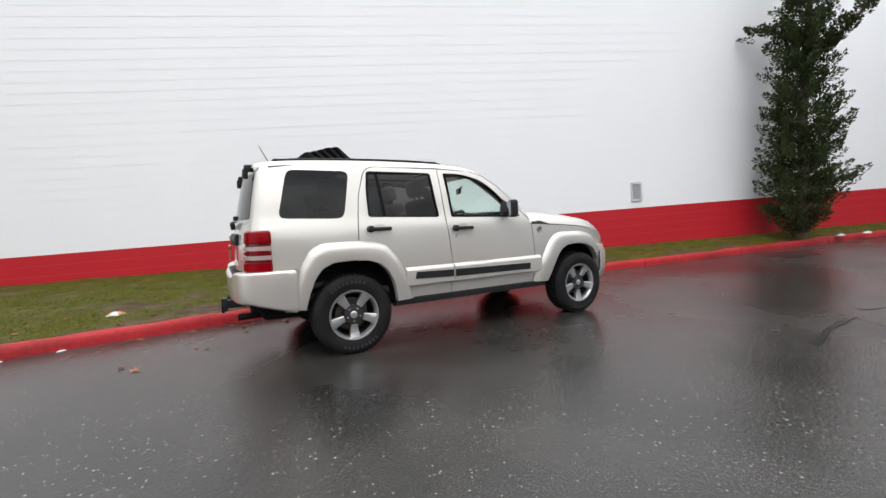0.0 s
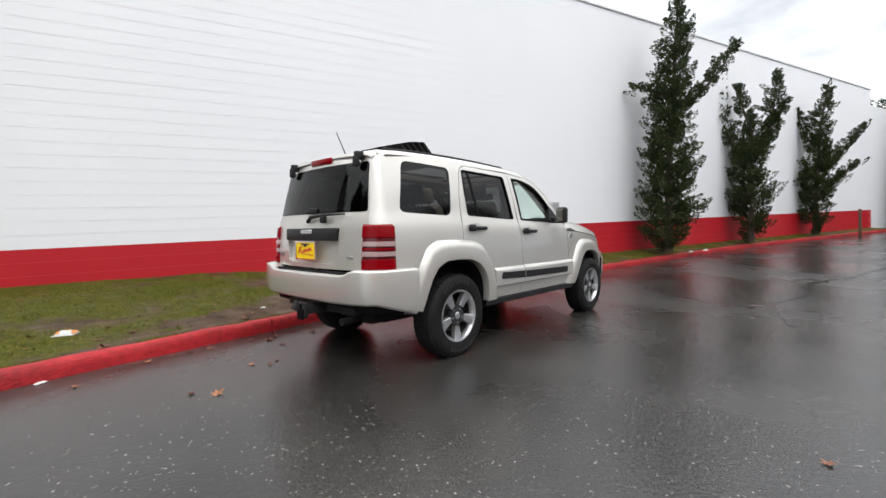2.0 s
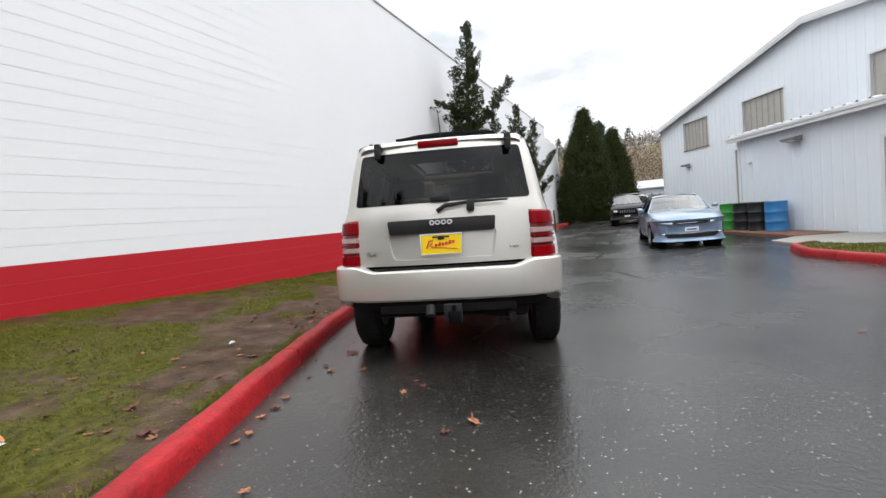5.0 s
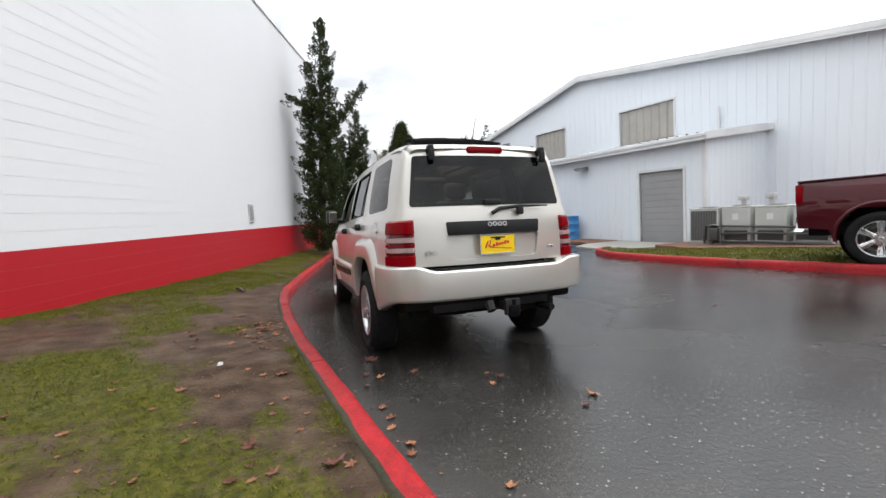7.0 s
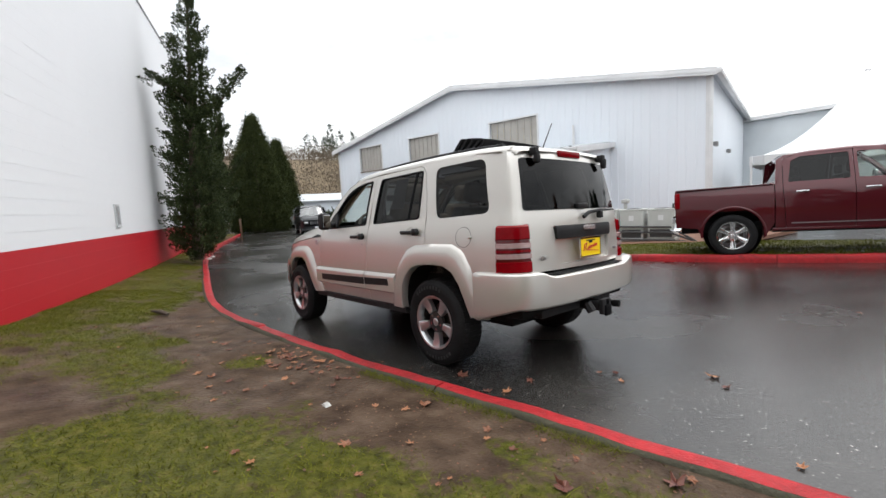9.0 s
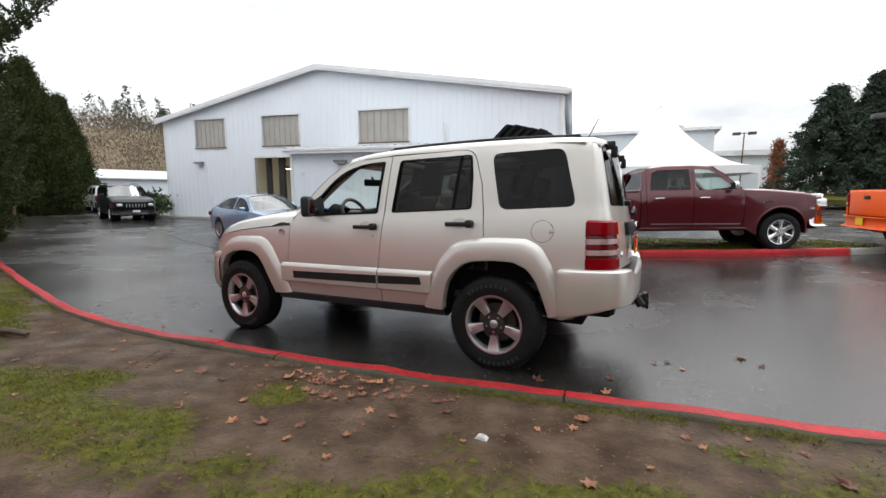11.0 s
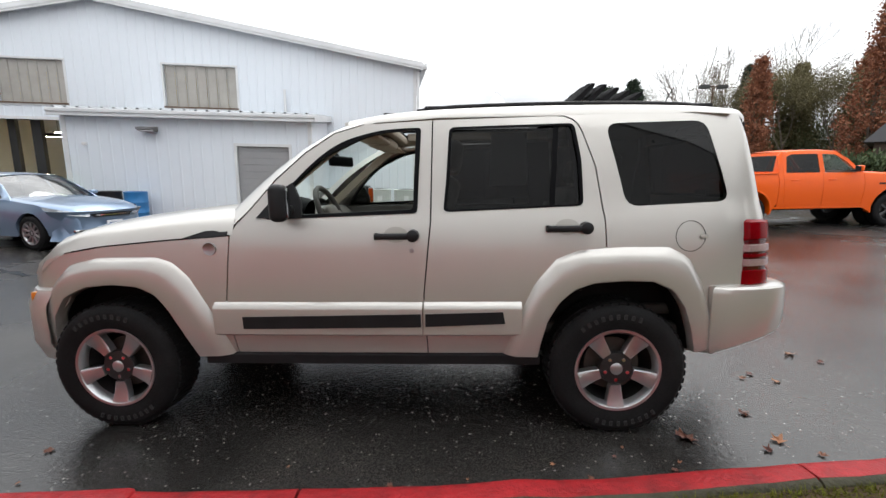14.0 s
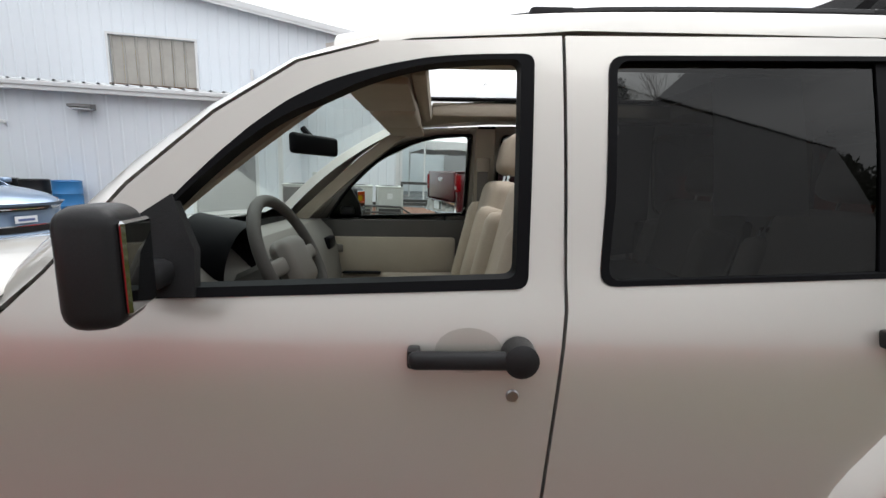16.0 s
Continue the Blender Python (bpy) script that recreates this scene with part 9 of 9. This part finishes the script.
part("roof", bm_loft([[(-0.4, y, 1.65), (2, y, 2.4), (4.4, y, 1.65), (4.4, y, 1.75), (2, y, 2.52), (-0.4, y, 1.75)] for y in (-8.4, 8.4)], True, True), M["roof_rust"], rs, "", None)


def lamp_post(x, y, h, label, heads=2):
    p = thing("street_lamp", label, "lamp post", pose(x, y, road_z(x, y)), "lamp posts")
    part("pole", bm_tube([(0, 0, 0), (0, 0, h)], [0.09, 0.06], 10), M["brown_metal"], p)
    part("arm", bm_tube([(-0.7, 0, h - 0.1), (0.7, 0, h - 0.1)], 0.04), M["brown_metal"], p)
    for s in ((-1, 1) if heads == 2 else (1,)):
        part("lamp_head", bm_box((s * 0.75 - 0.38, -0.28, h - 0.28), (s * 0.75 + 0.38, 0.28, h + 0.02), 0.04), M["unit_dark"], p)


lamp_post(-20.6, -36.3, 8.8, "brown twin-headed lamp post in the car park")
lamp_post(-9.5, -56.0, 8.0, "far twin-headed lamp post")
lamp_post(-13.0, -30.0, 5.6, "slim lamp post beyond the trucks", 1)
sh = thing("far_shop", "low dark-roofed shop with violet sign panels", "shop", pose(-35.0, -30.0, 0.2, 0, 0, 45))
part("wall", bm_box((-8, -4, -0.2), (9, 3, 3.6)), M["far_wall"], sh, "", None)
part("roof", bm_loft([[(x, -4.5, 3.5), (x, 3.6, 3.5), (x, 2.0, 5.4), (x, -3.0, 5.4)] for x in (-8.6, 9.6)], True, True), M["roof_far"], sh, "", None)
for k in range(5):
    part("sign_panel", bm_box((2.2 + 0.72 * k, 3.0, 2.25), (2.78 + 0.72 * k, 3.08, 3.15), 0.01), M["sign_violet"], sh, "violet sign panel", None)
for k in range(4):
    part("shop_window", bm_box((-7 + 2.2 * k, 3.0, 0.6), (-5.3 + 2.2 * k, 3.05, 2.4)), M["tint_glass"], sh, "", None)
bm_ = thing("covered_boat", "white covered boat shape beyond the orange truck", "cover", pose(-13.0, -18.6, road_z(-13, -18.6), 0, 0, 15))
part("cover", bm_loft([[(-1.3 * c, -0.7 * c, 0.0), (-1.2 * c, -0.8 * c, 1.1), (0.1, -0.2 * c, 1.75 * (0.6 + 0.4 * c)), (1.2 * c, 0.6 * c, 1.2), (1.3 * c, 0.8 * c, 0.0)] for c in (0.7, 1.0, 0.8)]), M["tent_white"], bm_, "", 60)
low = tagged(part("retaining_wall", bm_box((-60, -22.8, -0.2), (-20.5, -22.3, 1.48)), M["unit_dark"], None, "", None), "dark low retaining wall under the hedge", "wall", kind="structure")
tagged(part("hedge_bed", bm_box((-45, -25.6, -0.2), (-20.5, -22.8, 1.42)), M["mulch"], None, "", None), "dark bark mulch bed behind the retaining wall", "bed", kind="structure")
bnk = tagged(part("grass_bank", bm_panel([(-60, -60), (-8, -60), (-9, -34), (-18, -30), (-60, -24)], [], lambda u, v: (u, v, 0.2 + 1.1 * min(1, max(0, (-v - 24) / 14))), 0.3, (0, 0, -1), 3.0), M["lawn"], None, "", 60), "grassy bank beyond the car park", "bank", kind="structure")
bnk.data.attributes.new("grass", "FLOAT", "POINT").data.foreach_set("value", [0.75] * len(bnk.data.vertices))

# ---- leaves, litter and other small things ----
def maple_leaf_mesh(seed):
    rnd = random.Random(seed)
    pts = []
    lobes = [(0, 1.0), (14, 0.72), (34, 0.46), (50, 0.80), (64, 0.90), (78, 0.62), (98, 0.46), (122, 0.68), (150, 0.45), (180, 0.36), (210, 0.45), (238, 0.68), (262, 0.46), (282, 0.62), (296, 0.90), (310, 0.80), (326, 0.46), (346, 0.72)]
    bm = bmesh.new()
    c = bm.verts.new((0, 0, 0.0))
    ring = []
    for a, r in lobes:
        r *= rnd.uniform(0.85, 1.1)
        ring.append(bm.verts.new((r * math.cos(radians(a)), r * math.sin(radians(a)), rnd.uniform(0.0, 0.42) * r)))
    for a, b in zip(ring, ring[1:] + ring[:1]):
        bm.faces.new((c, a, b))
    s = [bm.verts.new(p) for p in ((-0.55, 0.02, 0.05), (-0.55, -0.02, 0.05), (-1.15, -0.02, 0.12), (-1.15, 0.02, 0.12))]
    bm.faces.new(s)
    me = bpy.data.meshes.new("fallen_leaf")
    bm.to_mesh(me)
    bm.free()
    me.materials.append(M["fallen_leaf"])
    return me


LEAVES = [maple_leaf_mesh(k) for k in range(5)]


def lay_leaf(x, y, size, z, seed):
    rnd = random.Random(seed)
    ob = new("fallen_leaf", LEAVES[seed % 5])
    ob.location = (x, y, z + 0.006)
    ob.rotation_euler = (rnd.gauss(0, 0.10), rnd.gauss(0, 0.10), rnd.uniform(0, 6.283))
    ob.scale = (size * 0.85, size * 0.85 * rnd.uniform(0.7, 1.0), size * 0.8)
    return ob


def build_leaves():
    road = [(-0.35, 0.92, 0.10), (-1.70, -0.21, 0.07), (-1.16, 0.14, 0.045), (-0.79, 0.66, 0.06), (-0.80, 0.93, 0.055), (-1.07, 0.21, 0.04), (-0.69, 1.01, 0.05), (-1.48, 1.0, 0.055), (-1.60, 1.02, 0.045), (-1.80, 0.98, 0.05), (-1.90, 1.0, 0.05), (-1.80, -0.06, 0.05), (-1.32, 1.02, 0.05), (-1.26, 0.26, 0.04), (-2.3, 0.7, 0.045), (2.9, 1.1, 0.045), (3.5, 1.2, 0.05), (-0.2, -3.2, 0.05), (-2.9, 0.8, 0.045), (-3.4, 0.7, 0.05), (-5.0, -6.9, 0.07), (-4.2, -6.2, 0.06), (-2.2, -3.0, 0.05), (0.4, -5.8, 0.05)]
    lawn = [(-2.03, 1.37, 0.085), (-0.85, 2.14, 0.06), (-1.75, 1.70, 0.07), (-0.57, 2.56, 0.05), (0.46, 1.84, 0.06), (0.84, 1.75, 0.06), (-1.0, 2.9, 0.05), (-0.75, 3.15, 0.06), (-1.87, 2.1, 0.045), (-2.0, 1.75, 0.05), (1.05, 1.85, 0.07), (0.80, 1.78, 0.06), (0.64, 1.94, 0.06), (0.98, 2.24, 0.05), (0.48, 2.30, 0.055), (1.2, 2.45, 0.055), (1.62, 2.04, 0.07), (1.37, 2.07, 0.05), (0.02, 1.73, 0.055), (-0.75, 1.58, 0.075), (0.66, 2.37, 0.06), (0.81, 2.44, 0.055)]
    n = 0
    for x, y, s in road:
        n += 1
        tagged(lay_leaf(x, y, s, road_z(x, y), n), "fallen orange-brown maple leaf on wet asphalt", "leaf", "fallen leaves")
    for x, y, s in lawn:
        n += 1
        tagged(lay_leaf(x, y, s, lawn_z(x, y), n), "fallen red-brown maple leaf on the soil", "leaf", "fallen leaves")
    rnd = random.Random(77)
    heaps = [(0.75, 1.78, 0.28, 0.16), (0.45, 1.66, 0.5, 0.07), (-1.6, 1.6, 0.4, 0.3), (-0.6, 2.5, 0.9, 0.6), (-2.6, 1.7, 0.8, 0.5), (3.2, 2.2, 0.8, 0.5), (1.6, 2.3, 0.9, 0.5)]
    while n < 200:
        hx, hy, sx, sy = heaps[min(6, int(rnd.random() ** 1.5 * 7))]
        x, y = rnd.gauss(hx, sx), rnd.gauss(hy, sy)
        if y > wall_y(x) - 0.1 or y < kerb_y(x) + 0.17:
            continue
        n += 1
        tagged(lay_leaf(x, y, rnd.uniform(0.018, 0.052), lawn_z(x, y), n), "small fallen brown leaf on the lawn", "leaf", "fallen leaves")
    for _ in range(40):
        x = rnd.uniform(-4, 4)
        y = kerb_y(x) - abs(rnd.gauss(0, 0.12)) - 0.02
        n += 1
        tagged(lay_leaf(x, y, rnd.uniform(0.015, 0.035), road_z(x, y), n), "small wet leaf scrap in the gutter", "leaf", "fallen leaves")


build_leaves()


def crumpled(name, x, y, z, w, d, h, material, label, cat, seed, yaw=0.0):
    rnd = random.Random(seed)
    t = thing(name, label, cat, pose(x, y, z, 0, 0, yaw))
    n, rows = 9, []
    for i in range(n):
        row = []
        for k in range(n):
            u, v = -1 + 2 * i / (n - 1), -1 + 2 * k / (n - 1)
            e = (1 - u * u) * (1 - v * v)
            row.append((u * w * (0.9 + 0.1 * rnd.random()), v * d * (0.9 + 0.1 * rnd.random()), h * e ** 0.5 * rnd.uniform(0.55, 1.1) + 0.004))
        rows.append(row)
    part("wrapper", bm_loft(rows), material, t, "", None)
    return t


lit = crumpled("paper_bag", -2.18, 2.09, lawn_z(-2.18, 2.09), 0.090, 0.070, 0.045, M["litter"], "crumpled white paper bag with orange print on the grass", "litter", 5, 150)
for x0, x1, y0, y1, key in ((-0.085, -0.06, -0.05, 0.055, "litter_print"), (0.03, 0.06, 0.02, 0.06, "litter_print"), (0.04, 0.08, -0.055, -0.03, "plate_red"), (-0.03, 0.0, -0.05, -0.02, "plate_yellow")):
    pr = bm_loft([[(x0 + (x1 - x0) * i / 5, y0 + (y1 - y0) * k / 5, 0.006 + 0.046 * math.sqrt(max(0.0, (1 - ((x0 + (x1 - x0) * i / 5) / 0.090) ** 2) * (1 - ((y0 + (y1 - y0) * k / 5) / 0.070) ** 2)))) for k in range(6)] for i in range(6)])
    part("print_patch", pr, M[key], lit, "bright print", None)
crumpled("paper_scrap", -0.35, 2.0, lawn_z(-0.35, 2.0), 0.03, 0.02, 0.02, M["litter"], "small white paper scrap on soil", "litter", 6)
crumpled("paper_scrap", -2.9, 0.86, road_z(-2.9, 0.86), 0.06, 0.02, 0.015, M["litter"], "wet paper scrap in the gutter", "litter", 7, 10)
crumpled("paper_scrap", -2.45, 0.98, road_z(-2.45, 0.98), 0.04, 0.02, 0.012, M["litter"], "wet paper scrap beside the kerb", "litter", 8, 30)
crumpled("paper_scrap", 11.9, -0.1, road_z(11.9, -0.1) + 0.14, 0.12, 0.06, 0.05, M["litter"], "white litter under the juniper", "litter", 9)
crumpled("paper_scrap", 12.6, -0.35, road_z(12.6, -0.35) + 0.14, 0.14, 0.06, 0.05, M["litter"], "white litter on the grass strip", "litter", 10)
br = thing("broken_branch", "short dark broken branch lying on the lawn", "branch", pose(3.85, 2.25, lawn_z(3.85, 2.25) + 0.02, 0, 0, 20))
part("wood", bm_tube([(-0.16, 0, 0), (-0.03, 0.02, 0.03), (0.10, 0.0, 0.02), (0.17, 0.03, 0.03)], [0.02, 0.03, 0.028, 0.012], 7), M["bark"], br)
st = thing("kerb_stone", "broken red kerb lump beside the gutter", "stone", pose(2.22, 1.575, road_z(2.22, 1.575) + 0.11, 0, 3, 4))
part("lump", bm_box((-0.14, -0.045, -0.05), (0.14, 0.055, 0.042), 0.025, 3), M["kerb_red"], st)
fp = thing("marker_post", "short brown wooden marker post by the kerb", "post", pose(22.9, -4.2, road_z(22.9, -4.2)))
part("post", bm_box((-0.05, -0.05, -0.1), (0.05, 0.05, 1.2), 0.01), M["brown_metal"], fp)
def build_crumbs():
    """Broken leaf crumbs and twigs strewn over soil and grass."""
    rnd = random.Random(41)
    vs, fs = [], []
    for _ in range(2000):
        x = rnd.gauss(0.6, 2.0)
        y = kerb_y(x) + 0.16 + abs(rnd.gauss(0, 0.75))
        if y > wall_y(x) - 0.05 or not -5 < x < 7:
            continue
        z, r, a = lawn_z(x, y) + 0.004, rnd.uniform(0.003, 0.010), rnd.uniform(0, 6.283)
        c, s, e = math.cos(a) * r, math.sin(a) * r, rnd.uniform(0.25, 0.8)
        i = len(vs)
        vs += [(x - c, y - s, z), (x + s * e, y - c * e, z + r * rnd.uniform(0, 0.6)), (x + c, y + s, z + r * rnd.uniform(0, 0.6)), (x - s * e, y + c * e, z)]
        fs.append((i, i + 1, i + 2, i + 3))
    me = bpy.data.meshes.new("leaf_crumbs")
    me.from_pydata(vs, [], fs)
    tagged(link_mesh("leaf_crumbs", me, M["leaf_crumb"]), "brown leaf crumbs strewn over soil and grass", "leaf litter", kind="stuff")


build_crumbs()
# tyre print in the soil beside the kerb, grooves' shade drawn as dark bars
tk = tagged(new("tyre_track"), "tyre print on bare soil, its shade drawn as dark bars", "tyre print", kind="structure")
mat("groove_shade", (0.020, 0.014, 0.009), 0.7, spec=0.08)
rt = random.Random(9)
for side in (-1, 1):
    line = []
    for q in range(13):
        x, y = 2.08 + 0.026 * q + side * 0.016, 2.22 - 0.035 * q + side * 0.012
        line.append((x, y, lawn_z(x, y) - 0.003 + 0.001 * math.sin(q * 2.3 + side)))
    part("groove", bm_tube(line, [0.0035 + 0.0012 * math.sin(q * 1.7 + side) for q in range(13)], 6), M["groove_shade"], tk, "", 60)
tread = part("tread_print", bm_box((-0.016, -0.006, -0.004), (0.016, 0.006, 0.004), 0.002, 1), M["groove_shade"], tk, "", None)
for k in range(22):
    q, side = k // 2, k % 2
    x, y = 2.10 + 0.026 * q + (0.046 if side else -0.046) + rt.gauss(0, 0.004), 2.19 - 0.035 * q + (0.034 if side else -0.034) + rt.gauss(0, 0.004)
    ob = tread if k == 0 else new("tread_print", tread.data)
    ob.parent = tk
    ob.location = (x, y, lawn_z(x, y) + 0.0005)
    ob.rotation_euler = (0, 0, radians(36 + rt.gauss(0, 14)))
    ob.scale = (rt.uniform(0.5, 1.0), rt.uniform(0.6, 1.1), 0.5)

jeep = build_jeep()
build_cabin(jeep)
